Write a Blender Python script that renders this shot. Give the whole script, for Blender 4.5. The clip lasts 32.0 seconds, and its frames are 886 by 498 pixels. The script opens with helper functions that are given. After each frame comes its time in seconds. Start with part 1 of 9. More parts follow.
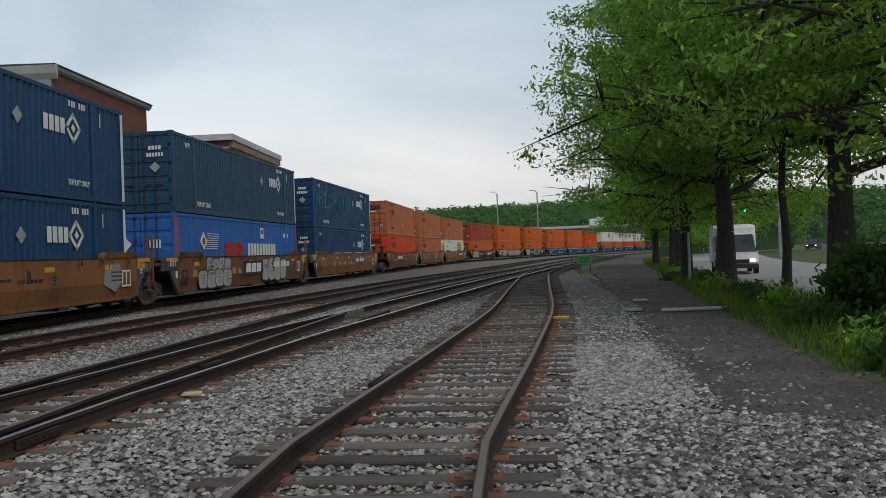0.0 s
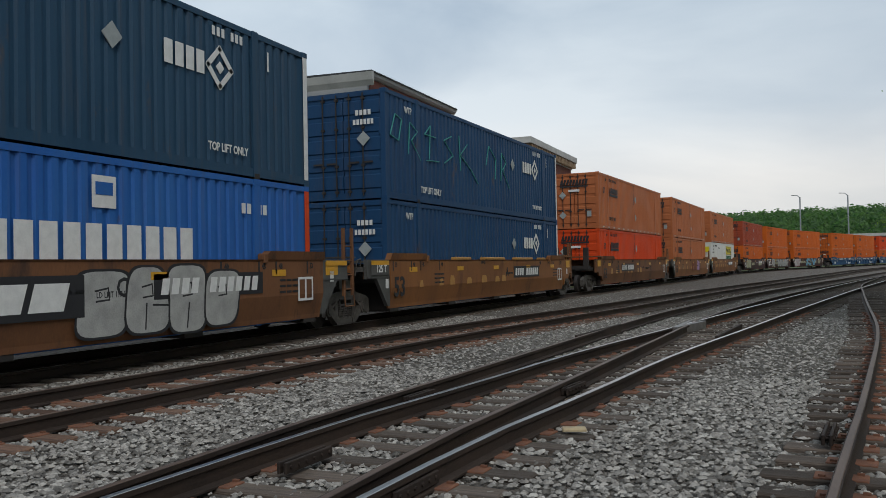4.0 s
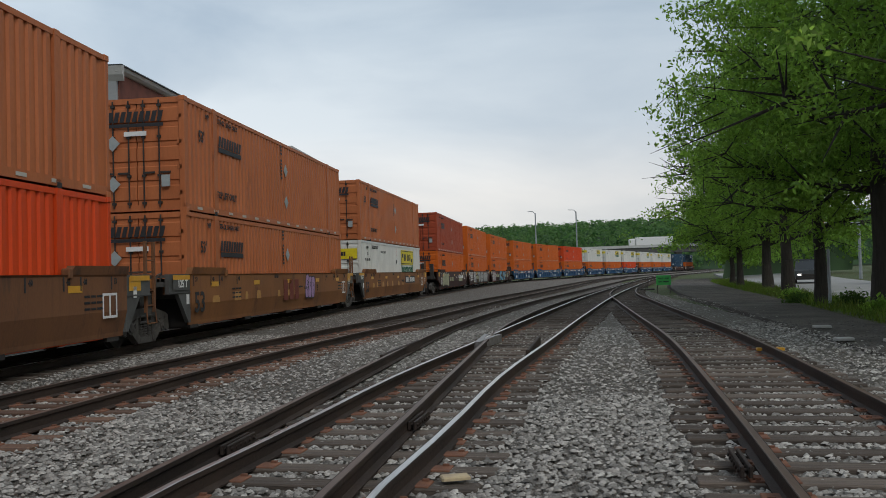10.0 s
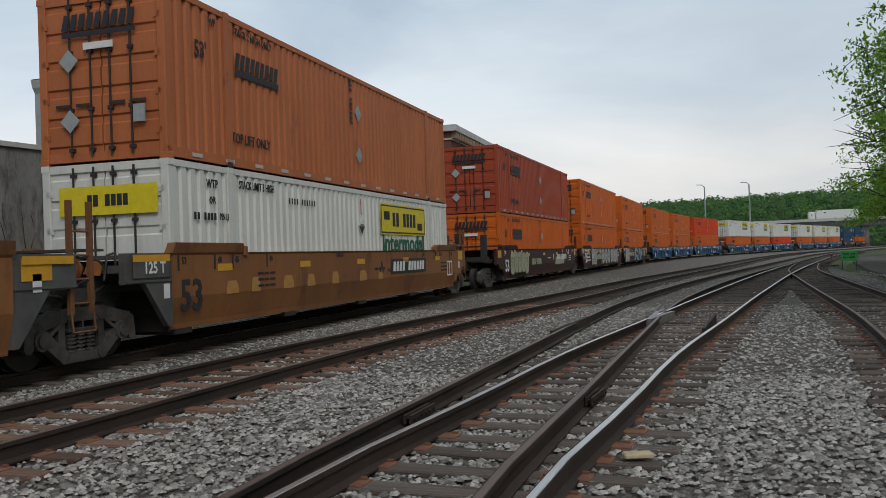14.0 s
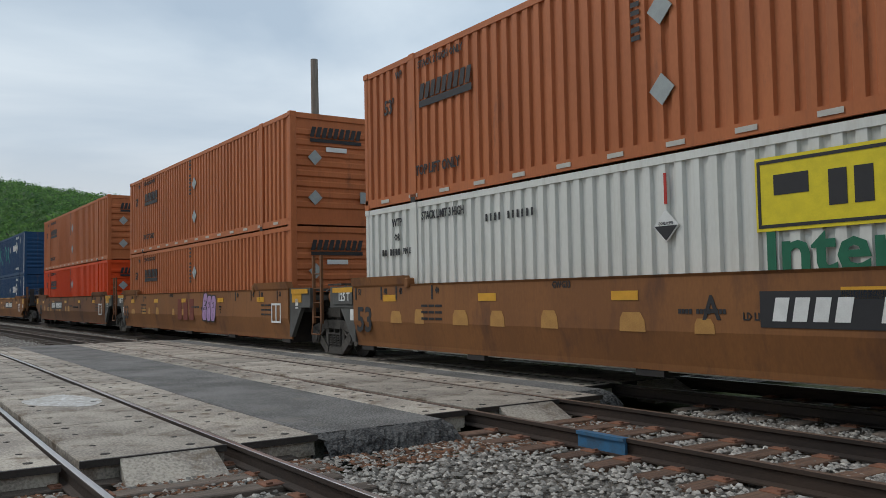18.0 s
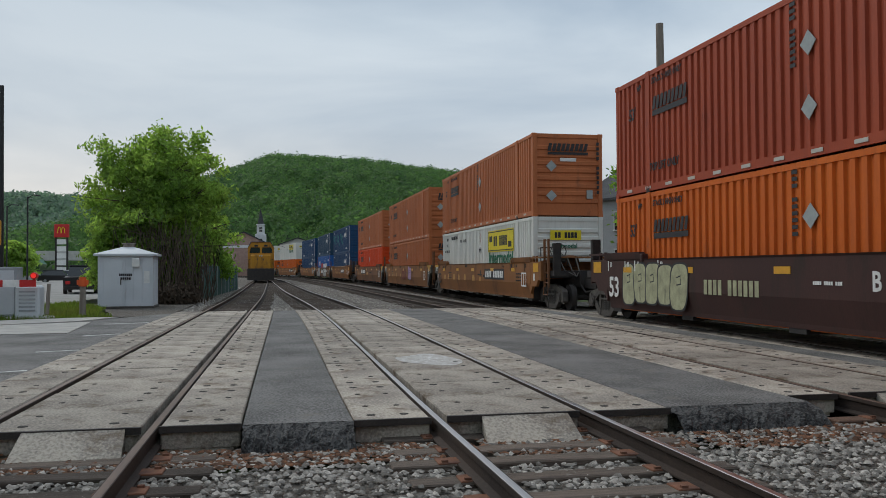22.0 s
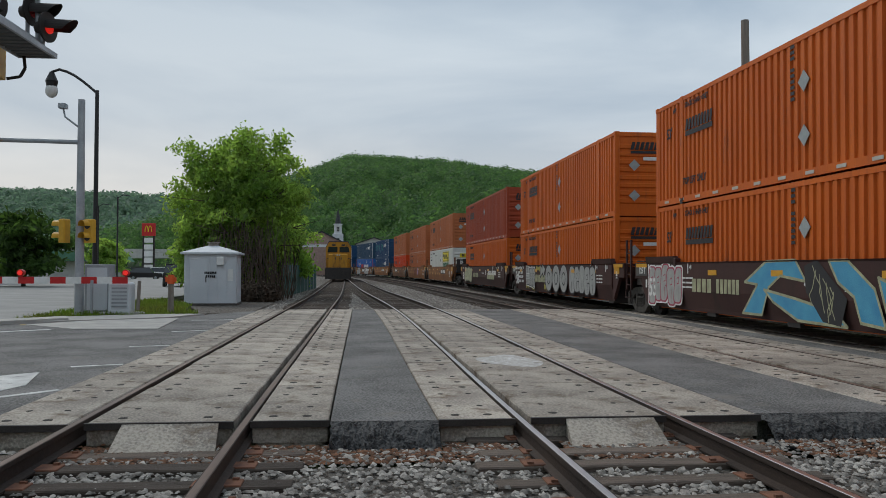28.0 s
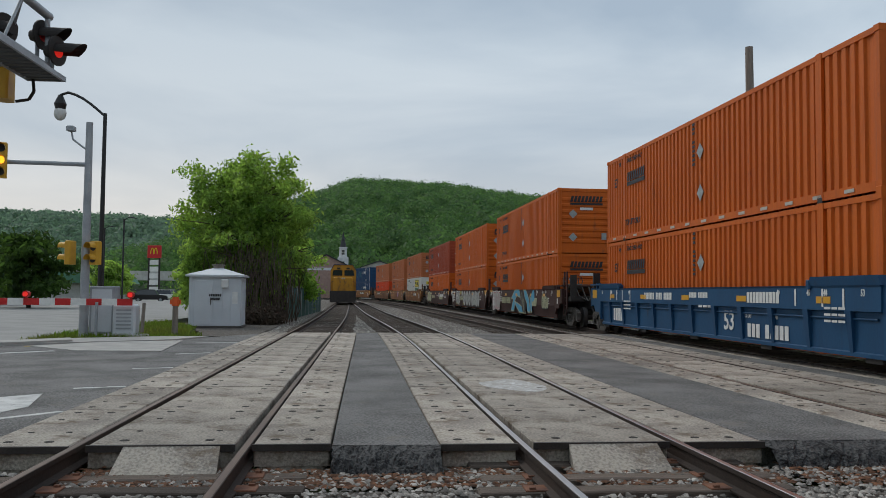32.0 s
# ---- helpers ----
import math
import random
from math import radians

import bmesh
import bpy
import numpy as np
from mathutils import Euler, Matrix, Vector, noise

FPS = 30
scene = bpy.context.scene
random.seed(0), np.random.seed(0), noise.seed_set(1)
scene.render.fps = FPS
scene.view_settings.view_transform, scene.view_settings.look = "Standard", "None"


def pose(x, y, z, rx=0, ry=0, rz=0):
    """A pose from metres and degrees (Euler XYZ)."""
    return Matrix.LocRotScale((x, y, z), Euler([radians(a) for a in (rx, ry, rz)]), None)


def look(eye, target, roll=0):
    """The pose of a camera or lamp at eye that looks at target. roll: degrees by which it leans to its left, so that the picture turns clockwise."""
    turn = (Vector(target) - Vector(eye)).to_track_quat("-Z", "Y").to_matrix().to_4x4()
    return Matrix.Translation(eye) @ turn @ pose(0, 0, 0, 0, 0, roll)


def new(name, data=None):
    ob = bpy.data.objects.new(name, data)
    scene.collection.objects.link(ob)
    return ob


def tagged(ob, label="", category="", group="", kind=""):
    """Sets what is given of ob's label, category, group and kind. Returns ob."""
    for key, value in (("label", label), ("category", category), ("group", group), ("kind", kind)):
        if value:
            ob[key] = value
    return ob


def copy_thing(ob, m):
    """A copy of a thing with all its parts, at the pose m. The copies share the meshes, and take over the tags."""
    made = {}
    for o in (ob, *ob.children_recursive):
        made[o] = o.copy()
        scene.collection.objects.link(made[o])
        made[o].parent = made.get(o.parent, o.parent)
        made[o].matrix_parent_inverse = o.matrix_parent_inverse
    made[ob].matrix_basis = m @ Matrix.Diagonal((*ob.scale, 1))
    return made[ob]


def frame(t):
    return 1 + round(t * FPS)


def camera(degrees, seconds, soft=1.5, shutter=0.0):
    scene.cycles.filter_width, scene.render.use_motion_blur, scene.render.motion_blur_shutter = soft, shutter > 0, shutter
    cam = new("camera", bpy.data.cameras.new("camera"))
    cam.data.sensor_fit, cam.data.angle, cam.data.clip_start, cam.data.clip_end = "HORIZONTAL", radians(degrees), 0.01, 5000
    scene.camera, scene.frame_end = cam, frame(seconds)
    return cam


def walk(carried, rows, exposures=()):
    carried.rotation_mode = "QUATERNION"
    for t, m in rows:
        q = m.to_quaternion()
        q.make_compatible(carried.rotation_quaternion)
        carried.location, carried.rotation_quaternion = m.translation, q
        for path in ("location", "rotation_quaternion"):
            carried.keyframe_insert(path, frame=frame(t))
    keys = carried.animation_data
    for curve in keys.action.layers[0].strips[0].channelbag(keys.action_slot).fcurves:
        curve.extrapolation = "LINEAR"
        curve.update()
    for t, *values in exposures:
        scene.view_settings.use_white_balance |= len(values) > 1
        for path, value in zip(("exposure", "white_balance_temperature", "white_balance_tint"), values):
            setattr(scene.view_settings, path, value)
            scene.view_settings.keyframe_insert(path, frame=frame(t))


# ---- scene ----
# Camera: carried by hand, first walking a few steps, then standing beside the crossing.
cam = camera(55.0, 32.0, 0.35)
PATH = [  # seconds, x, y, z, yaw, pitch, roll
    (0.0, 3.013, -3.339, 1.413, 3.161, 0.268, 1.985),
    (0.5, 2.938, -3.079, 1.395, 2.723, 0.614, 2.828),
    (1.0, 2.863, -2.676, 1.429, 5.163, 1.427, 0.895),
    (1.5, 2.549, -2.428, 1.395, 16.497, 2.052, 1.566),
    (2.0, 2.336, -2.367, 1.408, 30.649, 1.985, 2.431),
    (2.5, 2.249, -2.188, 1.395, 38.232, 0.791, 2.752),
    (3.0, 2.008, -1.983, 1.381, 31.449, 0.699, -0.046),
    (3.5, 1.696, -1.716, 1.397, 25.763, -0.112, 0.217),
    (5.5, 0.329, -0.049, 1.397, 15.109, 6.05, 1.224),
    (6.0, 0.18, 0.06, 1.379, 14.246, 3.95, -0.387),
    (6.5, 0.064, 0.04, 1.398, 9.468, 2.258, -0.415),
    (7.0, 0.032, 0.039, 1.406, 9.022, 1.658, -0.572),
    (7.5, 0.027, 0.061, 1.402, 8.155, 1.405, 0.233),
    (8.0, 0.004, 0.032, 1.393, 7.964, 1.6, 0.773),
    (8.5, -0.006, 0.024, 1.393, 6.971, 1.177, 0.929),
    (9.0, 0, 0, 1.413, 5.57, 1.15, 0.804),
    (9.5, 0.007, -0.011, 1.403, 4.971, 1.451, 1.259),
    (10.0, 0.013, -0.001, 1.408, 5.127, 1.694, 1.72),
    (10.5, 0.025, -0.026, 1.409, 5.511, 1.869, 2.161),
    (11.0, 0.031, -0.042, 1.407, 6.112, 1.88, 2.276),
    (11.5, 0.018, -0.058, 1.4, 6.614, 1.401, 2.12),
    (12.0, -0.011, -0.072, 1.392, 6.721, 0.812, 2.117),
    (12.5, -0.042, -0.086, 1.385, 6.986, 0.603, 2.491),
    (13.0, -0.078, -0.087, 1.38, 7.515, 0.317, 2.648),
    (13.5, -0.082, -0.059, 1.389, 8.589, 0.171, 2.383),
    (14.0, -0.115, -0.039, 1.399, 16.011, 0.47, 1.917),
    (14.5, -0.156, -0.07, 1.385, 31.823, 0.715, 1.515),
    (15.0, -0.179, -0.116, 1.405, 46.139, 2.967, 1.073),
    (15.5, -0.17, -0.127, 1.392, 64.498, 3.813, 0.462),
    (17.5, 0.281, -0.402, 1.401, 136.899, 2.457, 2.101),
    (18.0, 0.327, -0.439, 1.4, 146.744, 3.004, 1.051),
    (18.5, 0.376, -0.476, 1.408, 154.625, 3.117, 0.747),
    (19.0, 0.406, -0.505, 1.411, 160.53, 3.048, 1.117),
    (19.5, 0.411, -0.513, 1.407, 163.851, 2.628, 1.382),
    (20.0, 0.416, -0.528, 1.397, 166.012, 1.822, 1.019),
    (20.5, 0.414, -0.514, 1.401, 167.851, 1.577, 0.376),
    (21.0, 0.405, -0.514, 1.398, 169.058, 1.613, 0.108),
    (21.5, 0.401, -0.511, 1.398, 169.223, 1.509, 0.11),
    (22.0, 0.396, -0.527, 1.39, 169.433, 1.31, 0.291),
    (22.5, 0.416, -0.556, 1.408, 169.123, 1.384, 0.438),
    (23.0, 0.438, -0.558, 1.403, 168.943, 1.531, 0.528),
    (23.5, 0.44, -0.564, 1.404, 168.19, 2.014, 0.239),
    (24.0, 0.429, -0.57, 1.404, 167.389, 2.284, 0.306),
    (24.5, 0.438, -0.563, 1.402, 167.511, 2.249, 0.157),
    (26.5, 0.487, -0.526, 1.395, 170.275, 0.516, -0.764),
    (27.0, 0.493, -0.497, 1.396, 172.001, 0.417, -0.545),
    (27.5, 0.501, -0.502, 1.394, 173.366, 0.849, -0.379),
    (28.0, 0.5, -0.5, 1.4, 174.438, 1.332, -0.205),
    (28.5, 0.505, -0.494, 1.399, 174.529, 2.128, -0.088),
    (29.0, 0.492, -0.507, 1.4, 174.51, 2.488, 0.023),
    (29.5, 0.486, -0.509, 1.4, 174.674, 2.648, 0.104),
    (30.0, 0.474, -0.505, 1.401, 174.95, 2.727, 0.237),
    (30.5, 0.475, -0.512, 1.4, 175.139, 2.863, 0.132),
    (31.0, 0.492, -0.493, 1.397, 175.176, 2.953, -0.122),
    (31.5, 0.496, -0.492, 1.399, 175.129, 2.966, -0.428),
    (32.0, 0.485, -0.484, 1.398, 174.764, 2.938, -0.552)
]
walk(cam, [(r[0], pose(r[1], r[2], r[3], 90 + r[5], r[6], r[4])) for r in PATH],
     [(0.0, 0.28), (13.5, 0.30), (15.5, 0.38), (17.5, 0.56), (18.0, 0.54), (20.0, 0.43), (32.0, 0.36)])

# ---- light: an overcast afternoon ----
world = bpy.data.worlds.new("overcast_sky")
scene.world = world
world.use_nodes = True
wn, wl = world.node_tree.nodes, world.node_tree.links
wn.clear()
w_out = wn.new("ShaderNodeOutputWorld")
w_bg = wn.new("ShaderNodeBackground")
w_sky = wn.new("ShaderNodeTexSky")
w_sky.sky_type = "NISHITA"
w_sky.sun_disc = False
w_sky.sun_elevation = radians(43)
w_sky.sun_rotation = radians(148)
w_tc = wn.new("ShaderNodeTexCoord")
w_sep = wn.new("ShaderNodeSeparateXYZ")
wl.new(w_tc.outputs["Generated"], w_sep.inputs[0])
w_map = wn.new("ShaderNodeMapping")
w_map.inputs["Scale"].default_value = (1.0, 1.0, 3.2)
wl.new(w_tc.outputs["Generated"], w_map.inputs[0])
w_noise = wn.new("ShaderNodeTexNoise")
w_noise.inputs["Scale"].default_value = 1.9
w_noise.inputs["Detail"].default_value = 6.0
w_noise.inputs["Roughness"].default_value = 0.52
w_noise.inputs["Distortion"].default_value = 0.35
wl.new(w_map.outputs[0], w_noise.inputs["Vector"])
w_band = wn.new("ShaderNodeValToRGB")  # the cloud layer from horizon to zenith
for at, col in ((0.0, (0.73, 0.70, 0.67, 1)), (0.09, (0.66, 0.65, 0.64, 1)), (0.17, (0.535, 0.585, 0.63, 1)), (0.28, (0.47, 0.54, 0.605, 1)), (0.5, (0.44, 0.515, 0.585, 1))):
    e = w_band.color_ramp.elements.new(at) if at not in (0.0,) else w_band.color_ramp.elements[0]
    e.color = col
w_band.color_ramp.elements[-1].color = (0.48, 0.545, 0.605, 1)
wl.new(w_sep.outputs["Z"], w_band.inputs["Fac"])
w_cl = wn.new("ShaderNodeValToRGB")  # soft lighter and darker patches of cloud
w_cl.color_ramp.elements[0].position, w_cl.color_ramp.elements[0].color = 0.36, (0.74, 0.79, 0.845, 1)
w_cl.color_ramp.elements[1].position, w_cl.color_ramp.elements[1].color = 0.66, (1.14, 1.125, 1.10, 1)
wl.new(w_noise.outputs["Fac"], w_cl.inputs["Fac"])
w_mul = wn.new("ShaderNodeMixRGB")
w_mul.blend_type = "MULTIPLY"
w_mul.inputs[0].default_value = 1.0
wl.new(w_band.outputs[0], w_mul.inputs[1])
wl.new(w_cl.outputs[0], w_mul.inputs[2])
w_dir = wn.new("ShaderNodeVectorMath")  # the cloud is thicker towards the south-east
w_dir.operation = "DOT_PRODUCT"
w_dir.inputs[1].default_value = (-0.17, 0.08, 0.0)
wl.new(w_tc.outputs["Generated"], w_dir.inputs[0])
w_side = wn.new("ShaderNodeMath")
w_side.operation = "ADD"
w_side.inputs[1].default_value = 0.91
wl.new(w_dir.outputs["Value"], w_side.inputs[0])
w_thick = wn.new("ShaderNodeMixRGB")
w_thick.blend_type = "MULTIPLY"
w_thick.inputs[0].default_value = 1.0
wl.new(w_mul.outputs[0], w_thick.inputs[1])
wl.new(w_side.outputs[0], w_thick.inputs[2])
w_dim = wn.new("ShaderNodeMixRGB")
w_dim.blend_type = "MULTIPLY"
w_dim.inputs[0].default_value = 1.0
w_dim.inputs[2].default_value = (0.10, 0.10, 0.10, 1)
wl.new(w_sky.outputs[0], w_dim.inputs[1])
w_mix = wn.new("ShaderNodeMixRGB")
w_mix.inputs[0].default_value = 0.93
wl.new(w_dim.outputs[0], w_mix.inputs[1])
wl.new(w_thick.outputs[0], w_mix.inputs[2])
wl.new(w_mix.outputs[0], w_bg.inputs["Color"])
w_bg.inputs["Strength"].default_value = 1.0
wl.new(w_bg.outputs[0], w_out.inputs["Surface"])

sun = new("sun", bpy.data.lights.new("sun", "SUN"))
sun.data.energy, sun.data.angle, sun.data.color = 1.0, radians(25), (1.0, 0.96, 0.9)
sun.matrix_world = look((0, 0, 50), (-15, 20, 27))
scene.view_settings.exposure = 0.0


# ---- materials ----
def shader(name, rough=0.7, metal=0.0):
    m = bpy.data.materials.new(name)
    m.use_nodes = True
    b = m.node_tree.nodes["Principled BSDF"]
    b.inputs["Roughness"].default_value, b.inputs["Metallic"].default_value = rough, metal
    return m, m.node_tree.nodes, m.node_tree.links, b


def rgba(c):
    return (c[0], c[1], c[2], 1)


def mat(name, a, b=None, scale=3.0, fine=40.0, rough=0.7, metal=0.0, bump=0.2, stretch=(1, 1, 1), grime=None, grime_at=0.62, per="", spread=0.12, dist=0.02, spec=0.35, grain=0.45):
    """Two tones mixed by a coarse and a fine noise, spots of grime, a fine bump; per: 'object' or 'island' varies the brightness piece by piece."""
    m, n, l, bs = shader(name, rough, metal)
    b = b or tuple(x * 0.75 for x in a)
    tc = n.new("ShaderNodeTexCoord")
    mp = n.new("ShaderNodeMapping")
    mp.inputs["Scale"].default_value = stretch
    l.new(tc.outputs["Object"], mp.inputs[0])
    n1, n2 = n.new("ShaderNodeTexNoise"), n.new("ShaderNodeTexNoise")
    n1.inputs["Scale"].default_value, n1.inputs["Detail"].default_value = scale, 5
    n2.inputs["Scale"].default_value, n2.inputs["Detail"].default_value = fine, 3
    l.new(mp.outputs[0], n1.inputs["Vector"])
    l.new(mp.outputs[0], n2.inputs["Vector"])
    add = n.new("ShaderNodeMath")
    add.operation = "MULTIPLY_ADD"
    add.inputs[1].default_value, add.inputs[2].default_value = grain, -grain / 2
    l.new(n2.outputs["Fac"], add.inputs[0])
    su = n.new("ShaderNodeMath")
    su.operation = "ADD"
    l.new(n1.outputs["Fac"], su.inputs[0])
    l.new(add.outputs[0], su.inputs[1])
    rp = n.new("ShaderNodeValToRGB")
    rp.color_ramp.elements[0].position, rp.color_ramp.elements[1].position = 0.32, 0.68
    rp.color_ramp.elements[0].color, rp.color_ramp.elements[1].color = rgba(a), rgba(b)
    l.new(su.outputs[0], rp.inputs["Fac"])
    col = rp.outputs[0]
    if grime:
        n3 = n.new("ShaderNodeTexNoise")
        n3.inputs["Scale"].default_value, n3.inputs["Detail"].default_value, n3.inputs["Roughness"].default_value = scale * 1.7, 8, 0.7
        l.new(mp.outputs[0], n3.inputs["Vector"])
        gr = n.new("ShaderNodeValToRGB")
        gr.color_ramp.elements[0].position, gr.color_ramp.elements[1].position = grime_at - 0.06, grime_at + 0.08
        l.new(n3.outputs["Fac"], gr.inputs["Fac"])
        mx = n.new("ShaderNodeMixRGB")
        mx.inputs[2].default_value = rgba(grime)
        l.new(gr.outputs[0], mx.inputs[0])
        l.new(col, mx.inputs[1])
        col = mx.outputs[0]
    if per:
        if per == "object":
            src = n.new("ShaderNodeObjectInfo").outputs["Random"]
        else:
            src = n.new("ShaderNodeNewGeometry").outputs["Random Per Island"]
        mr = n.new("ShaderNodeMapRange")
        mr.inputs["To Min"].default_value, mr.inputs["To Max"].default_value = 1 - spread, 1 + spread
        l.new(src, mr.inputs["Value"])
        hs = n.new("ShaderNodeHueSaturation")
        l.new(mr.outputs[0], hs.inputs["Value"])
        l.new(col, hs.inputs["Color"])
        col = hs.outputs[0]
    l.new(col, bs.inputs["Base Color"])
    if bump:
        bp = n.new("ShaderNodeBump")
        bp.inputs["Strength"].default_value, bp.inputs["Distance"].default_value = bump, dist
        l.new(n2.outputs["Fac"], bp.inputs["Height"])
        l.new(bp.outputs[0], bs.inputs["Normal"])
    bs.inputs["Specular IOR Level"].default_value = spec
    return m


def plain(name, c, rough=0.6, metal=0.0):
    return mat(name, c, tuple(x * 0.85 for x in c), 6.0, 60.0, rough, metal, 0.05)


def glow(name, c, power):
    m, n, l, b = shader(name, 0.5)
    b.inputs["Base Color"].default_value = rgba(c)
    b.inputs["Emission Color"].default_value = rgba(c)
    b.inputs["Emission Strength"].default_value = power
    return m


M_STONE = mat("ballast_stone", (0.34, 0.32, 0.29), (0.16, 0.146, 0.13), 9, 80, 0.9, per="island", spread=0.6, bump=0.3)
M_GRAVEL = mat("brown_grey_gravel", (0.12, 0.113, 0.105), (0.06, 0.055, 0.05), 9, 80, 0.95, per="island", spread=0.55, bump=0.3)
M_BALLAST = mat("ballast_bed", (0.24, 0.218, 0.19), (0.07, 0.06, 0.05), 22, 60, 0.95, bump=1.0, dist=0.06, grime=(0.13, 0.095, 0.07), grime_at=0.6)
M_YARD = mat("yard_gravel_bed", (0.12, 0.113, 0.105), (0.035, 0.032, 0.03), 22, 60, 0.95, bump=1.0, dist=0.06)
M_DIRT = mat("dark_earth", (0.105, 0.09, 0.077), (0.04, 0.034, 0.029), 0.7, 30, 0.95, grain=1.2, bump=0.8, dist=0.04)
M_GRASSG = mat("grass_ground", (0.05, 0.085, 0.02), (0.08, 0.075, 0.035), 1.0, 40, 0.95, bump=0.8, dist=0.05)
M_RAIL = mat("rusty_rail_side", (0.055, 0.037, 0.028), (0.028, 0.021, 0.018), 3, 60, 0.75, 0.3, stretch=(1, 0.3, 1))
M_RAILTOP = mat("worn_rail_head", (0.62, 0.60, 0.58), (0.42, 0.40, 0.38), 5, 60, 0.28, 1.0, 0.05, stretch=(1, 0.05, 1))
M_RUSTTOP = mat("rusty_rail_head", (0.16, 0.105, 0.075), (0.10, 0.065, 0.05), 5, 60, 0.5, 0.5, 0.1, stretch=(1, 0.1, 1))
M_TIE = mat("weathered_tie", (0.15, 0.118, 0.095), (0.075, 0.06, 0.05), 3, 30, 0.95, bump=0.6, stretch=(0.4, 6, 6), per="object", spread=0.4)
M_TIERUST = mat("rust_stained_tie", (0.20, 0.115, 0.075), (0.095, 0.062, 0.048), 3, 30, 0.95, bump=0.6, stretch=(0.4, 6, 6), per="object", spread=0.4)
M_PLATE = mat("rusty_tie_plate", (0.21, 0.09, 0.05), (0.12, 0.06, 0.042), 8, 60, 0.9)
M_CONC = mat("crossing_concrete", (0.42, 0.375, 0.315), (0.21, 0.185, 0.16), 1.3, 38, 0.9, bump=0.5, grain=1.1, grime=(0.13, 0.095, 0.065), grime_at=0.58, per="object", spread=0.18)
M_STEELEDGE = mat("panel_edge_steel", (0.07, 0.06, 0.055), (0.04, 0.036, 0.034), 3, 50, 0.7, 0.4)
M_ASPH = mat("asphalt", (0.20, 0.195, 0.188), (0.075, 0.073, 0.07), 0.9, 42, 0.92, bump=0.8, dist=0.015, grime=(0.17, 0.155, 0.135), grime_at=0.63, grain=1.7)
M_ASPHRAW = mat("ragged_asphalt_edge", (0.10, 0.099, 0.097), (0.025, 0.025, 0.026), 6, 38, 0.95, bump=1.0, dist=0.03, grain=1.5)
M_ROADCONC = mat("concrete_road", (0.30, 0.295, 0.28), (0.23, 0.225, 0.215), 0.6, 60, 0.9, bump=0.2)
M_KERB = mat("kerb_concrete", (0.42, 0.40, 0.37), (0.32, 0.31, 0.29), 2, 60, 0.9)
M_LINE = mat("road_paint", (0.62, 0.62, 0.60), (0.40, 0.40, 0.39), 3, 40, 0.8, grime=(0.12, 0.12, 0.12), grime_at=0.62)
M_LINEY = mat("yellow_road_paint", (0.50, 0.36, 0.14), (0.35, 0.26, 0.13), 3, 40, 0.8, grime=(0.12, 0.12, 0.12))
# The shade inside the lifting holes is put into this near-black colour.
M_HOLE = mat("lifting_hole_shade", (0.02, 0.018, 0.016), (0.05, 0.045, 0.04), 20, 60, 0.95)
M_BLUEPAINT = mat("blue_paint_mark", (0.03, 0.13, 0.26), (0.04, 0.09, 0.15), 8, 60, 0.7)
M_LITTER = mat("dead_leaves", (0.16, 0.07, 0.035), (0.07, 0.04, 0.025), 20, 60, 0.95, per="island", spread=0.5)
M_BLACK = mat("sooty_black_steel", (0.028, 0.026, 0.026), (0.045, 0.038, 0.034), 4, 50, 0.7, 0.2)
M_DARK = mat("greasy_dark_steel", (0.10, 0.09, 0.08), (0.045, 0.04, 0.036), 5, 60, 0.6, 0.2)
M_GREYSTEEL = mat("grey_primer_steel", (0.10, 0.10, 0.095), (0.07, 0.068, 0.064), 3, 50, 0.65, 0.1)


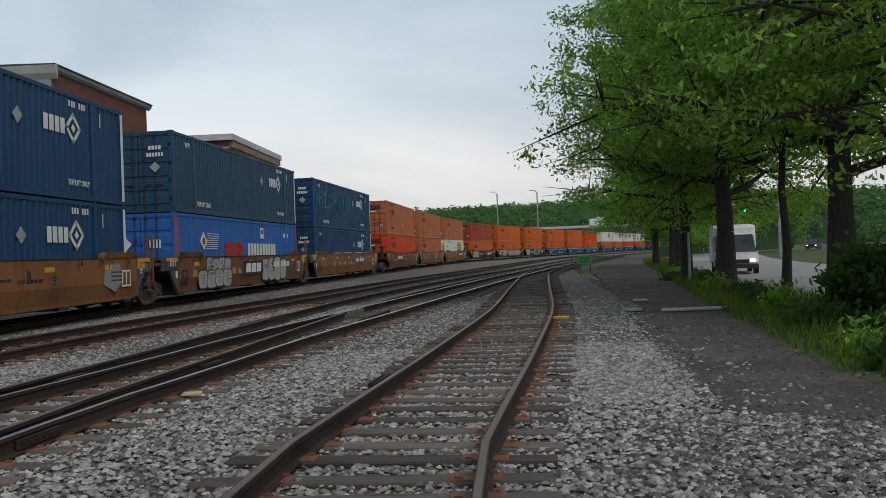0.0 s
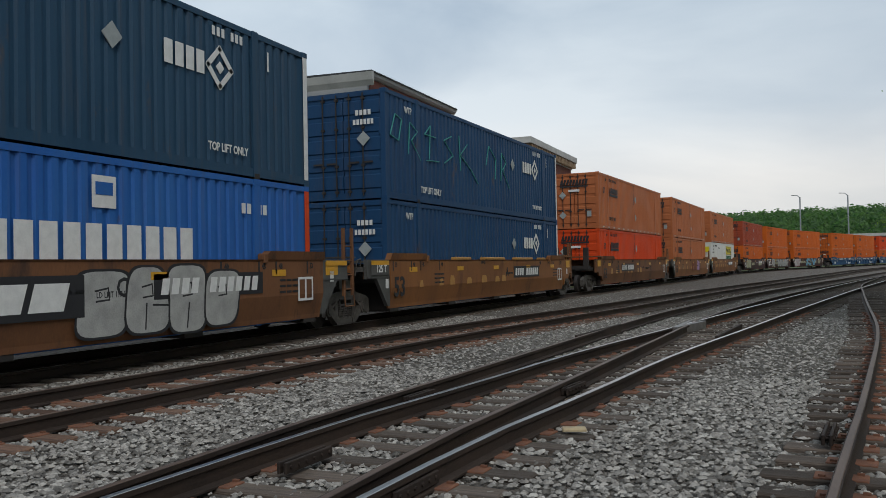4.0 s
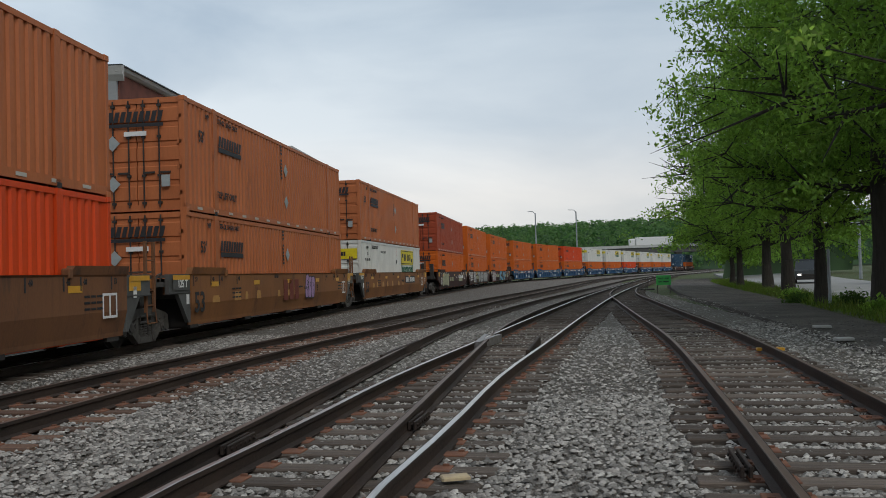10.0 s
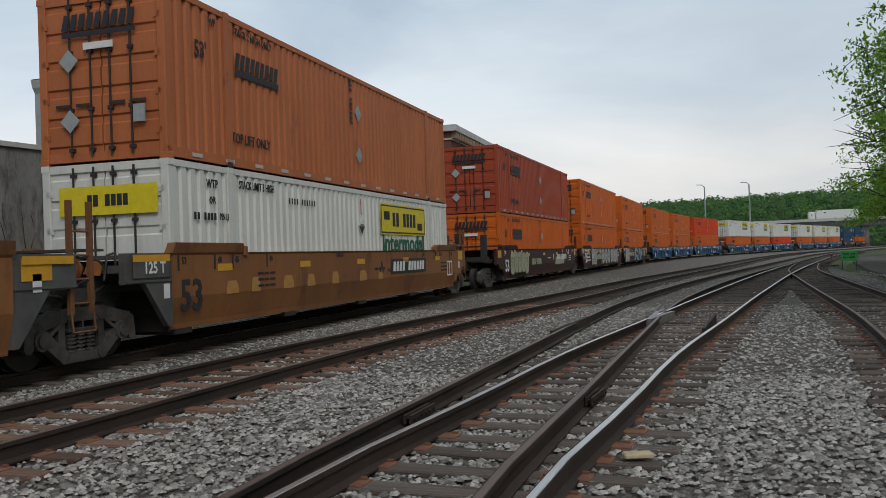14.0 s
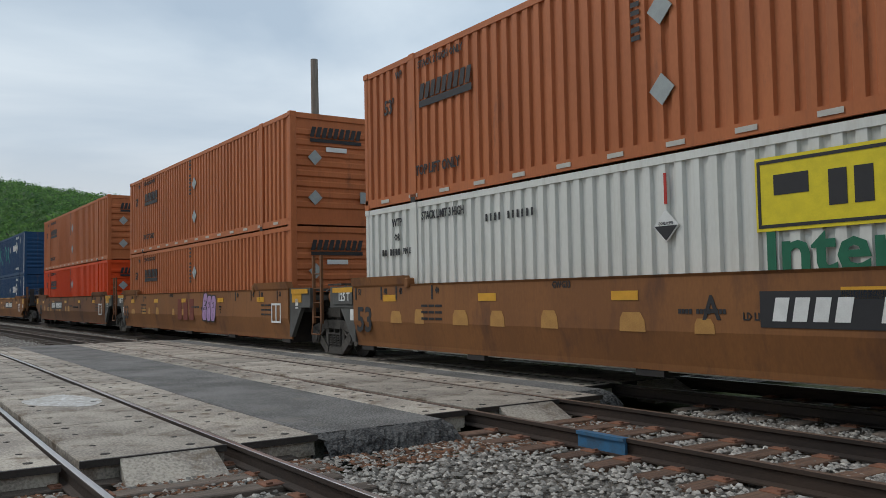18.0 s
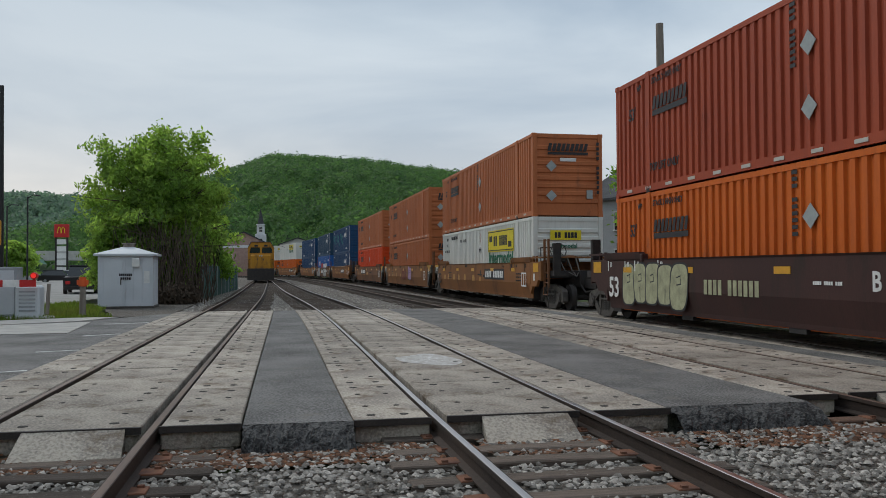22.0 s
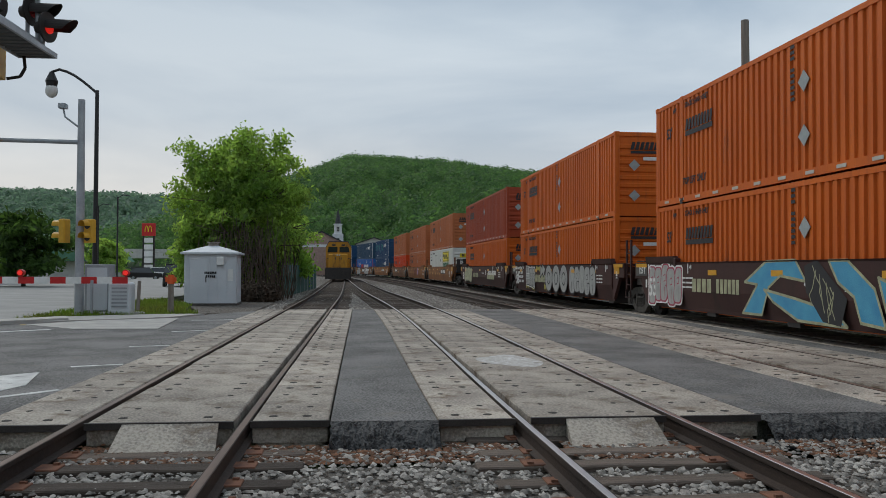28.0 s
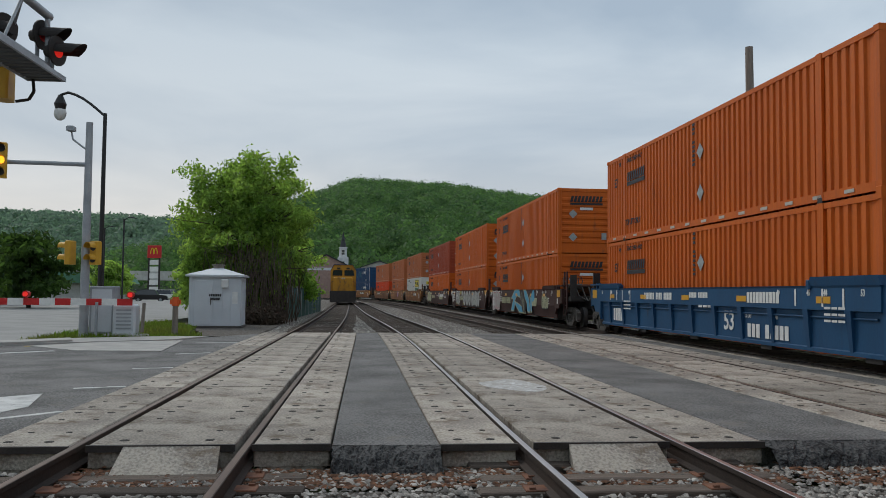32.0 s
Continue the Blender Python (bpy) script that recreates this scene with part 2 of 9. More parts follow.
# ---- mesh building ----
class Build:
    """Collects boxes, tubes and prisms for one mesh."""

    def __init__(self):
        self.v, self.f, self.s = [], [], []

    def add(self, verts, faces, smooth=False):
        k = len(self.v)
        self.v += [tuple(p) for p in verts]
        self.f += [tuple(i + k for i in f) for f in faces]
        self.s += [smooth] * len(faces)
        return self

    def box(self, x0, x1, y0, y1, z0, z1, m=None):
        p = [(x0, y0, z0), (x1, y0, z0), (x1, y1, z0), (x0, y1, z0), (x0, y0, z1), (x1, y0, z1), (x1, y1, z1), (x0, y1, z1)]
        if m is not None:
            p = [m @ Vector(q) for q in p]
        return self.add(p, [(0, 3, 2, 1), (4, 5, 6, 7), (0, 1, 5, 4), (1, 2, 6, 5), (2, 3, 7, 6), (3, 0, 4, 7)])

    def cbox(self, x0, x1, y0, y1, z0, z1, c=0.02, m=None):
        """A box with chamfered upright edges and a chamfered top."""
        def ring(i, z):
            return [(x0 + i, y0, z), (x1 - i, y0, z), (x1, y0 + i, z), (x1, y1 - i, z), (x1 - i, y1, z), (x0 + i, y1, z), (x0, y1 - i, z), (x0, y0 + i, z)]
        top = [(min(max(x, x0 + c), x1 - c), min(max(y, y0 + c), y1 - c), z1) for x, y, z in ring(c * 1.6, z1)]
        p = ring(c, z0) + ring(c, z1 - c) + top
        if m is not None:
            p = [m @ Vector(q) for q in p]
        f = [tuple(range(7, -1, -1)), tuple(range(16, 24))]
        for a in (0, 8):
            f += [(a + i, a + (i + 1) % 8, a + 8 + (i + 1) % 8, a + 8 + i) for i in range(8)]
        return self.add(p, f)

    def tube(self, p, q, r, n=8, r2=None, cap=True, smooth=True):
        p, q = Vector(p), Vector(q)
        r2 = r if r2 is None else r2
        d = (q - p).normalized()
        u = d.orthogonal().normalized()
        w = d.cross(u)
        a = [(math.cos(2 * math.pi * i / n), math.sin(2 * math.pi * i / n)) for i in range(n)]
        vs = [p + (u * c + w * s) * r for c, s in a] + [q + (u * c + w * s) * r2 for c, s in a]
        self.add(vs, [(i, (i + 1) % n, n + (i + 1) % n, n + i) for i in range(n)], smooth)
        if cap:
            self.add(vs[:n], [tuple(range(n - 1, -1, -1))])
            self.add(vs[n:], [tuple(range(n))])
        return self

    def pipe(self, pts, r, n=6):
        for a, b in zip(pts[:-1], pts[1:]):
            self.tube(a, b, r, n)
        return self

    def prism(self, prof, a, b, axis="y"):
        """An outline in the plane across the axis, pushed from a to b along it."""
        def at(u, v, w):
            return {"y": (u, w, v), "x": (w, u, v), "z": (u, v, w)}[axis]
        n = len(prof)
        vs = [at(u, v, a) for u, v in prof] + [at(u, v, b) for u, v in prof]
        self.add(vs, [(i, (i + 1) % n, n + (i + 1) % n, n + i) for i in range(n)])
        return self.add(vs, [tuple(range(n - 1, -1, -1)), tuple(range(n, 2 * n))])

    def ball(self, c, r, n=8, k=6, squash=1.0):
        vs = [(c[0], c[1], c[2] - r * squash)]
        for j in range(1, k):
            t = math.pi * j / k
            vs += [(c[0] + r * math.sin(t) * math.cos(2 * math.pi * i / n), c[1] + r * math.sin(t) * math.sin(2 * math.pi * i / n), c[2] - r * squash * math.cos(t)) for i in range(n)]
        vs.append((c[0], c[1], c[2] + r * squash))
        f = [(0, 1 + (i + 1) % n, 1 + i) for i in range(n)]
        for j in range(k - 2):
            a = 1 + j * n
            f += [(a + i, a + (i + 1) % n, a + n + (i + 1) % n, a + n + i) for i in range(n)]
        a = 1 + (k - 2) * n
        f += [(a + i, a + (i + 1) % n, len(vs) - 1) for i in range(n)]
        return self.add(vs, f, True)

    def mesh(self, name, material):
        me = bpy.data.meshes.new(name)
        me.from_pydata([tuple(p) for p in self.v], [], self.f)
        me.polygons.foreach_set("use_smooth", self.s)
        me.materials.append(material)
        bm = bmesh.new()
        bm.from_mesh(me)
        bmesh.ops.recalc_face_normals(bm, faces=bm.faces)
        bm.to_mesh(me)
        bm.free()
        return me


def part(name, b, material, parent=None, label="", m=None):
    ob = new(name, b if isinstance(b, bpy.types.Mesh) else b.mesh(name, material))
    if parent is not None:
        ob.parent = parent
    if m is not None:
        ob.matrix_basis = m
    return tagged(ob, label)


def thing(name, label, category, group="", m=None, kind=""):
    ob = new(name)
    ob.empty_display_size = 0.2
    if m is not None:
        ob.matrix_basis = m
    return tagged(ob, label, category, group, kind)


def text(name, body, size, material, parent, m, label="", wide=1.0, lean=0.0):
    """Lettering as a thin mesh in the built-in font; m: right, up and out are its x, y and z."""
    cu = bpy.data.curves.new(name, "FONT")
    cu.body, cu.size, cu.extrude, cu.align_x, cu.align_y, cu.resolution_u, cu.shear = body, size, 0.003, "CENTER", "CENTER", 2 if size > 0.2 else 1, lean
    cu.offset = size * 0.022
    tmp = new(name, cu)
    me = bpy.data.meshes.new_from_object(tmp.evaluated_get(bpy.context.evaluated_depsgraph_get()))
    bpy.data.objects.remove(tmp)
    bpy.data.curves.remove(cu)
    me.materials.clear()
    me.materials.append(material)
    ob = new(name, me)
    ob.parent = parent
    ob.matrix_basis = m @ Matrix.Diagonal((wide, 1, 1, 1))
    return tagged(ob, label)


def curve_points(ctrl, step):
    """A smooth line through the control points (x, y), at even steps."""
    p = np.array(ctrl, float)
    out = []
    for i in range(len(p) - 1):
        a, b, c, d = p[max(i - 1, 0)], p[i], p[i + 1], p[min(i + 2, len(p) - 1)]
        k = max(2, int(np.linalg.norm(c - b) / 0.5))
        for j in range(k):
            u = j / k
            out.append(0.5 * (2 * b + (c - a) * u + (2 * a - 5 * b + 4 * c - d) * u * u + (3 * b - a - 3 * c + d) * u ** 3))
    out.append(p[-1])
    out = np.array(out)
    s = np.concatenate([[0], np.cumsum(np.linalg.norm(np.diff(out, axis=0), axis=1))])
    n = max(2, int(s[-1] / step) + 1)
    at = np.linspace(0, s[-1], n)
    return np.stack([np.interp(at, s, out[:, 0]), np.interp(at, s, out[:, 1])], 1)


def normals(pts):
    t = np.gradient(pts, axis=0)
    t /= np.linalg.norm(t, axis=1)[:, None]
    return t, np.stack([t[:, 1], -t[:, 0]], 1)


def sweep(b, pts, prof, closed=True):
    """Pushes an outline (sideways, up) along a line on the ground."""
    t, n = normals(pts)
    k = len(prof)
    vs = []
    for p, w in zip(pts, n):
        vs += [(p[0] + w[0] * u, p[1] + w[1] * u, z) for u, z in prof]
    f = []
    for i in range(len(pts) - 1):
        for j in range(k if closed else k - 1):
            f.append((i * k + j, i * k + (j + 1) % k, (i + 1) * k + (j + 1) % k, (i + 1) * k + j))
    if closed:
        f += [tuple(range(k - 1, -1, -1)), tuple(range((len(pts) - 1) * k, len(pts) * k))]
    return b.add(vs, f)

# ---- the plan of the tracks (x, y) ----
LINE_D = [(70, -330), (40, -262), (14.5, -215), (6, -192), (-1, -168), (-4.9, -140), (-7.0, -110), (-8.4, -80), (-9.1, -55), (-9.5, -30), (-9.68, -10), (-9.74, 5), (-9.54, 25), (-8.6, 47), (-7.4, 65), (-5.8, 92), (-3.3, 118), (0.0, 140), (5.3, 160), (10.8, 178), (16.5, 199), (25, 224), (37, 260), (55, 313), (85, 390)]
LINE_C = [(44.0, -262), (18.5, -213), (10.0, -190), (3.0, -166), (-0.9, -138), (-3.0, -108), (-4.4, -80), (-5.2, -55), (-6.1, -29), (-6.3, -12), (-6.37, 0), (-6.3, 5), (-5.85, 13), (-5.03, 20), (-3.98, 27), (-2.01, 42), (0.95, 60), (4.49, 82), (9.0, 110), (15.0, 140), (23.0, 170), (34.0, 205), (50.0, 255), (66.0, 305)]
LINE_B = [(48.0, -260), (22.0, -210), (14.0, -188), (7.0, -164), (3.2, -136), (1.3, -107), (0.4, -80), (-0.4, -55), (-1.48, -30), (-1.76, -8), (-1.93, 0), (-1.77, 5), (-1.43, 8), (-1.01, 12), (-0.18, 17.5), (1.23, 27), (4.08, 45), (7.44, 64), (12.0, 88), (18.0, 118), (26.0, 150), (37.0, 186), (52.0, 232)]
LINE_L = [(-2.02, -2), (-2.08, 5), (-1.94, 8), (-1.71, 13), (-1.3, 21), (-0.7, 27), (0.64, 36.5), (2.96, 50), (5.98, 66), (10.5, 90), (16.3, 119), (24.0, 151)]
LINE_A = [(3.6, -140), (3.0, -98), (2.32, -51), (2.26, -30), (2.28, -6), (2.14, 2), (2.44, 5.3), (2.9, 9.3), (3.74, 17.5), (4.34, 27), (4.98, 37), (5.95, 50), (8.17, 66)]
EDGE = -8.4   # where the crossing's slabs begin
FAR_EDGE = -29.8

RAIL_PROF = [(-0.036, 0.0), (-0.037, -0.035), (-0.012, -0.05), (-0.012, -0.14), (-0.07, -0.16), (-0.07, -0.175), (0.07, -0.175), (0.07, -0.16), (0.012, -0.14), (0.012, -0.05), (0.037, -0.035), (0.036, 0.0)]
HEAD_PROF = [(-0.031, -0.002), (-0.024, 0.003), (0.024, 0.003), (0.031, -0.002)]


def flat(name, pts, z, material, label, category, thick=0.05, kind="structure"):
    b = Build().prism(pts, z - thick, z, "z")
    return tagged(part(name, b, material), label, category, "", kind)


big = Build()
n_ring, radii = 64, [0, 40, 90, 180, 400, 900, 2500, 4800]
gv, gf = [(0, 0, -0.42)], []
for r in radii[1:]:
    gv += [(r * math.cos(2 * math.pi * i / n_ring), r * math.sin(2 * math.pi * i / n_ring), -0.42) for i in range(n_ring)]
gf += [(0, 1 + i, 1 + (i + 1) % n_ring) for i in range(n_ring)]
for k in range(len(radii) - 2):
    a = 1 + k * n_ring
    gf += [(a + i, a + n_ring + i, a + n_ring + (i + 1) % n_ring, a + (i + 1) % n_ring) for i in range(n_ring)]
big.add(gv, gf)
tagged(part("ground", big, M_GRASSG), "grassy earth ground around the railway", "ground", "", "structure")

bed = Build()
cd = curve_points(LINE_D, 2.0)
north = cd[cd[:, 1] > EDGE - 0.5]
south = cd[cd[:, 1] < FAR_EDGE + 0.5]
sweep(bed, north, [(-6.5, -0.5), (-4.0, -0.215), (15.3, -0.215), (17.0, -0.33)], False)
sweep(bed, south, [(-6.5, -0.5), (-4.0, -0.215), (13.6, -0.215), (16.0, -0.36)], False)
tagged(part("ballast_bed", bed, M_BALLAST), "grey crushed stone ballast under the tracks", "ballast", "", "structure")
flat("gravel_yard", [(4.5, -8.2), (14, -8.2), (15, 4.5), (9.5, 7.5), (7.5, 5.6), (5.0, 5.2), (4.0, 0)], -0.207, M_YARD, "loose grey gravel beside the siding", "gravel", 0.2)
flat("dark_earth_track", [(5.25, 4.9), (5.7, 4.3), (7.2, 4.0), (7.6, 6.0), (7.7, 10), (8.9, 18.5), (10.2, 27), (13.5, 48), (19, 85), (26, 115), (20, 112), (13.2, 78), (9.6, 52), (8.3, 36), (7.3, 26), (6.4, 17), (5.7, 11.5), (5.35, 8.6), (5.1, 6)], -0.195, M_DIRT, "dark bare earth track worn beside the gravel", "earth track", 0.2)


def rail(ctrl, off, lo, hi, parent, shiny):
    pts = curve_points(ctrl, 1.5)
    pts = pts[(pts[:, 1] >= lo) & (pts[:, 1] <= hi)]
    t, n = normals(pts)
    line = pts + n * off
    r = part("rail", sweep(Build(), line, RAIL_PROF), M_RAIL, parent)
    part("running_surface", sweep(Build(), line, HEAD_PROF, False), M_RAILTOP if shiny else M_RUSTTOP, r, "bright worn top" if shiny else "rusty top")
    return line


TIE = Build().cbox(-1.3, 1.3, -0.115, 0.115, -0.36, -0.165, 0.012).mesh("tie", M_TIE)
PLATE = Build().cbox(-0.18, 0.18, -0.1, 0.1, -0.166, -0.152, 0.006).box(-0.15, -0.1, -0.08, -0.05, -0.16, -0.135).box(0.1, 0.15, 0.05, 0.08, -0.16, -0.135).mesh("tie_plate", M_PLATE)


TIE_RUST = Build().cbox(-1.3, 1.3, -0.115, 0.115, -0.36, -0.165, 0.012).mesh("tie", M_TIERUST)


def track(name, ctrl, lo, hi, near, shiny, label, skip=(), piece=None):
    tr = thing(name, label, "railway track", "tracks", kind="structure")
    rail(ctrl, -0.7525, lo, hi, tr, shiny)
    rail(ctrl, 0.7525, lo, hi, tr, shiny)
    pts = curve_points(ctrl, 0.53)
    t, n = normals(pts)
    rest, plates = Build(), Build()
    rng = random.Random(len(name))
    for p, d in zip(pts, t):
        if not lo <= p[1] <= hi or any(a <= p[1] <= b for a, b in skip):
            continue
        m = Matrix.Translation((p[0] + rng.uniform(-0.06, 0.06), p[1] + rng.uniform(-0.03, 0.03), rng.uniform(-0.012, 0.006))) @ Matrix.Rotation(math.atan2(-d[0], d[1]) + rng.uniform(-0.02, 0.02), 4, "Z")
        if near[0] <= p[1] <= near[1]:
            ob = new("tie", piece or TIE)
            ob.parent, ob.matrix_basis = tr, m
            for o in (-0.7525, 0.7525):
                pl = new("tie_plate", PLATE)
                pl.parent, pl.matrix_basis = ob, Matrix.Translation((o, 0, 0))
        elif abs(p[1]) < 150:
            rest.box(-1.3, 1.3, -0.115, 0.115, -0.3, -0.165, m)
    if rest.v:
        tagged(part("far_ties", rest, M_TIE, tr), kind="stuff")
    return tr


SLAB = ((FAR_EDGE, EDGE),)
track("siding_track", LINE_A, -140, 66, (-8.4, 26), False, "rusty siding track on weathered wooden ties", SLAB)
track("middle_track", LINE_B, -260, 232, (-8.4, 26), True, "track with bright worn rails on weathered ties", SLAB)
track("passing_track", LINE_C, -262, 305, (-8.8, 26), False, "brown-railed track with rusty tie plates on ties", SLAB, TIE_RUST)
track("train_track", LINE_D, -330, 390, (-9.5, 4), True, "main track under the moving freight train", SLAB)
turnout = thing("turnout", "diverging switch rails crossing at a worn frog", "railway switch", "tracks", kind="structure")
rail(LINE_L, -0.7525, -2, 151, turnout, False)
rail(LINE_L, 0.7525, -2, 151, turnout, False)
fr = Build()
fm = Matrix.Translation((-0.785, 18.2, 0)) @ Matrix.Rotation(radians(-7), 4, "Z")
fr.prism([(-0.05, -0.9), (0.05, -0.9), (0.2, 1.3), (0.12, 1.3), (0.0, 0.0), (-0.12, 1.3), (-0.2, 1.3)], -0.16, 0.012, "z")
part("frog", fr, mat("cast_frog_steel", (0.32, 0.31, 0.30), (0.16, 0.14, 0.13), 4, 50, 0.5, 0.6), turnout, "light grey cast frog", fm)
for gx, gy in ((-2.32, 16.5), (0.25, 16.8)):
    g = Build().cbox(-0.03, 0.03, -1.6, 1.6, -0.16, 0.02, 0.01)
    part("guard_rail", g, M_RAIL, turnout, m=Matrix.Translation((gx, gy, 0)) @ Matrix.Rotation(radians(-5), 4, "Z"))


def joint_bar(x, y, turn, parent):
    b = Build()
    for sx in (-0.03, 0.03):
        b.cbox(sx - 0.014, sx + 0.014, -0.33, 0.33, -0.135, -0.05, 0.006)
        for k in range(6):
            b.tube((sx - 0.03, -0.27 + k * 0.108, -0.09), (sx + 0.03, -0.27 + k * 0.108, -0.09), 0.017, 6)
    part("joint_bar", b, M_RAIL, parent, "bolted rail joint", Matrix.Translation((x, y, 0)) @ Matrix.Rotation(radians(turn), 4, "Z"))


joint_bar(-1.07, 8.78, -6, turnout)
joint_bar(-2.62, 7.7, -3, turnout)
joint_bar(-2.2, 4.5, -2, turnout)
joint_bar(-1.06, 4.0, -3, turnout)
joint_bar(1.64, 6.7, -6, turnout)

# ---- ballast stones near the standpoint, joined ----
def stones(name, areas, count, seed, material, lo=0.018, hi=0.04, label="", flatten=0.52):
    rng = np.random.default_rng(seed)
    base = np.array([(1.15, 0.2, -0.4), (-0.3, 0.85, -0.4), (-1.1, -0.2, -0.4), (0.3, -0.8, -0.4), (0.55, 0.12, 0.7), (-0.5, -0.02, 0.66)], float)
    tri = np.array([(0, 1, 4), (1, 5, 4), (1, 2, 5), (2, 3, 5), (3, 4, 5), (3, 0, 4)])
    w = np.array([a[4] for a in areas], float)
    pick = rng.choice(len(areas), count, p=w / w.sum())
    ar = np.array([a[:4] for a in areas])[pick]
    x = ar[:, 0] + (ar[:, 1] - ar[:, 0]) * rng.random(count)
    y = ar[:, 2] + (ar[:, 3] - ar[:, 2]) * rng.random(count)
    keep = np.ones(count, bool)
    for ctrl in (LINE_A, LINE_B, LINE_C, LINE_L, LINE_D):
        c = np.array(curve_points(ctrl, 0.5))
        cx = np.interp(y, c[:, 1], c[:, 0])
        for o in (-0.7525, 0.7525):
            keep &= np.abs(x - cx - o) > 0.075
    for ctrl in (LINE_A, LINE_B, LINE_C):  # most ties lie bare
        c = curve_points(ctrl, 0.53)
        c = c[(c[:, 1] > -70) & (c[:, 1] < 60)]
        at_ = np.clip(np.searchsorted(c[:, 1], y), 1, len(c) - 1)
        gap = np.minimum(np.abs(y - c[at_, 1]), np.abs(y - c[at_ - 1, 1]))
        bare = (np.abs(x - np.interp(y, c[:, 1], c[:, 0])) < 1.28) & (gap < 0.125)
        keep &= ~(bare & (rng.random(count) < 0.68))
    if material is M_STONE:  # few stones lie on the bare earth track
        edge = np.interp(y, [4.2, 4.9, 6, 8.6, 11.5, 17, 26, 36, 52], [6.6, 5.25, 5.1, 5.35, 5.7, 6.4, 7.3, 8.3, 9.6]) + rng.normal(0, 0.18, count)
        keep &= ~((y > 4.2) & (x > edge) & (rng.random(count) < 0.96))
    x, y = x[keep], y[keep]
    k = len(x)
    z = np.full(k, -0.196)
    near = np.zeros(k, bool)
    for ctrl in (LINE_A, LINE_B, LINE_C):
        c = np.array(curve_points(ctrl, 0.5))
        near |= np.abs(x - np.interp(y, c[:, 1], c[:, 0])) < 1.42
    z[near] = -0.193
    size = (rng.random(k) ** 2 * (hi - lo) + lo)
    v = base[None] * (1 + rng.normal(0, 0.22, (k, 6, 3)))
    v *= size[:, None, None]
    v[:, :, 2] *= flatten
    a = rng.random(k) * 6.283
    ca, sa = np.cos(a)[:, None], np.sin(a)[:, None]
    vx, vy = v[:, :, 0] * ca - v[:, :, 1] * sa, v[:, :, 0] * sa + v[:, :, 1] * ca
    v = np.stack([vx + x[:, None], vy + y[:, None], v[:, :, 2] + z[:, None] + (size * 0.3)[:, None]], 2).reshape(-1, 3)
    f = (tri[None] + (np.arange(k) * 6)[:, None, None]).reshape(-1, 3)
    me = bpy.data.meshes.new(name)
    me.vertices.add(len(v))
    me.vertices.foreach_set("co", v.ravel())
    me.loops.add(f.size)
    me.loops.foreach_set("vertex_index", f.ravel().astype(np.int32))
    me.polygons.add(len(f))
    me.polygons.foreach_set("loop_start", np.arange(0, f.size, 3, dtype=np.int32))
    me.update(calc_edges=True)
    me.materials.append(material)
    return tagged(new(name, me), label, "stones", "", "stuff")


stones("ballast_stones", [(-8.6, 6.5, 2.0, 11, 9.0), (-8.6, 7, 11, 24, 4.5), (-8.5, 9, 24, 50, 1.6), (-9, 4, -8.2, -3.5, 3.2), (-9, 4, -3.5, 2.0, 0.9), (-8.9, -3.2, -4.5, 3.5, 3.6), (4.0, 5.5, 5.5, 11, 0.7), (-8, 4.4, -52, -29.8, 3.0), (-8, 4.4, -85, -52, 2.2)], 180000, 5, M_STONE, label="loose grey crushed ballast stones")

stones("yard_gravel", [(4.3, 11, -2, 4.6, 4.0), (5.0, 7.6, 4.4, 14, 0.3), (5.8, 8.9, 12, 24, 0.2)], 30000, 6, M_GRAVEL, 0.012, 0.042, "brown-grey gravel and small stones on the earth")

# ---- the level crossing ----
crossing = thing("level_crossing", "worn concrete crossing panels with lifting holes and dark edges", "level crossing", kind="structure")


def edge_at(x):
    return EDGE if x > -4.5 else EDGE - 0.28 * (-4.5 - x)


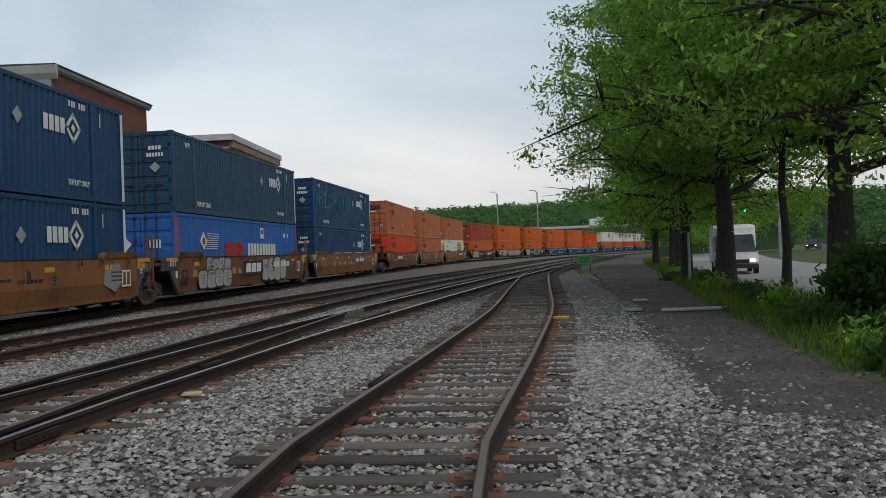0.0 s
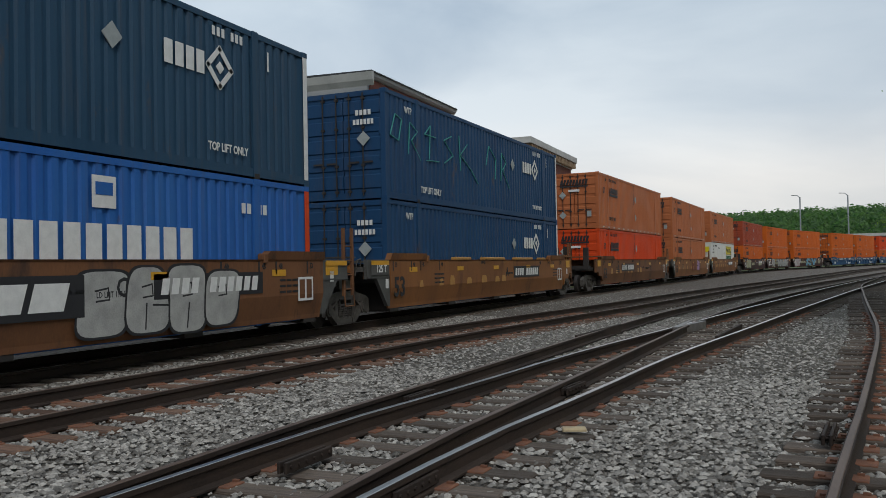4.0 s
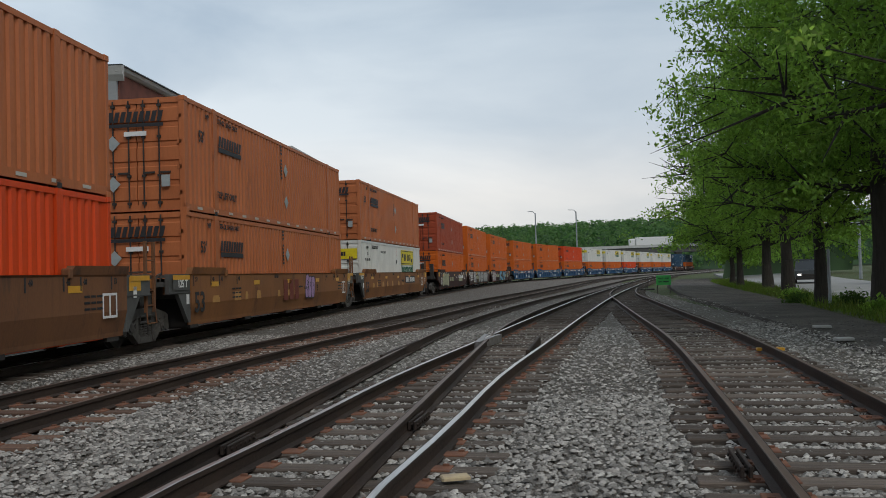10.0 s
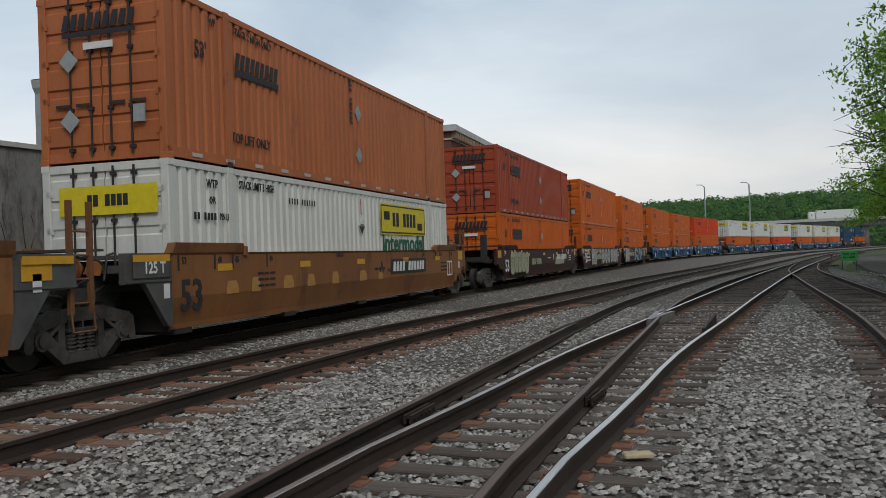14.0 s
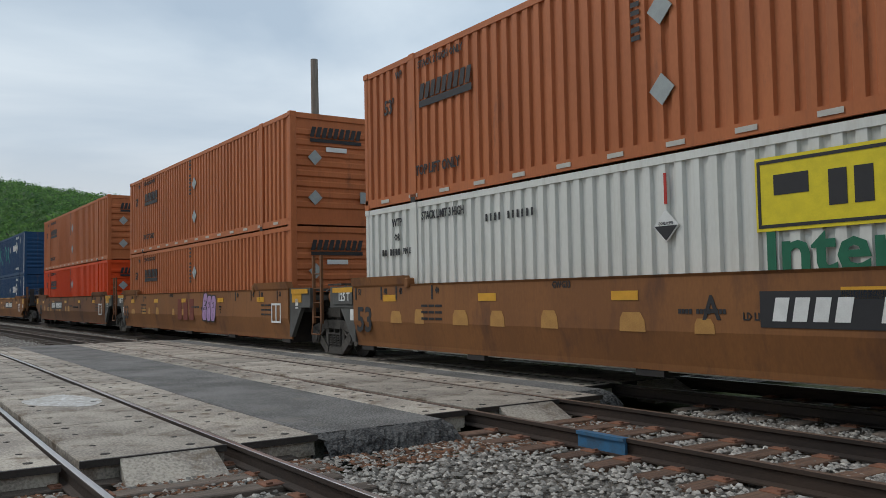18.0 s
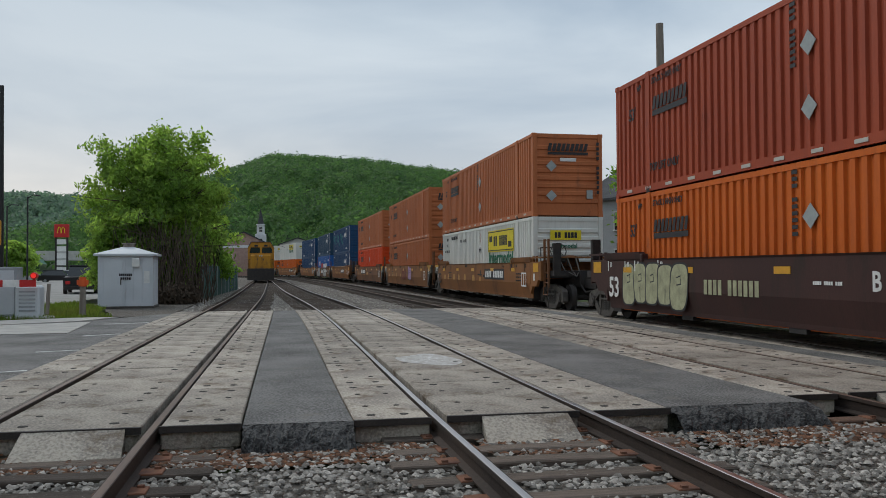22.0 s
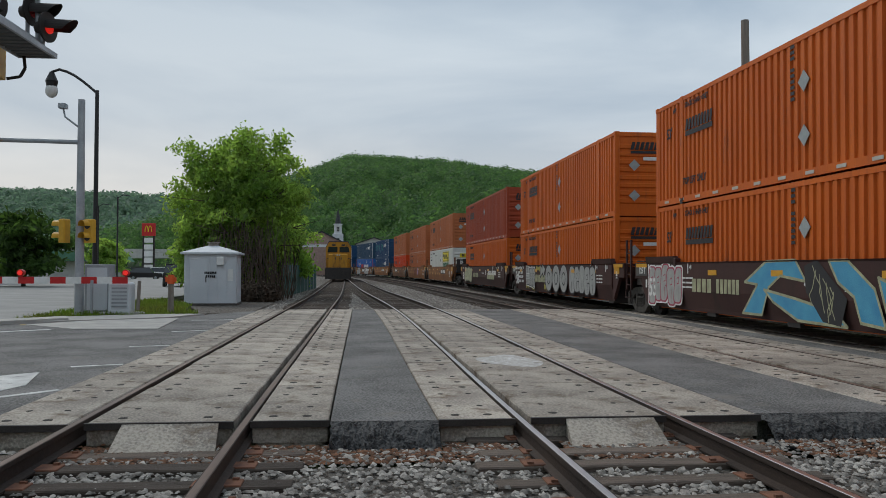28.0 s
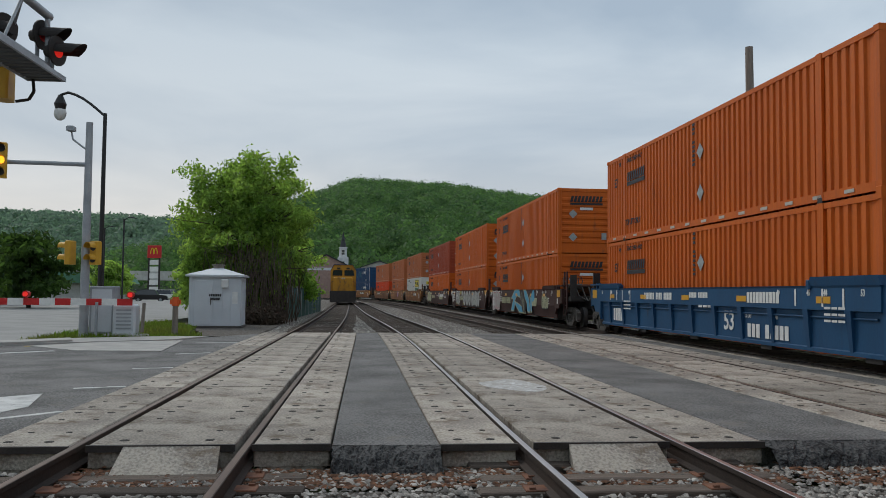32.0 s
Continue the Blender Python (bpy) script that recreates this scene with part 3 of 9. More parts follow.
def panel_run(ctrl, offs, count=9):
    c = curve_points(ctrl, 0.25)
    tt, nn = normals(c)
    start = float(np.interp(EDGE, c[:, 1], c[:, 0]))
    first = edge_at(start)
    step = (first - FAR_EDGE) / count
    rng = random.Random(int(start * 10) + 40)
    for lo, hi, gauge in offs:
        holes = Build()
        for k in range(count):
            yc = first - step * (k + 0.5)
            xc = float(np.interp(yc, c[:, 1], c[:, 0]))
            slope = float(np.interp(yc + 1, c[:, 1], c[:, 0]) - np.interp(yc - 1, c[:, 1], c[:, 0])) / 2
            m = Matrix.Translation((xc, yc, rng.uniform(-0.006, 0.006))) @ Matrix.Rotation(-math.atan(slope), 4, "Z")
            b = Build().cbox(lo, hi, -step / 2 + 0.008, step / 2 - 0.008, -0.2, 0.004, 0.012)
            p = part("panel", b, M_CONC, crossing, m=m)
            # Flat discs on the panel top; their dark colour stands in for shaded recesses.
            hb = Build()
            xs = (lo + (hi - lo) * 0.2, lo + (hi - lo) * 0.8) if gauge else (lo + (hi - lo) * 0.3, lo + (hi - lo) * 0.75)
            for hx in xs:
                for hy in (-0.8, -0.35, 0.35, 0.8):
                    r = 0.045 if abs(hy) > 0.5 else 0.032
                    hb.tube((hx, hy * step / 2, -0.02), (hx, hy * step / 2, 0.0075), r, 8)
            tagged(part("lifting_holes", hb, M_HOLE, p), "dark lifting holes", kind="stuff")
            if k == 0:
                eb = Build().box(lo - 0.01, hi + 0.01, step / 2 - 0.01, step / 2 + 0.03, -0.055, 0.006)
                part("steel_edge", eb, M_STEELEDGE, p, "dark steel edge strip")
                sub = Build().cbox(lo + 0.03, hi - 0.03, step / 2 - 0.25, step / 2 - 0.02, -0.24, -0.05, 0.03)
                part("panel_base", sub, M_CONC, p)
        if gauge:
            xc = float(np.interp(first, c[:, 1], c[:, 0]))
            w0, w1 = lo + 0.12, hi - 0.32
            nose = Build().add([(w0, 0.03, 0.0), (w1, 0.03, 0.0), (w1 + 0.03, 0.42, -0.2), (w0 - 0.03, 0.42, -0.2), (w0, 0.03, -0.3), (w1, 0.03, -0.3), (w1 + 0.03, 0.42, -0.3), (w0 - 0.03, 0.42, -0.3)], [(0, 1, 2, 3), (7, 6, 5, 4), (0, 4, 5, 1), (1, 5, 6, 2), (2, 6, 7, 3), (3, 7, 4, 0)])
            part("end_ramp", nose, M_CONC, crossing, "bevelled concrete end ramp", Matrix.Translation((xc, first, 0)))


G = 0.7525
panel_run(LINE_A, [(-G + 0.11, G - 0.11, True), (-G - 0.75, -G - 0.06, False), (G + 0.06, G + 0.86, False)])
panel_run(LINE_B, [(-G + 0.11, G - 0.11, True), (-G - 0.83, -G - 0.06, False), (G + 0.06, G + 0.76, False)])
panel_run(LINE_C, [(-G + 0.11, G - 0.11, True), (-G - 0.66, -G - 0.06, False), (G + 0.06, G + 0.62, False)])
panel_run(LINE_D, [(-G + 0.11, G - 0.11, True), (-G - 0.66, -G - 0.06, False), (G + 0.06, G + 0.62, False)])


def strip(name, left, lo, right, hi, label):
    a, b = curve_points(left, 1.0), curve_points(right, 1.0)
    ys = np.linspace(FAR_EDGE, EDGE, 16)
    la = [(float(np.interp(y, a[:, 1], a[:, 0])) + lo, y) for y in ys]
    rb = [(float(np.interp(y, b[:, 1], b[:, 0])) + hi, y) for y in ys]
    e = edge_at(la[-1][0])
    la[-1], rb[-1] = (la[-1][0], e), (rb[-1][0], e)
    tagged(part(name, Build().prism(la + rb[::-1], -0.3, -0.004, "z"), M_ASPH), label, "asphalt", "", "structure")
    rng = random.Random(int(lo * 100))
    x0, x1 = la[-1][0], rb[-1][0]
    rg = Build()
    n, rows = 36, 9
    rv = []
    for r in range(rows):
        u = r / (rows - 1)
        for k in range(n + 1):
            j_ = 0.0 if r == 0 else 1.0
            rv.append((x0 + (x1 - x0) * k / n + rng.uniform(-0.012, 0.012) * j_, e - 0.03 + 0.44 * math.sin(u * 1.5) + rng.uniform(-0.03, 0.03) * j_, -0.006 - 0.27 * (1 - math.cos(u * 1.55)) + rng.uniform(-0.018, 0.014) * j_))
    rg.add(rv, [(r * (n + 1) + k, r * (n + 1) + k + 1, (r + 1) * (n + 1) + k + 1, (r + 1) * (n + 1) + k) for r in range(rows - 1) for k in range(n)])
    tagged(part("ragged_asphalt_edge", rg, M_ASPHRAW), "ragged black asphalt edge against the ballast", "asphalt edge", "", "structure")


strip("asphalt_strip", LINE_B, G + 0.78, LINE_A, -G - 0.77, "grey asphalt strip between two crossing tracks")
strip("asphalt_strip", LINE_C, G + 0.64, LINE_B, -G - 0.85, "grey asphalt strip between two crossing tracks")
strip("asphalt_strip", LINE_D, G + 0.64, LINE_C, -G - 0.68, "grey asphalt strip between two crossing tracks")
flat("asphalt_apron", [(-26, EDGE - 2.2), (-11.1, EDGE - 1.9), (-11.0, FAR_EDGE), (-26, FAR_EDGE)], -0.012, M_ASPH, "grey asphalt road west of the tracks", "road", 0.3)

# ---- the freight train ----
def paint(name, a, b, grime=(0.10, 0.07, 0.05), at=0.66, rough=0.55):
    """Weathered paint with upright runs of dirt."""
    m = mat(name, a, b, 0.9, 30, rough, 0.0, 0.06, stretch=(1, 1, 0.35), grime=grime, grime_at=at, spec=0.22)
    n, l = m.node_tree.nodes, m.node_tree.links
    bs = n["Principled BSDF"]
    src = bs.inputs["Base Color"].links[0].from_socket
    tc, mp, nz, rp, mx = n.new("ShaderNodeTexCoord"), n.new("ShaderNodeMapping"), n.new("ShaderNodeTexNoise"), n.new("ShaderNodeValToRGB"), n.new("ShaderNodeMixRGB")
    mp.inputs["Scale"].default_value = (5.0, 5.0, 0.3)
    nz.inputs["Scale"].default_value, nz.inputs["Detail"].default_value, nz.inputs["Roughness"].default_value = 1.6, 6, 0.62
    l.new(tc.outputs["Object"], mp.inputs[0])
    l.new(mp.outputs[0], nz.inputs["Vector"])
    rp.color_ramp.elements[0].position, rp.color_ramp.elements[1].position = 0.52, 0.74
    rp.color_ramp.elements[1].color = (0.5, 0.5, 0.5, 1)
    l.new(nz.outputs["Fac"], rp.inputs["Fac"])
    l.new(rp.outputs[0], mx.inputs[0])
    l.new(src, mx.inputs[1])
    mx.inputs[2].default_value = rgba(tuple(0.5 * (p + q) for p, q in zip(b, grime)))
    l.new(mx.outputs[0], bs.inputs["Base Color"])
    return m


P_NAVY = paint("navy_container_paint", (0.009, 0.046, 0.118), (0.013, 0.056, 0.135))
P_STEEL = paint("slate_blue_container_paint", (0.018, 0.056, 0.105), (0.024, 0.066, 0.118))
P_PACER = paint("bright_blue_container_paint", (0.02, 0.105, 0.36), (0.03, 0.13, 0.38))
P_TAN = paint("sun_faded_orange_paint", (0.46, 0.147, 0.055), (0.38, 0.118, 0.044), (0.19, 0.075, 0.04))
P_ORANGE = paint("orange_container_paint", (0.58, 0.125, 0.012), (0.50, 0.10, 0.011), (0.2, 0.06, 0.03))
P_VIVID = paint("vivid_orange_red_paint", (0.64, 0.066, 0.010), (0.54, 0.055, 0.010), (0.3, 0.05, 0.02), 0.75)
P_RED = paint("faded_red_container_paint", (0.36, 0.065, 0.025), (0.30, 0.052, 0.022), (0.16, 0.04, 0.025))
P_WHITE = paint("white_container_paint", (0.66, 0.66, 0.62), (0.58, 0.58, 0.54), (0.34, 0.29, 0.23), 0.72)
P_TTX = paint("faded_yellow_brown_car_paint", (0.255, 0.108, 0.038), (0.195, 0.083, 0.032), (0.13, 0.058, 0.03), 0.6, 0.65)
P_TTXOLD = paint("dirty_brown_car_paint", (0.19, 0.085, 0.038), (0.135, 0.062, 0.032), (0.07, 0.04, 0.028), 0.6, 0.7)
P_BNSF = paint("dark_maroon_car_paint", (0.062, 0.028, 0.024), (0.047, 0.022, 0.02), (0.035, 0.022, 0.018), 0.6, 0.65)
P_FEC = paint("deep_blue_car_paint", (0.016, 0.075, 0.165), (0.014, 0.06, 0.135), (0.03, 0.04, 0.06), 0.68, 0.5)
K_WHITE = plain("white_lettering", (0.72, 0.72, 0.70))
K_BLACK = plain("black_lettering", (0.025, 0.025, 0.028))
K_YELLOW = plain("reflector_yellow", (0.65, 0.33, 0.03), 0.4)
K_SIGNYEL = plain("sign_yellow", (0.72, 0.58, 0.02), 0.5)
K_GREEN = plain("dark_green_lettering", (0.012, 0.13, 0.07))
K_RED = plain("red_lettering", (0.45, 0.03, 0.02))
K_GREY = plain("placard_grey", (0.33, 0.36, 0.36))
K_PALE = plain("pale_reflector_tape", (0.5, 0.47, 0.42))
K_PATCH = mat("touched_up_yellow", (0.44, 0.23, 0.06), (0.36, 0.18, 0.05), 5, 40, 0.6)
K_RUSTORANGE = mat("dull_orange_paint", (0.42, 0.15, 0.025), (0.28, 0.10, 0.03), 8, 40, 0.6)
K_SILVER = mat("sprayed_silver", (0.40, 0.40, 0.38), (0.28, 0.28, 0.27), 3, 40, 0.5)
K_CREAM = mat("sprayed_cream", (0.42, 0.42, 0.26), (0.25, 0.25, 0.16), 4, 40, 0.6)
K_PINK = mat("sprayed_pink", (0.50, 0.22, 0.26), (0.38, 0.28, 0.30), 4, 40, 0.6)
K_SKY = mat("sprayed_blue", (0.05, 0.24, 0.42), (0.08, 0.33, 0.48), 2, 40, 0.6)
K_TURQ = mat("sprayed_turquoise_line", (0.05, 0.30, 0.27), (0.04, 0.22, 0.22), 4, 40, 0.6)

CL, CW, CH = 8.075, 1.295, 2.90  # half length, half width and height of a 53 foot box
mesh_store = {}


def stored(key, material, make):
    k = (key, material.name)
    if k not in mesh_store:
        mesh_store[k] = make().mesh(key, material)
    return mesh_store[k]


def make_side():
    b = Build()
    y, pr = -CL + 0.12, []
    while y < CL - 0.4:
        pr += [(y, 0.0), (y + 0.13, 0.0), (y + 0.155, -0.045), (y + 0.25, -0.045)]
        y += 0.28
    pr.append((CL - 0.12, 0.0))
    vs = [(CW - 0.012 + d, a, 0.16) for a, d in pr] + [(CW - 0.012 + d, a, CH - 0.1) for a, d in pr]
    n = len(pr)
    return b.add(vs, [(i, i + 1, n + i + 1, n + i) for i in range(n - 1)])


def make_frame():
    b = Build()
    for sx in (-1, 1):
        x0, x1 = sorted((sx * (CW - 0.06), sx * CW))
        b.box(x0, x1, -CL, CL, 0.0, 0.17)
        b.box(x0, x1, -CL, CL, CH - 0.11, CH)
        for y in (-CL, CL - 0.14):
            b.cbox(*sorted((sx * (CW - 0.16), sx * CW)), y, y + 0.14, 0, CH, 0.015)
        for y in (-6.1, 6.1):
            b.box(*sorted((sx * (CW - 0.05), sx * (CW + 0.012))), y - 0.11, y + 0.11, 0.0, CH)
    for y0, y1 in ((-CL + 0.02, -CL + 0.12), (CL - 0.12, CL - 0.02)):
        b.box(-CW + 0.1, CW - 0.1, y0, y1, 0, 0.16)
        b.box(-CW + 0.1, CW - 0.1, y0, y1, CH - 0.14, CH)
    return b


def make_roof():
    b = Build()
    n = 36
    for i in range(n):
        y0 = -CL + 0.1 + i * (2 * CL - 0.2) / n
        b.box(-CW + 0.06, CW - 0.06, y0, y0 + 0.3, CH - 0.05, CH - 0.012)
    return b.box(-CW + 0.05, CW - 0.05, -CL + 0.06, CL - 0.06, CH - 0.07, CH - 0.035)


def make_castings():
    return Build().cbox(-0.16, 0.016, -0.006, 0.176, 0, 0.118, 0.01)


def make_front():
    prof = [(CL - 0.1, 0.15), (CL - 0.06, 0.15)]
    for k in range(8):
        z = 0.42 + k * 0.27
        prof += [(CL - 0.06, z), (CL - 0.02, z + 0.04), (CL - 0.02, z + 0.15), (CL - 0.06, z + 0.19)]
    return Build().prism(prof + [(CL - 0.06, CH - 0.12), (CL - 0.1, CH - 0.12)], -CW + 0.12, CW - 0.12, "x")


def make_door():
    prof = [(-CL + 0.1, 0.15), (-CL + 0.05, 0.15)]
    for k in range(5):
        z = 0.26 + k * 0.5
        prof += [(-CL + 0.05, z), (-CL + 0.022, z + 0.03), (-CL + 0.022, z + 0.36), (-CL + 0.05, z + 0.39)]
    b = Build().prism(prof + [(-CL + 0.05, CH - 0.13), (-CL + 0.1, CH - 0.13)], 0.015, CW - 0.15, "x")
    for k in range(4):
        b.box(CW - 0.2, CW - 0.08, -CL + 0.0, -CL + 0.05, 0.4 + k * 0.65, 0.5 + k * 0.65)
    return b


def make_rod():
    b = Build().tube((0, -CL - 0.01, 0.08), (0, -CL - 0.01, CH - 0.06), 0.02, 6)
    for z in (0.2, 0.9, 1.9, 2.7):
        b.box(-0.05, 0.05, -CL - 0.03, -CL + 0.03, z - 0.03, z + 0.03)
    return b.box(-0.02, 0.3, -CL - 0.03, -CL - 0.012, 0.95, 1.0)


SIDE_M = Matrix(((0, 0, 1, 0), (1, 0, 0, 0), (0, 1, 0, 0), (0, 0, 0, 1)))   # right along +y, up, out along +x
DOOR_M = Matrix(((1, 0, 0, 0), (0, 0, -1, 0), (0, 1, 0, 0), (0, 0, 0, 1)))  # out along -y
FRONT_M = Matrix(((-1, 0, 0, 0), (0, 0, 1, 0), (0, 1, 0, 0), (0, 0, 0, 1)))  # out along +y


def on_side(y, z, out=0.004):
    return Matrix.Translation((CW + out, y, z)) @ SIDE_M


def on_door(x, z):
    return Matrix.Translation((x, -CL - 0.035, z)) @ DOOR_M


def on_front(x, z):
    return Matrix.Translation((x, CL + 0.004, z)) @ FRONT_M


def bars(words, w, h, gap=0.18, slope=0.0):
    """A row of upright blocks in place of lettering, of that width and height in all."""
    b = Build()
    n = sum(words) + (len(words) - 1)
    u, x = w / n, -w / 2
    rng = random.Random(sum(words) * 7 + len(words))
    for wd in words:
        for k in range(wd):
            a, c = x + u * gap / 2, x + u * (1 - gap / 2)
            s = h * slope
            cut = rng.choice((0.0, 0.28))
            b.add([(a - s / 2, -h / 2, 0), (c - s / 2, -h / 2, 0), (c + s / 2, h / 2, 0), (a + s / 2, h / 2, 0), (a - s / 2, -h / 2, 0.004), (c - s / 2, -h / 2, 0.004), (c + s / 2, h / 2, 0.004), (a + s / 2, h / 2, 0.004)], [(4, 5, 6, 7), (0, 1, 5, 4), (2, 3, 7, 6), (1, 2, 6, 5), (3, 0, 4, 7)])
            x += u
        x += u
    return b


def diamond(r):
    return Build().prism([(0, -r), (r, 0), (0, r), (-r, 0)], 0, 0.012, "z")


def plate(w, h, t=0.004):
    return Build().box(-w / 2, w / 2, -h / 2, h / 2, 0, t)


text_store = {}


def words(body, size, material, parent, m, wide=1.0, lean=0.0, name="lettering"):
    k = (body, size, material.name, lean)
    if k in text_store:
        return part(name, text_store[k], material, parent, m=m @ Matrix.Diagonal((wide, 1, 1, 1)))
    ob = text(name, body, size, material, parent, m, "", wide, lean)
    text_store[k] = ob.data
    return ob


def put(key, make, material, parent, m, name="marking"):
    ob = part(name, stored(key, material, make), material, parent, m=m)
    return ob


def blocks(key, make, material, parent, m):
    """Rows of blocks in place of small lettering."""
    return tagged(put(key, make, material, parent, m, "lettering"), kind="stuff")


def scribble(pts, r=0.02):
    b = Build()
    for a, c in zip(pts[:-1], pts[1:]):
        b.tube((a[0], a[1], 0.0), (c[0], c[1], 0.0), r, 5)
    return b


def orange_marks(c, upper, ink):
    blocks("logo_bar_word", lambda: bars([9], 1.75, 0.3, 0.3, 0.25), ink, c, on_side(-4.95, 2.08))
    put("logo_bar_line", lambda: plate(1.75, 0.13), ink, c, on_side(-4.95, 1.84))
    words("53'", 0.42, ink, c, on_side(-7.0, 2.0), 0.8)
    words("TOP LIFT ONLY", 0.27, ink, c, on_side(-5.25, 0.55), 0.8)
    words("STACK 2 HIGH ONLY", 0.2, ink, c, on_side(-5.1, 2.62), 0.8)
    words("WP", 0.2, ink, c, on_side(-6.6, 2.6), 0.8)
    blocks("code_bars", lambda: bars([3, 6], 1.2, 0.16, 0.4), ink, c, on_side(-0.15, 2.2) @ Matrix.Rotation(radians(-90), 4, "Z"))
    put("placard", lambda: diamond(0.22), K_GREY, c, on_side(0.3, 1.95), "placard")
    if upper:
        put("placard", lambda: diamond(0.22), K_GREY, c, on_side(0.3, 0.85), "placard")
        for k in range(14):
            put("reflector_strip", lambda: plate(0.32, 0.07), K_PALE, c, on_side(-7.2 + k * 1.1, 0.085, 0.008), "reflector_strip")
    for door in (on_door, on_front):
        blocks("end_logo_word", lambda: bars([9], 1.5, 0.27, 0.3, 0.25), ink, c, door(0.0, 2.42))
        put("end_logo_line", lambda: plate(1.5, 0.09), ink, c, door(0.0, 2.2))
        side = -1 if door is on_door else 1
        put("end_placard", lambda: diamond(0.2), K_GREY, c, door(0.62 * side, 1.75), "placard")
        if upper:
            put("end_placard", lambda: diamond(0.2), K_GREY, c, door(0.62 * side, 0.7), "placard")
        put("end_vent", lambda: plate(0.22, 0.3, 0.03), K_GREY, c, door(-0.8 * side, 0.75), "document_box")
        put("hand_hold", lambda: Build().box(-0.3, 0.3, -0.06, 0.06, 0, 0.02), K_WHITE, c, door(0.0, 1.98), "hand_hold")
    blocks("end_code", lambda: bars([4, 6], 1.9, 0.1, 0.35), ink, c, on_front(-1.12, 1.7) @ Matrix.Rotation(radians(-90), 4, "Z"))


def make_ring():
    b = Build()
    ribbon(b, [(0, -0.36), (0.36, 0), (0, 0.36), (-0.36, 0), (0, -0.36)], 0.055, 0, 0.004)
    return b


def navy_marks(c, upper, ink):
    blocks("wordmark_blocks", lambda: bars([4], 1.15, 0.42, 0.24), ink, c, on_side(3.95, 1.95))
    put("wordmark_ring", make_ring, ink, c, on_side(4.95, 1.95))
    put("wordmark_core", lambda: diamond(0.12), ink, c, on_side(4.95, 1.95))
    blocks("digit_blocks", lambda: bars([3, 3], 1.0, 0.17, 0.4), ink, c, on_side(5.2, 2.62))
    put("lashing_line", lambda: plate(0.05, 0.4), ink, c, on_side(6.55, 2.4))
    words("TOP LIFT ONLY", 0.26, ink, c, on_side(-5.2, 0.36), 0.8)
    words("TOP LIFT ONLY", 0.22, ink, c, on_side(5.2, 0.45), 0.8)
    words("WTP", 0.26, ink, c, on_side(-6.7, 2.5), 0.8)
    put("placard", lambda: diamond(0.22), K_GREY, c, on_side(2.2, 1.9), "placard")
    put("post_white", lambda: Build().box(-0.08, 0.08, 0.1, 2.8, 0, 0.006), K_WHITE, c, on_side(7.98, 0.0, 0.006), "corner_stripe")
    put("post_white_end", lambda: Build().box(-0.08, 0.08, 0.1, 2.8, 0, 0.006), K_WHITE, c, on_front(-1.2, 0.0), "corner_stripe")
    blocks("door_digits", lambda: bars([4], 0.5, 0.14, 0.3), ink, c, on_door(0.65, 2.3))
    blocks("door_digits_low", lambda: bars([6], 0.65, 0.14, 0.3), ink, c, on_door(0.65, 2.05))
    put("end_placard", lambda: diamond(0.2), K_GREY, c, on_door(0.65, 1.6), "placard")


def white_marks(c, upper, ink):
    put("logo_panel", lambda: plate(3.9, 0.88), K_SIGNYEL, c, on_side(3.65, 2.2, 0.006))
    put("logo_frame", lambda: Build().box(-1.88, 1.88, 0.36, 0.4, 0, 0.004).box(-1.88, 1.88, -0.4, -0.36, 0, 0.004).box(-1.92, -1.88, -0.4, 0.4, 0, 0.004).box(1.88, 1.92, -0.4, 0.4, 0, 0.004).box(-1.7, -1.25, -0.02, 0.22, 0, 0.004).box(1.2, 1.65, -0.28, -0.06, 0, 0.004), K_BLACK, c, on_side(3.65, 2.2, 0.011))
    blocks("logo_word", lambda: bars([2, 4], 2.1, 0.4, 0.28), K_BLACK, c, on_side(3.65, 2.2, 0.011))
    words("Intermodal", 0.78, K_GREEN, c, on_side(3.65, 1.5), 1.08)
    words("WTP", 0.22, K_BLACK, c, on_side(-6.75, 2.55), 0.8)
    words("OR", 0.2, K_BLACK, c, on_side(-6.75, 2.25), 0.8)
    blocks("pin_word", lambda: bars([2, 4], 0.75, 0.13, 0.35), K_BLACK, c, on_side(-7.0, 1.96))
    words("PIN LIFT", 0.17, K_BLACK, c, on_side(-6.3, 1.96), 0.7)
    words("CORROSIVE", 0.06, K_BLACK, c, on_side(0.3, 1.98, 0.016), 0.8)
    words("STACK LIMIT 3 HIGH", 0.22, K_BLACK, c, on_side(-5.1, 2.6), 0.7)
    blocks("code_bars_h", lambda: bars([4, 6], 1.35, 0.13, 0.6), K_BLACK, c, on_side(-3.1, 2.4))
    put("placard", lambda: diamond(0.22), K_WHITE, c, on_side(0.3, 1.95), "placard")
    put("placard_half", lambda: Build().prism([(0, -0.2), (0.2, 0), (-0.2, 0)], 0, 0.004, "z"), K_BLACK, c, on_side(0.3, 1.95, 0.018))
    put("red_tick", lambda: plate(0.05, 0.42), K_RED, c, on_side(0.3, 2.45))
    for door in (on_door, on_front):
        put("end_panel" if door is on_front else "door_panel", (lambda: plate(1.15, 0.34)) if door is on_front else (lambda: plate(2.0, 0.5)), K_SIGNYEL, c, door(0.1, 2.25), "logo_panel")
        blocks("end_word", lambda: bars([2, 4], 0.85, 0.2, 0.2), K_BLACK, c, door(0.1, 2.25) @ Matrix.Translation((0, 0, 0.006)))
        if door is on_front:
            words("Intermodal", 0.24, K_GREEN, c, door(0.15, 1.86), 0.9)
        put("end_placard_b", lambda: diamond(0.18), K_BLACK, c, door(-0.8, 1.1), "placard")


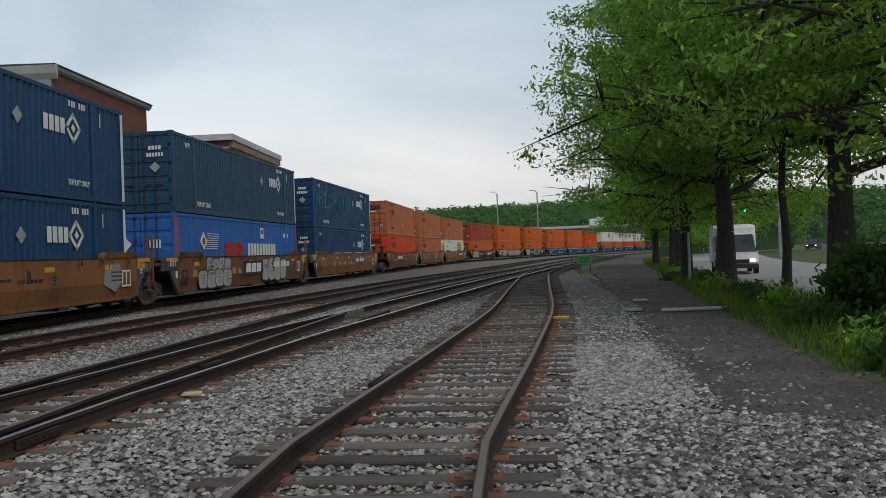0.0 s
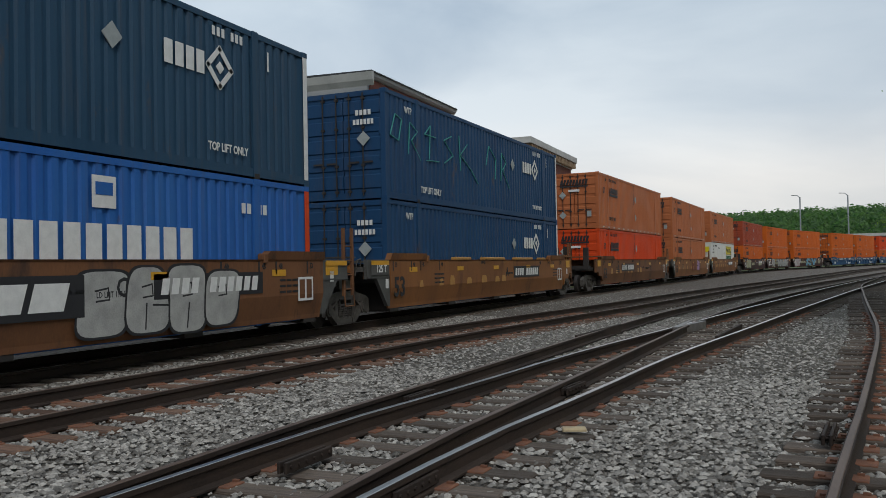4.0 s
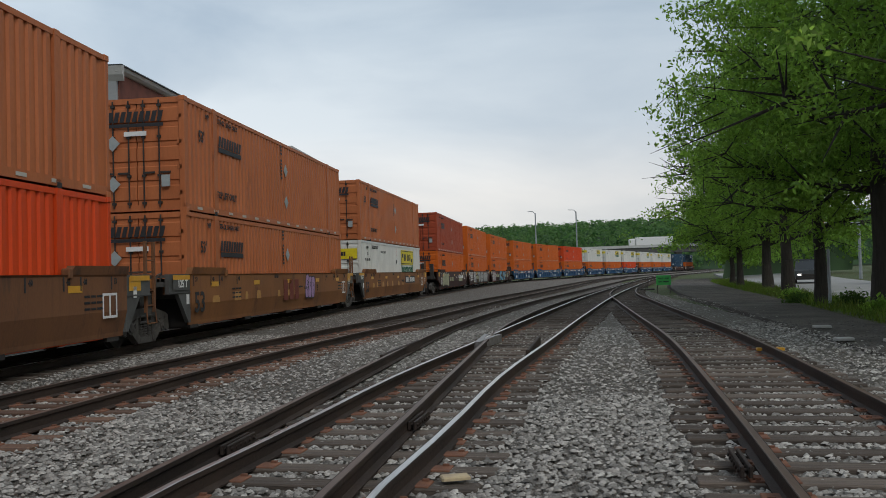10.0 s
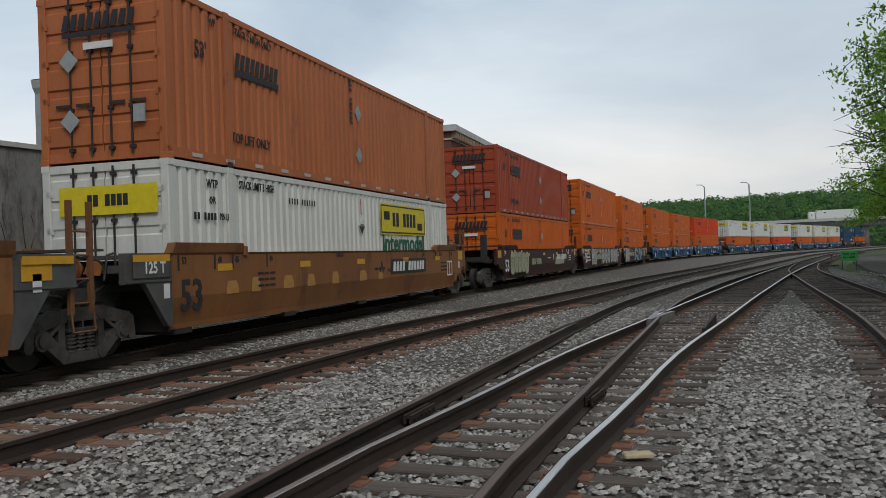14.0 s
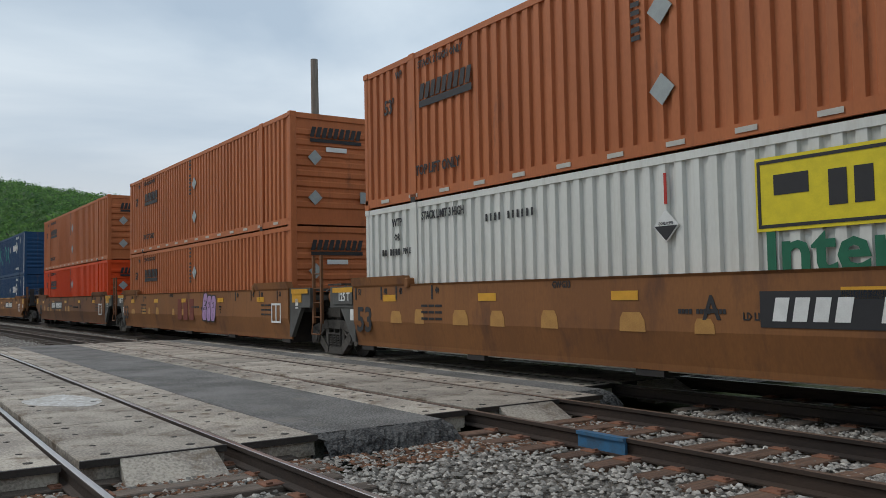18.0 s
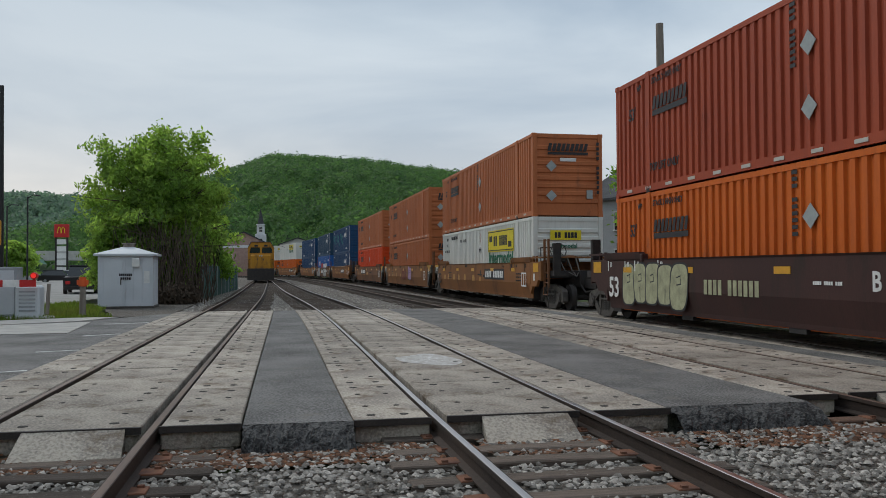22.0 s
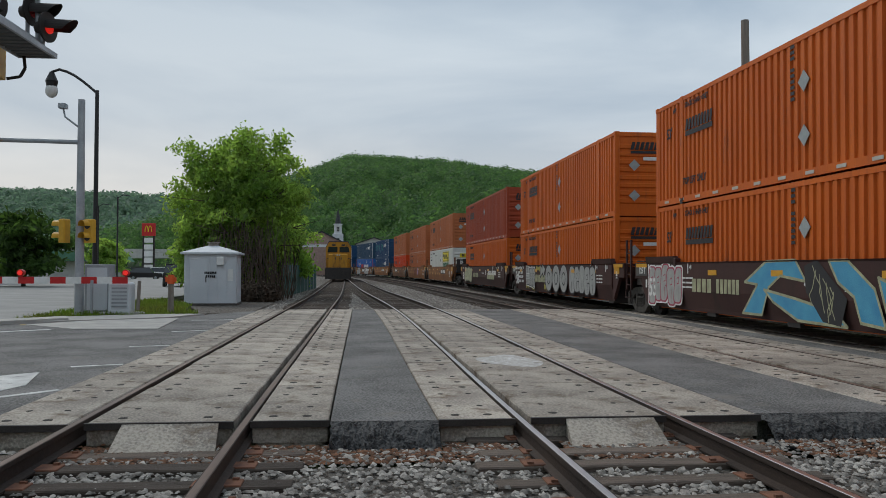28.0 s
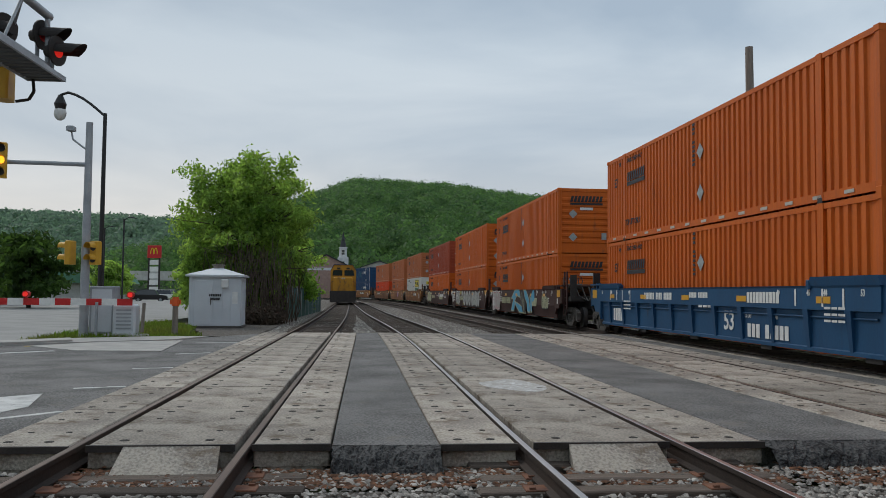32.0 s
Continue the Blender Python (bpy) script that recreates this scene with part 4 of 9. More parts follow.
def pacer_marks(c, upper, ink):
    put("globe_mark", lambda: diamond(0.36), K_WHITE, c, on_side(-5.4, 1.9))
    put("globe_core", lambda: Build().tube((0, 0, 0), (0, 0, 0.006), 0.15, 14), K_RED, c, on_side(-5.4, 1.9, 0.018))
    for k in range(8):
        put("speed_line", lambda: plate(1.3, 0.03), K_WHITE, c, on_side(-4.55 + 0.03 * k, 1.6 + 0.085 * k))
    blocks("red_word", lambda: bars([7], 2.3, 0.62, 0.2), K_RED, c, on_side(-1.9, 1.58))
    blocks("white_word", lambda: bars([10], 4.3, 0.55, 0.25), K_WHITE, c, on_side(2.0, 1.58))
    put("white_square", lambda: plate(0.5, 0.5), K_WHITE, c, on_side(2.0, 2.35))
    put("square_inner", lambda: plate(0.36, 0.2), P_PACER, c, on_side(2.0, 2.4, 0.01))
    blocks("code_bars_w", lambda: bars([2, 2], 0.9, 0.2, 0.3), K_WHITE, c, on_side(6.0, 2.3))
    for y in (-7.98, 7.98):
        put("orange_post", lambda: Build().box(-0.09, 0.09, 0.1, 2.8, 0, 0.006), P_VIVID, c, on_side(y, 0.0, 0.006), "corner_stripe")
    put("door_ring", lambda: diamond(0.3), K_WHITE, c, on_door(-0.6, 1.8))
    blocks("door_lines", lambda: bars([5], 0.6, 0.3, 0.5), K_WHITE, c, on_door(0.5, 1.8))


STYLE = {
    "navy": (P_NAVY, navy_marks, K_WHITE, "navy blue corrugated shipping container with white lettering"),
    "slate": (P_STEEL, navy_marks, K_WHITE, "dark slate-blue corrugated shipping container with white lettering"),
    "pacer": (P_PACER, pacer_marks, K_WHITE, "bright blue shipping container with a red and white wordmark"),
    "tan": (P_TAN, orange_marks, K_BLACK, "sun-faded orange corrugated shipping container with black lettering"),
    "orange": (P_ORANGE, orange_marks, K_BLACK, "orange corrugated shipping container with black lettering"),
    "vivid": (P_VIVID, orange_marks, K_BLACK, "vivid orange-red corrugated shipping container with black lettering"),
    "red": (P_RED, orange_marks, K_BLACK, "faded brick-red corrugated shipping container with black lettering"),
    "white": (P_WHITE, white_marks, K_BLACK, "white corrugated shipping container with yellow panel and green lettering"),
}
masters = {}


def container(style, upper):
    key = (style, upper)
    if key in masters:
        return copy_thing(masters[key], Matrix())
    p, marks, ink, label = STYLE[style]
    c = thing("shipping_container", label + (", upper" if upper else ", lower"), "container", "shipping containers of the train")
    part("frame", stored("frame", p, make_frame), p, c)
    part("side_wall", stored("side_wall", p, make_side), p, c)
    part("side_wall", stored("side_wall", p, make_side), p, c, m=Matrix.Rotation(math.pi, 4, "Z"))
    part("roof", stored("roof", p, make_roof), p, c)
    part("front_wall", stored("front_wall", p, make_front), p, c)
    for sx in (-1, 1):
        for y in (-CL, CL - 0.17, -6.19, 6.02):
            for z in (-0.045 if upper else -0.012, CH - 0.1):
                if sx > 0 or abs(y) > 7:
                    cm = M_BLACK if abs(y) < 7 and upper and z < 1 else p
                    part("corner_casting", stored("corner_casting", cm, make_castings), cm, c, "dark twist-lock block" if cm is M_BLACK else "", Matrix.Translation((sx * CW, y, z)) @ Matrix.Diagonal((sx, 1, 1, 1)))
    for sx in (1, -1):
        d = part("door", stored("door", p, make_door), p, c, m=Matrix.Diagonal((sx, 1, 1, 1)))
        for x in (0.2, 0.62):
            part("lock_rod", stored("lock_rod", M_BLACK, make_rod), M_BLACK, d, "dark locking rod", Matrix.Translation((x, 0, 0)))
    marks(c, upper, ink)
    masters[key] = c
    return c


# ---- well cars ----
PITCH, COUPLED = 20.1, 23.6


def make_sill():
    prof = [(1.36, 0.33), (1.39, 0.33), (1.40, 0.42), (1.50, 0.86), (1.50, 1.56), (1.53, 1.60), (1.30, 1.60), (1.30, 1.54), (1.44, 1.54), (1.44, 0.88), (1.34, 0.44)]
    return Build().prism(prof, -8.3, 8.3, "y")


def make_sill_open():
    """A deep top band over a recessed lower plate."""
    prof = [(1.34, 0.33), (1.42, 0.33), (1.42, 0.4), (1.385, 0.42), (1.40, 1.12), (1.50, 1.14), (1.50, 1.56), (1.53, 1.60), (1.30, 1.60), (1.30, 1.54), (1.44, 1.54), (1.34, 1.1)]
    return Build().prism(prof, -8.3, 8.3, "y")


def make_rib():
    return Build().add([(1.38, -0.1, 1.14), (1.5, -0.1, 1.14), (1.5, 0.1, 1.14), (1.38, 0.1, 1.14), (1.38, -0.05, 0.4), (1.425, -0.05, 0.4), (1.425, 0.05, 0.4), (1.38, 0.05, 0.4)], [(3, 2, 1, 0), (4, 5, 6, 7), (0, 1, 5, 4), (1, 2, 6, 5), (2, 3, 7, 6), (3, 0, 4, 7)])


def make_flap():
    b = Build()
    b.add([(1.36, 0, 1.6), (1.52, 0, 1.6), (1.56, 0.16, 1.77), (1.40, 0.16, 1.77), (1.36, 2.35, 1.6), (1.52, 2.35, 1.6), (1.56, 2.3, 1.77), (1.40, 2.3, 1.77)], [(0, 1, 2, 3), (7, 6, 5, 4), (0, 4, 5, 1), (1, 5, 6, 2), (2, 6, 7, 3), (3, 7, 4, 0)])
    return b.cbox(1.38, 1.55, -0.04, 0.1, 1.54, 1.72, 0.02)


def make_floor():
    b = Build()
    for y in (-7.9, -4, 0, 4, 7.9):
        b.box(-1.38, 1.38, y - 0.25, y + 0.25, 0.24, 0.34)
    b.box(-0.25, 0.25, -8.3, 8.3, 0.26, 0.33)
    for sy in (-1, 1):
        b.box(-1.36, 1.36, *sorted((sy * 8.22, sy * 8.3)), 0.3, 1.35)
    return b


def make_end():
    """The arm from the well to the shared truck, beyond +y."""
    b = Build()
    for sx in (-1, 1):
        b.prism([(8.3, 0.4), (8.42, 0.4), (9.0, 1.12), (9.5, 1.12), (9.5, 1.6), (8.3, 1.6)], *sorted((sx * 1.36, sx * 1.46)), "x")
        b.box(*sorted((sx * 1.46, sx * 1.48)), 8.32, 9.5, 1.14, 1.17)
        b.box(*sorted((sx * 0.9, sx * 1.4)), 8.3, 9.45, 1.3, 1.42)
    b.box(-0.45, 0.45, 8.3, 9.9, 0.75, 1.25)
    b.box(-1.4, 1.4, 8.35, 9.3, 1.52, 1.58)
    return b.box(-1.4, 1.4, 8.5, 8.7, 1.0, 1.5)


def make_end_coupled():
    """The shorter, higher arm at a coupled end, beyond +y."""
    b = Build()
    for sx in (-1, 1):
        b.prism([(8.3, 0.5), (8.55, 0.76), (8.95, 0.76), (9.15, 0.98), (9.45, 1.0), (9.45, 1.6), (8.3, 1.6)], *sorted((sx * 1.4, sx * 1.49)), "x")
        b.box(*sorted((sx * 1.38, sx * 1.5)), 9.43, 9.5, 0.95, 1.62)
        for y in (8.5, 8.85):
            b.box(*sorted((sx * 1.4, sx * 1.47)), y, y + 0.07, 1.58, 1.8)
    b.box(-1.5, 1.5, 8.4, 9.6, 1.72, 1.77)
    return b.box(-1.43, 1.43, 8.5, 8.7, 1.0, 1.6)


def make_deep_sill():
    return Build().box(-0.45, 0.45, 8.3, 10.4, 0.75, 1.3).box(-1.3, 1.3, 9.3, 9.6, 1.05, 1.2)


def make_ladder():
    b = Build()
    for y in (0, 0.42):
        b.box(-0.03, 0.03, y - 0.04, y + 0.04, 0.75, 2.35)
    for k in range(4):
        b.tube((0, 0, 0.9 + k * 0.34), (0, 0.42, 0.9 + k * 0.34), 0.017, 6)
    return b.pipe([(0.02, -0.02, 0.8), (0.05, -0.02, 0.5), (0.05, 0.44, 0.5), (0.02, 0.44, 0.8)], 0.017)


def make_brake():
    b = Build().tube((0.6, 9.4, 1.7), (1.2, 9.4, 1.7), 0.14, 10)
    b.pipe([(1.2, 8.6, 1.6), (1.2, 8.6, 2.1), (0.5, 8.6, 2.1), (0.5, 8.6, 1.6)], 0.02)
    for k in range(3):
        b.pipe([(0.9 - k * 0.3, 9.6, 1.5), (1.0 - k * 0.3, 9.9, 1.7), (0.9 - k * 0.25, 10.2, 1.3), (0.6, 10.5, 1.1)], 0.025)
    for k in range(10):
        t0, t1 = 2 * math.pi * k / 10, 2 * math.pi * (k + 1) / 10
        b.tube((0.75 + 0.28 * math.cos(t0), 9.15, 1.95 + 0.28 * math.sin(t0)), (0.75 + 0.28 * math.cos(t1), 9.15, 1.95 + 0.28 * math.sin(t1)), 0.018, 5)
        if k % 2 == 0:
            b.tube((0.75, 9.15, 1.95), (0.75 + 0.28 * math.cos(t0), 9.15, 1.95 + 0.28 * math.sin(t0)), 0.012, 4)
    return b


def make_tank():
    return Build().tube((0.15, 9.0, 1.62), (0.95, 9.0, 1.62), 0.2, 14).ball((0.95, 9.0, 1.62), 0.19, 12, 6).ball((0.15, 9.0, 1.62), 0.19, 12, 6)


def make_cylinder():
    """The brake cylinder and its brackets over the shared truck."""
    y = PITCH / 2
    b = Build().tube((0.9, y - 0.32, 1.37), (0.9, y - 0.02, 1.37), 0.19, 16, 0.2).tube((0.9, y - 0.02, 1.37), (0.9, y + 0.2, 1.39), 0.2, 16, 0.09)
    b.tube((0.9, y - 0.36, 1.37), (0.9, y - 0.32, 1.37), 0.13, 12)
    return b.tube((0.9, y - 0.05, 1.37), (0.9, y - 0.01, 1.37), 0.225, 16)


def make_lever():
    y = PITCH / 2
    return Build().prism([(y + 0.08, 1.3), (y + 0.42, 1.27), (y + 0.46, 1.42), (y + 0.36, 1.5), (y + 0.16, 1.44)], 1.06, 1.1, "x")


def make_bracket():
    """An open square bracket."""
    b = Build().box(1.2, 1.3, -0.13, -0.09, 1.12, 1.42).box(1.2, 1.3, 0.09, 0.13, 1.12, 1.42)
    return b.box(1.2, 1.3, -0.09, 0.09, 1.12, 1.16).box(1.2, 1.3, -0.09, 0.09, 1.38, 1.42)


def make_hoses():
    y = PITCH / 2
    b = Build().box(-1.1, 1.15, y - 0.2, y + 0.45, 1.64, 1.68)
    b.pipe([(1.1, y + 0.5, 1.2), (1.15, y + 0.52, 1.58), (1.15, y + 0.72, 1.62), (1.12, y + 0.74, 1.2)], 0.018)
    b.pipe([(1.0, y - 0.6, 1.5), (1.05, y - 0.2, 1.58), (1.0, y + 0.5, 1.5), (0.95, y + 0.9, 1.3)], 0.022)
    b.pipe([(0.8, y - 0.9, 1.1), (1.0, y - 0.3, 0.98), (1.0, y + 0.3, 1.0), (0.8, y + 1.0, 1.12)], 0.03)
    b.tube((1.0, y + 0.0, 1.15), (1.08, y + 0.5, 1.36), 0.025, 6)
    return b.box(0.7, 1.1, y - 0.3, y + 0.3, 0.9, 1.1).tube((0.9, y, 0.7), (0.9, y, 0.95), 0.12, 10)


def make_drawbar():
    return Build().box(-0.28, 0.28, 9.6, 11.35, 0.72, 1.02).cbox(-0.2, 0.2, 11.3, 11.8, 0.68, 1.1, 0.05).pipe([(0.4, 10.2, 0.9), (0.45, 10.9, 0.6), (0.3, 11.7, 0.72)], 0.03).box(-1.3, 1.3, 9.9, 10.3, 1.12, 1.3).box(-1.25, -1.0, 10.0, 10.15, 1.2, 2.2).box(1.0, 1.25, 10.0, 10.15, 1.2, 2.2)


def make_sideframe():
    """Cast side frames with open windows, spring nests and a bolster between them."""
    b = Build()

    def beam(sx, p, q, w, x0=0.96, x1=1.1):
        d = (Vector(q) - Vector(p)).normalized()
        e, f = d * w * 0.45, Vector((-d.y, d.x)) * w / 2
        p, q = Vector(p), Vector(q)
        c = [p - e * 0.4 - f, p - e - f * 0.4, p - e + f * 0.4, p - e * 0.4 + f, q + e * 0.4 + f, q + e + f * 0.4, q + e - f * 0.4, q + e * 0.4 - f]
        b.prism([(v.x, v.y) for v in c], *sorted((sx * x0, sx * x1)), "x")

    for sx in (-1, 1):
        beam(sx, (-0.45, 0.73), (0.45, 0.73), 0.2, 0.96, 1.1)
        beam(sx, (-0.4, 0.12), (0.4, 0.12), 0.15, 0.97, 1.1)
        for sy in (-1, 1):
            o = 0.004 if sy > 0 else 0.0
            beam(sx, (sy * 0.4, 0.73), (sy * 1.02, 0.6), 0.2, 0.955, 1.108 + o)
            beam(sx, (sy * 0.86, 0.5), (sy * 0.4, 0.14), 0.19, 0.965, 1.118 + o)
            beam(sx, (sy * 0.42, 0.16), (sy * 0.42, 0.7), 0.13, 0.975, 1.085 + o)
            beam(sx, (sy * 1.1, 0.34), (sy * 1.07, 0.58), 0.17, 0.95, 1.126 + o)
            beam(sx, (sy * 0.5, 0.6), (sy * 0.72, 0.46), 0.05, 0.98, 1.13 + o)
            b.tube((sx * 0.98, sy * 0.86, 0.42), (sx * 1.15, sy * 0.86, 0.42), 0.15, 14)
            b.tube((sx * 1.15, sy * 0.86, 0.42), (sx * 1.18, sy * 0.86, 0.42), 0.1, 12)
        for z in (0.49, 0.63):
            b.cbox(*sorted((sx * 0.9, sx * 1.12)), -0.32, 0.32, z, z + 0.045, 0.01)
        for y in (-0.31, -0.02, 0.27):
            b.box(*sorted((sx * 0.92, sx * 1.11)), y, y + 0.04, 0.53, 0.64)
        for k in (-0.2, 0, 0.2):
            for z in range(5):
                b.tube((sx * 1.03, k, 0.2 + z * 0.056), (sx * 1.03, k, 0.2 + z * 0.056 + 0.03), 0.088, 9)
            b.tube((sx * 1.03, k, 0.18), (sx * 1.03, k, 0.48), 0.05, 7)
    return b.box(-0.95, 0.95, -0.2, 0.2, 0.45, 0.72)


def make_wheelset():
    b = Build()
    for sx in (-1, 1):
        b.tube((sx * 0.70, 0, 0), (sx * 0.83, 0, 0), 0.42, 20)
        b.tube((sx * 0.67, 0, 0), (sx * 0.70, 0, 0), 0.445, 20)
        b.tube((sx * 0.83, 0, 0), (sx * 1.12, 0, 0), 0.11, 10)
        for k in range(3):
            a = 2 * math.pi * k / 3
            b.tube((sx * 1.12, 0.06 * math.cos(a), 0.06 * math.sin(a)), (sx * 1.135, 0.06 * math.cos(a), 0.06 * math.sin(a)), 0.018, 5)
    return b.tube((-0.7, 0, 0), (0.7, 0, 0), 0.085, 10)


wheelsets = []


def truck(car, y):
    tk = part("truck", stored("truck", M_DARK, make_sideframe), M_DARK, car, "greasy cast truck frame with springs", Matrix.Translation((0, y, 0)))
    for dy in (-0.86, 0.86):
        w = part("wheelset", stored("wheelset", M_BLACK, make_wheelset), M_BLACK, tk, "dark steel wheels on an axle", Matrix.Translation((0, dy, 0.42)))
        wheelsets.append(w)


def on_sill(y, z):
    return Matrix.Translation((1.505, y, z)) @ SIDE_M


def blob(rng, w, h, n=18):
    ph, k = rng.uniform(0, 6), rng.choice((2, 3))
    return [((w / 2) * math.cos(2 * math.pi * i / n) * (1 + 0.16 * math.cos(k * 2 * math.pi * i / n + ph)), (h / 2) * math.sin(2 * math.pi * i / n) * (1 + 0.2 * math.sin((k + 1) * 2 * math.pi * i / n + ph))) for i in range(n)]


def bubble(rng, w, h, n=26):
    """A fat upright letter-like shape with rounded corners and uneven sides."""
    lean, waist, foot = rng.uniform(-0.12, 0.16), rng.uniform(-0.16, 0.1), rng.uniform(-0.12, 0.16)
    out = []
    for i in range(n):
        a = 2 * math.pi * i / n
        c, d = math.cos(a), math.sin(a)
        x, y = math.copysign(abs(c) ** 0.55, c), math.copysign(abs(d) ** 0.6, d)
        x *= 1 + waist * math.cos(y * 2.2) + foot * -y
        out.append((w / 2 * x + lean * h / 2 * y, h / 2 * y))
    return out


def ribbon(b, pts, r, z0, z1):
    for p, q in zip(pts[:-1], pts[1:]):
        d = Vector((q[0] - p[0], q[1] - p[1]))
        s_ = Vector((-d.y, d.x)).normalized() * r
        e = d.normalized() * r * 0.6
        b.prism([(p[0] - s_.x - e.x, p[1] - s_.y - e.y), (q[0] - s_.x + e.x, q[1] - s_.y + e.y), (q[0] + s_.x + e.x, q[1] + s_.y + e.y), (p[0] + s_.x - e.x, p[1] + s_.y - e.y)], z0, z1, "z")


def spray(car, y, z, width, height, fill, letters, seed, halo=None, line=None):
    """A sprayed throw-up: overlapping fat letter shapes, each with an outline and a few inner strokes, lying flat on the sill."""
    rng = random.Random(seed)
    line = line or K_BLACK
    for k in range(letters):
        cx, cz = -width / 2 + width * (k + 0.5) / letters, rng.uniform(-0.05, 0.05) * height
        w, h = width / letters * rng.uniform(0.98, 1.15), height * rng.uniform(0.8, 0.96)
        o = bubble(rng, w, h)
        e = 0.0011 * k
        g = part("graffiti_letter", Build().prism(o, 0.002 + e, 0.0026 + e, "z"), fill, car, "sprayed bubble letter shape", on_sill(y + cx, z + cz))
        part("outline", Build().prism([(u + math.copysign(0.045, u), v + math.copysign(0.04, v)) for u, v in o], 0.0012 + e, 0.0018 + e, "z"), line, g)
        if halo:
            part("halo", Build().prism([(u + math.copysign(0.085, u), v + math.copysign(0.08, v)) for u, v in o], 0.0004, 0.001, "z"), halo, g)
        st = Build()
        kind = rng.randrange(4)
        if kind != 1:
            ribbon(st, [(rng.uniform(-0.08, 0.08) * w, -h * 0.44), (rng.uniform(-0.06, 0.06) * w, -h * rng.uniform(0.05, 0.2))], 0.016, 0.003 + e, 0.0034 + e)
        if kind != 2:
            ribbon(st, [(-w * 0.14, h * 0.2), (w * 0.1, h * 0.24), (w * 0.12, h * 0.06), (-w * 0.12, h * 0.04)], 0.014, 0.003 + e, 0.0034 + e)
        if kind == 3:
            ribbon(st, [(w * 0.5, -h * 0.1), (w * 0.12, -h * 0.08)], 0.016, 0.003 + e, 0.0034 + e)
        part("stroke", st, line, g)


def wild(car, y, z, seed):
    """A large blue piece: pointed arrow-like bars with cream edges, a black field with pale cracks."""
    rng = random.Random(seed)
    shapes = [[(-2.6, -0.55), (-1.9, 0.1), (-2.5, 0.15), (-1.5, 0.6), (-0.3, 0.62), (0.1, 0.2), (-0.9, 0.3), (-1.4, 0.05), (-1.7, -0.55)],
              [(-1.6, 0.0), (-0.3, -0.15), (1.1, -0.35), (1.5, -0.6), (-0.2, -0.58), (-1.2, -0.25)],
              [(0.9, 0.6), (1.5, 0.6), (2.3, 0.1), (2.6, -0.55), (1.9, -0.5), (1.7, -0.05), (1.2, 0.2)],
              [(2.4, 0.3), (2.9, 0.15), (3.0, -0.5), (2.7, -0.5)]]
    for k, o in enumerate(shapes):
        g = part("graffiti_shape", Build().prism(o, 0.003 + 0.001 * k, 0.0036 + 0.001 * k, "z"), K_SKY, car, "sprayed blue pointed shape", on_sill(y, z))
        b = Build()
        ribbon(b, o + o[:1], 0.028, 0.0038 + 0.001 * k, 0.0043 + 0.001 * k)
        part("outline", b, K_CREAM, g)
    g = part("graffiti_shape", Build().prism([(0.05, 0.5), (0.5, 0.62), (1.1, 0.2), (1.5, -0.1), (1.3, -0.6), (0.7, -0.55), (0.1, 0.0)], 0.0075, 0.008, "z"), K_BLACK, car, "sprayed black field with pale cracks", on_sill(y, z))
    b = Build()
    for j in range(7):
        p = [(0.35 + j * 0.12, 0.5 - j * 0.08)]
        for i in range(4):
            p.append((p[-1][0] + rng.uniform(-0.12, 0.16), p[-1][1] - rng.uniform(0.12, 0.24)))
        ribbon(b, [q for q in p if q[1] > -0.55], 0.012, 0.0085, 0.009)
    part("crack", b, K_CREAM, g)


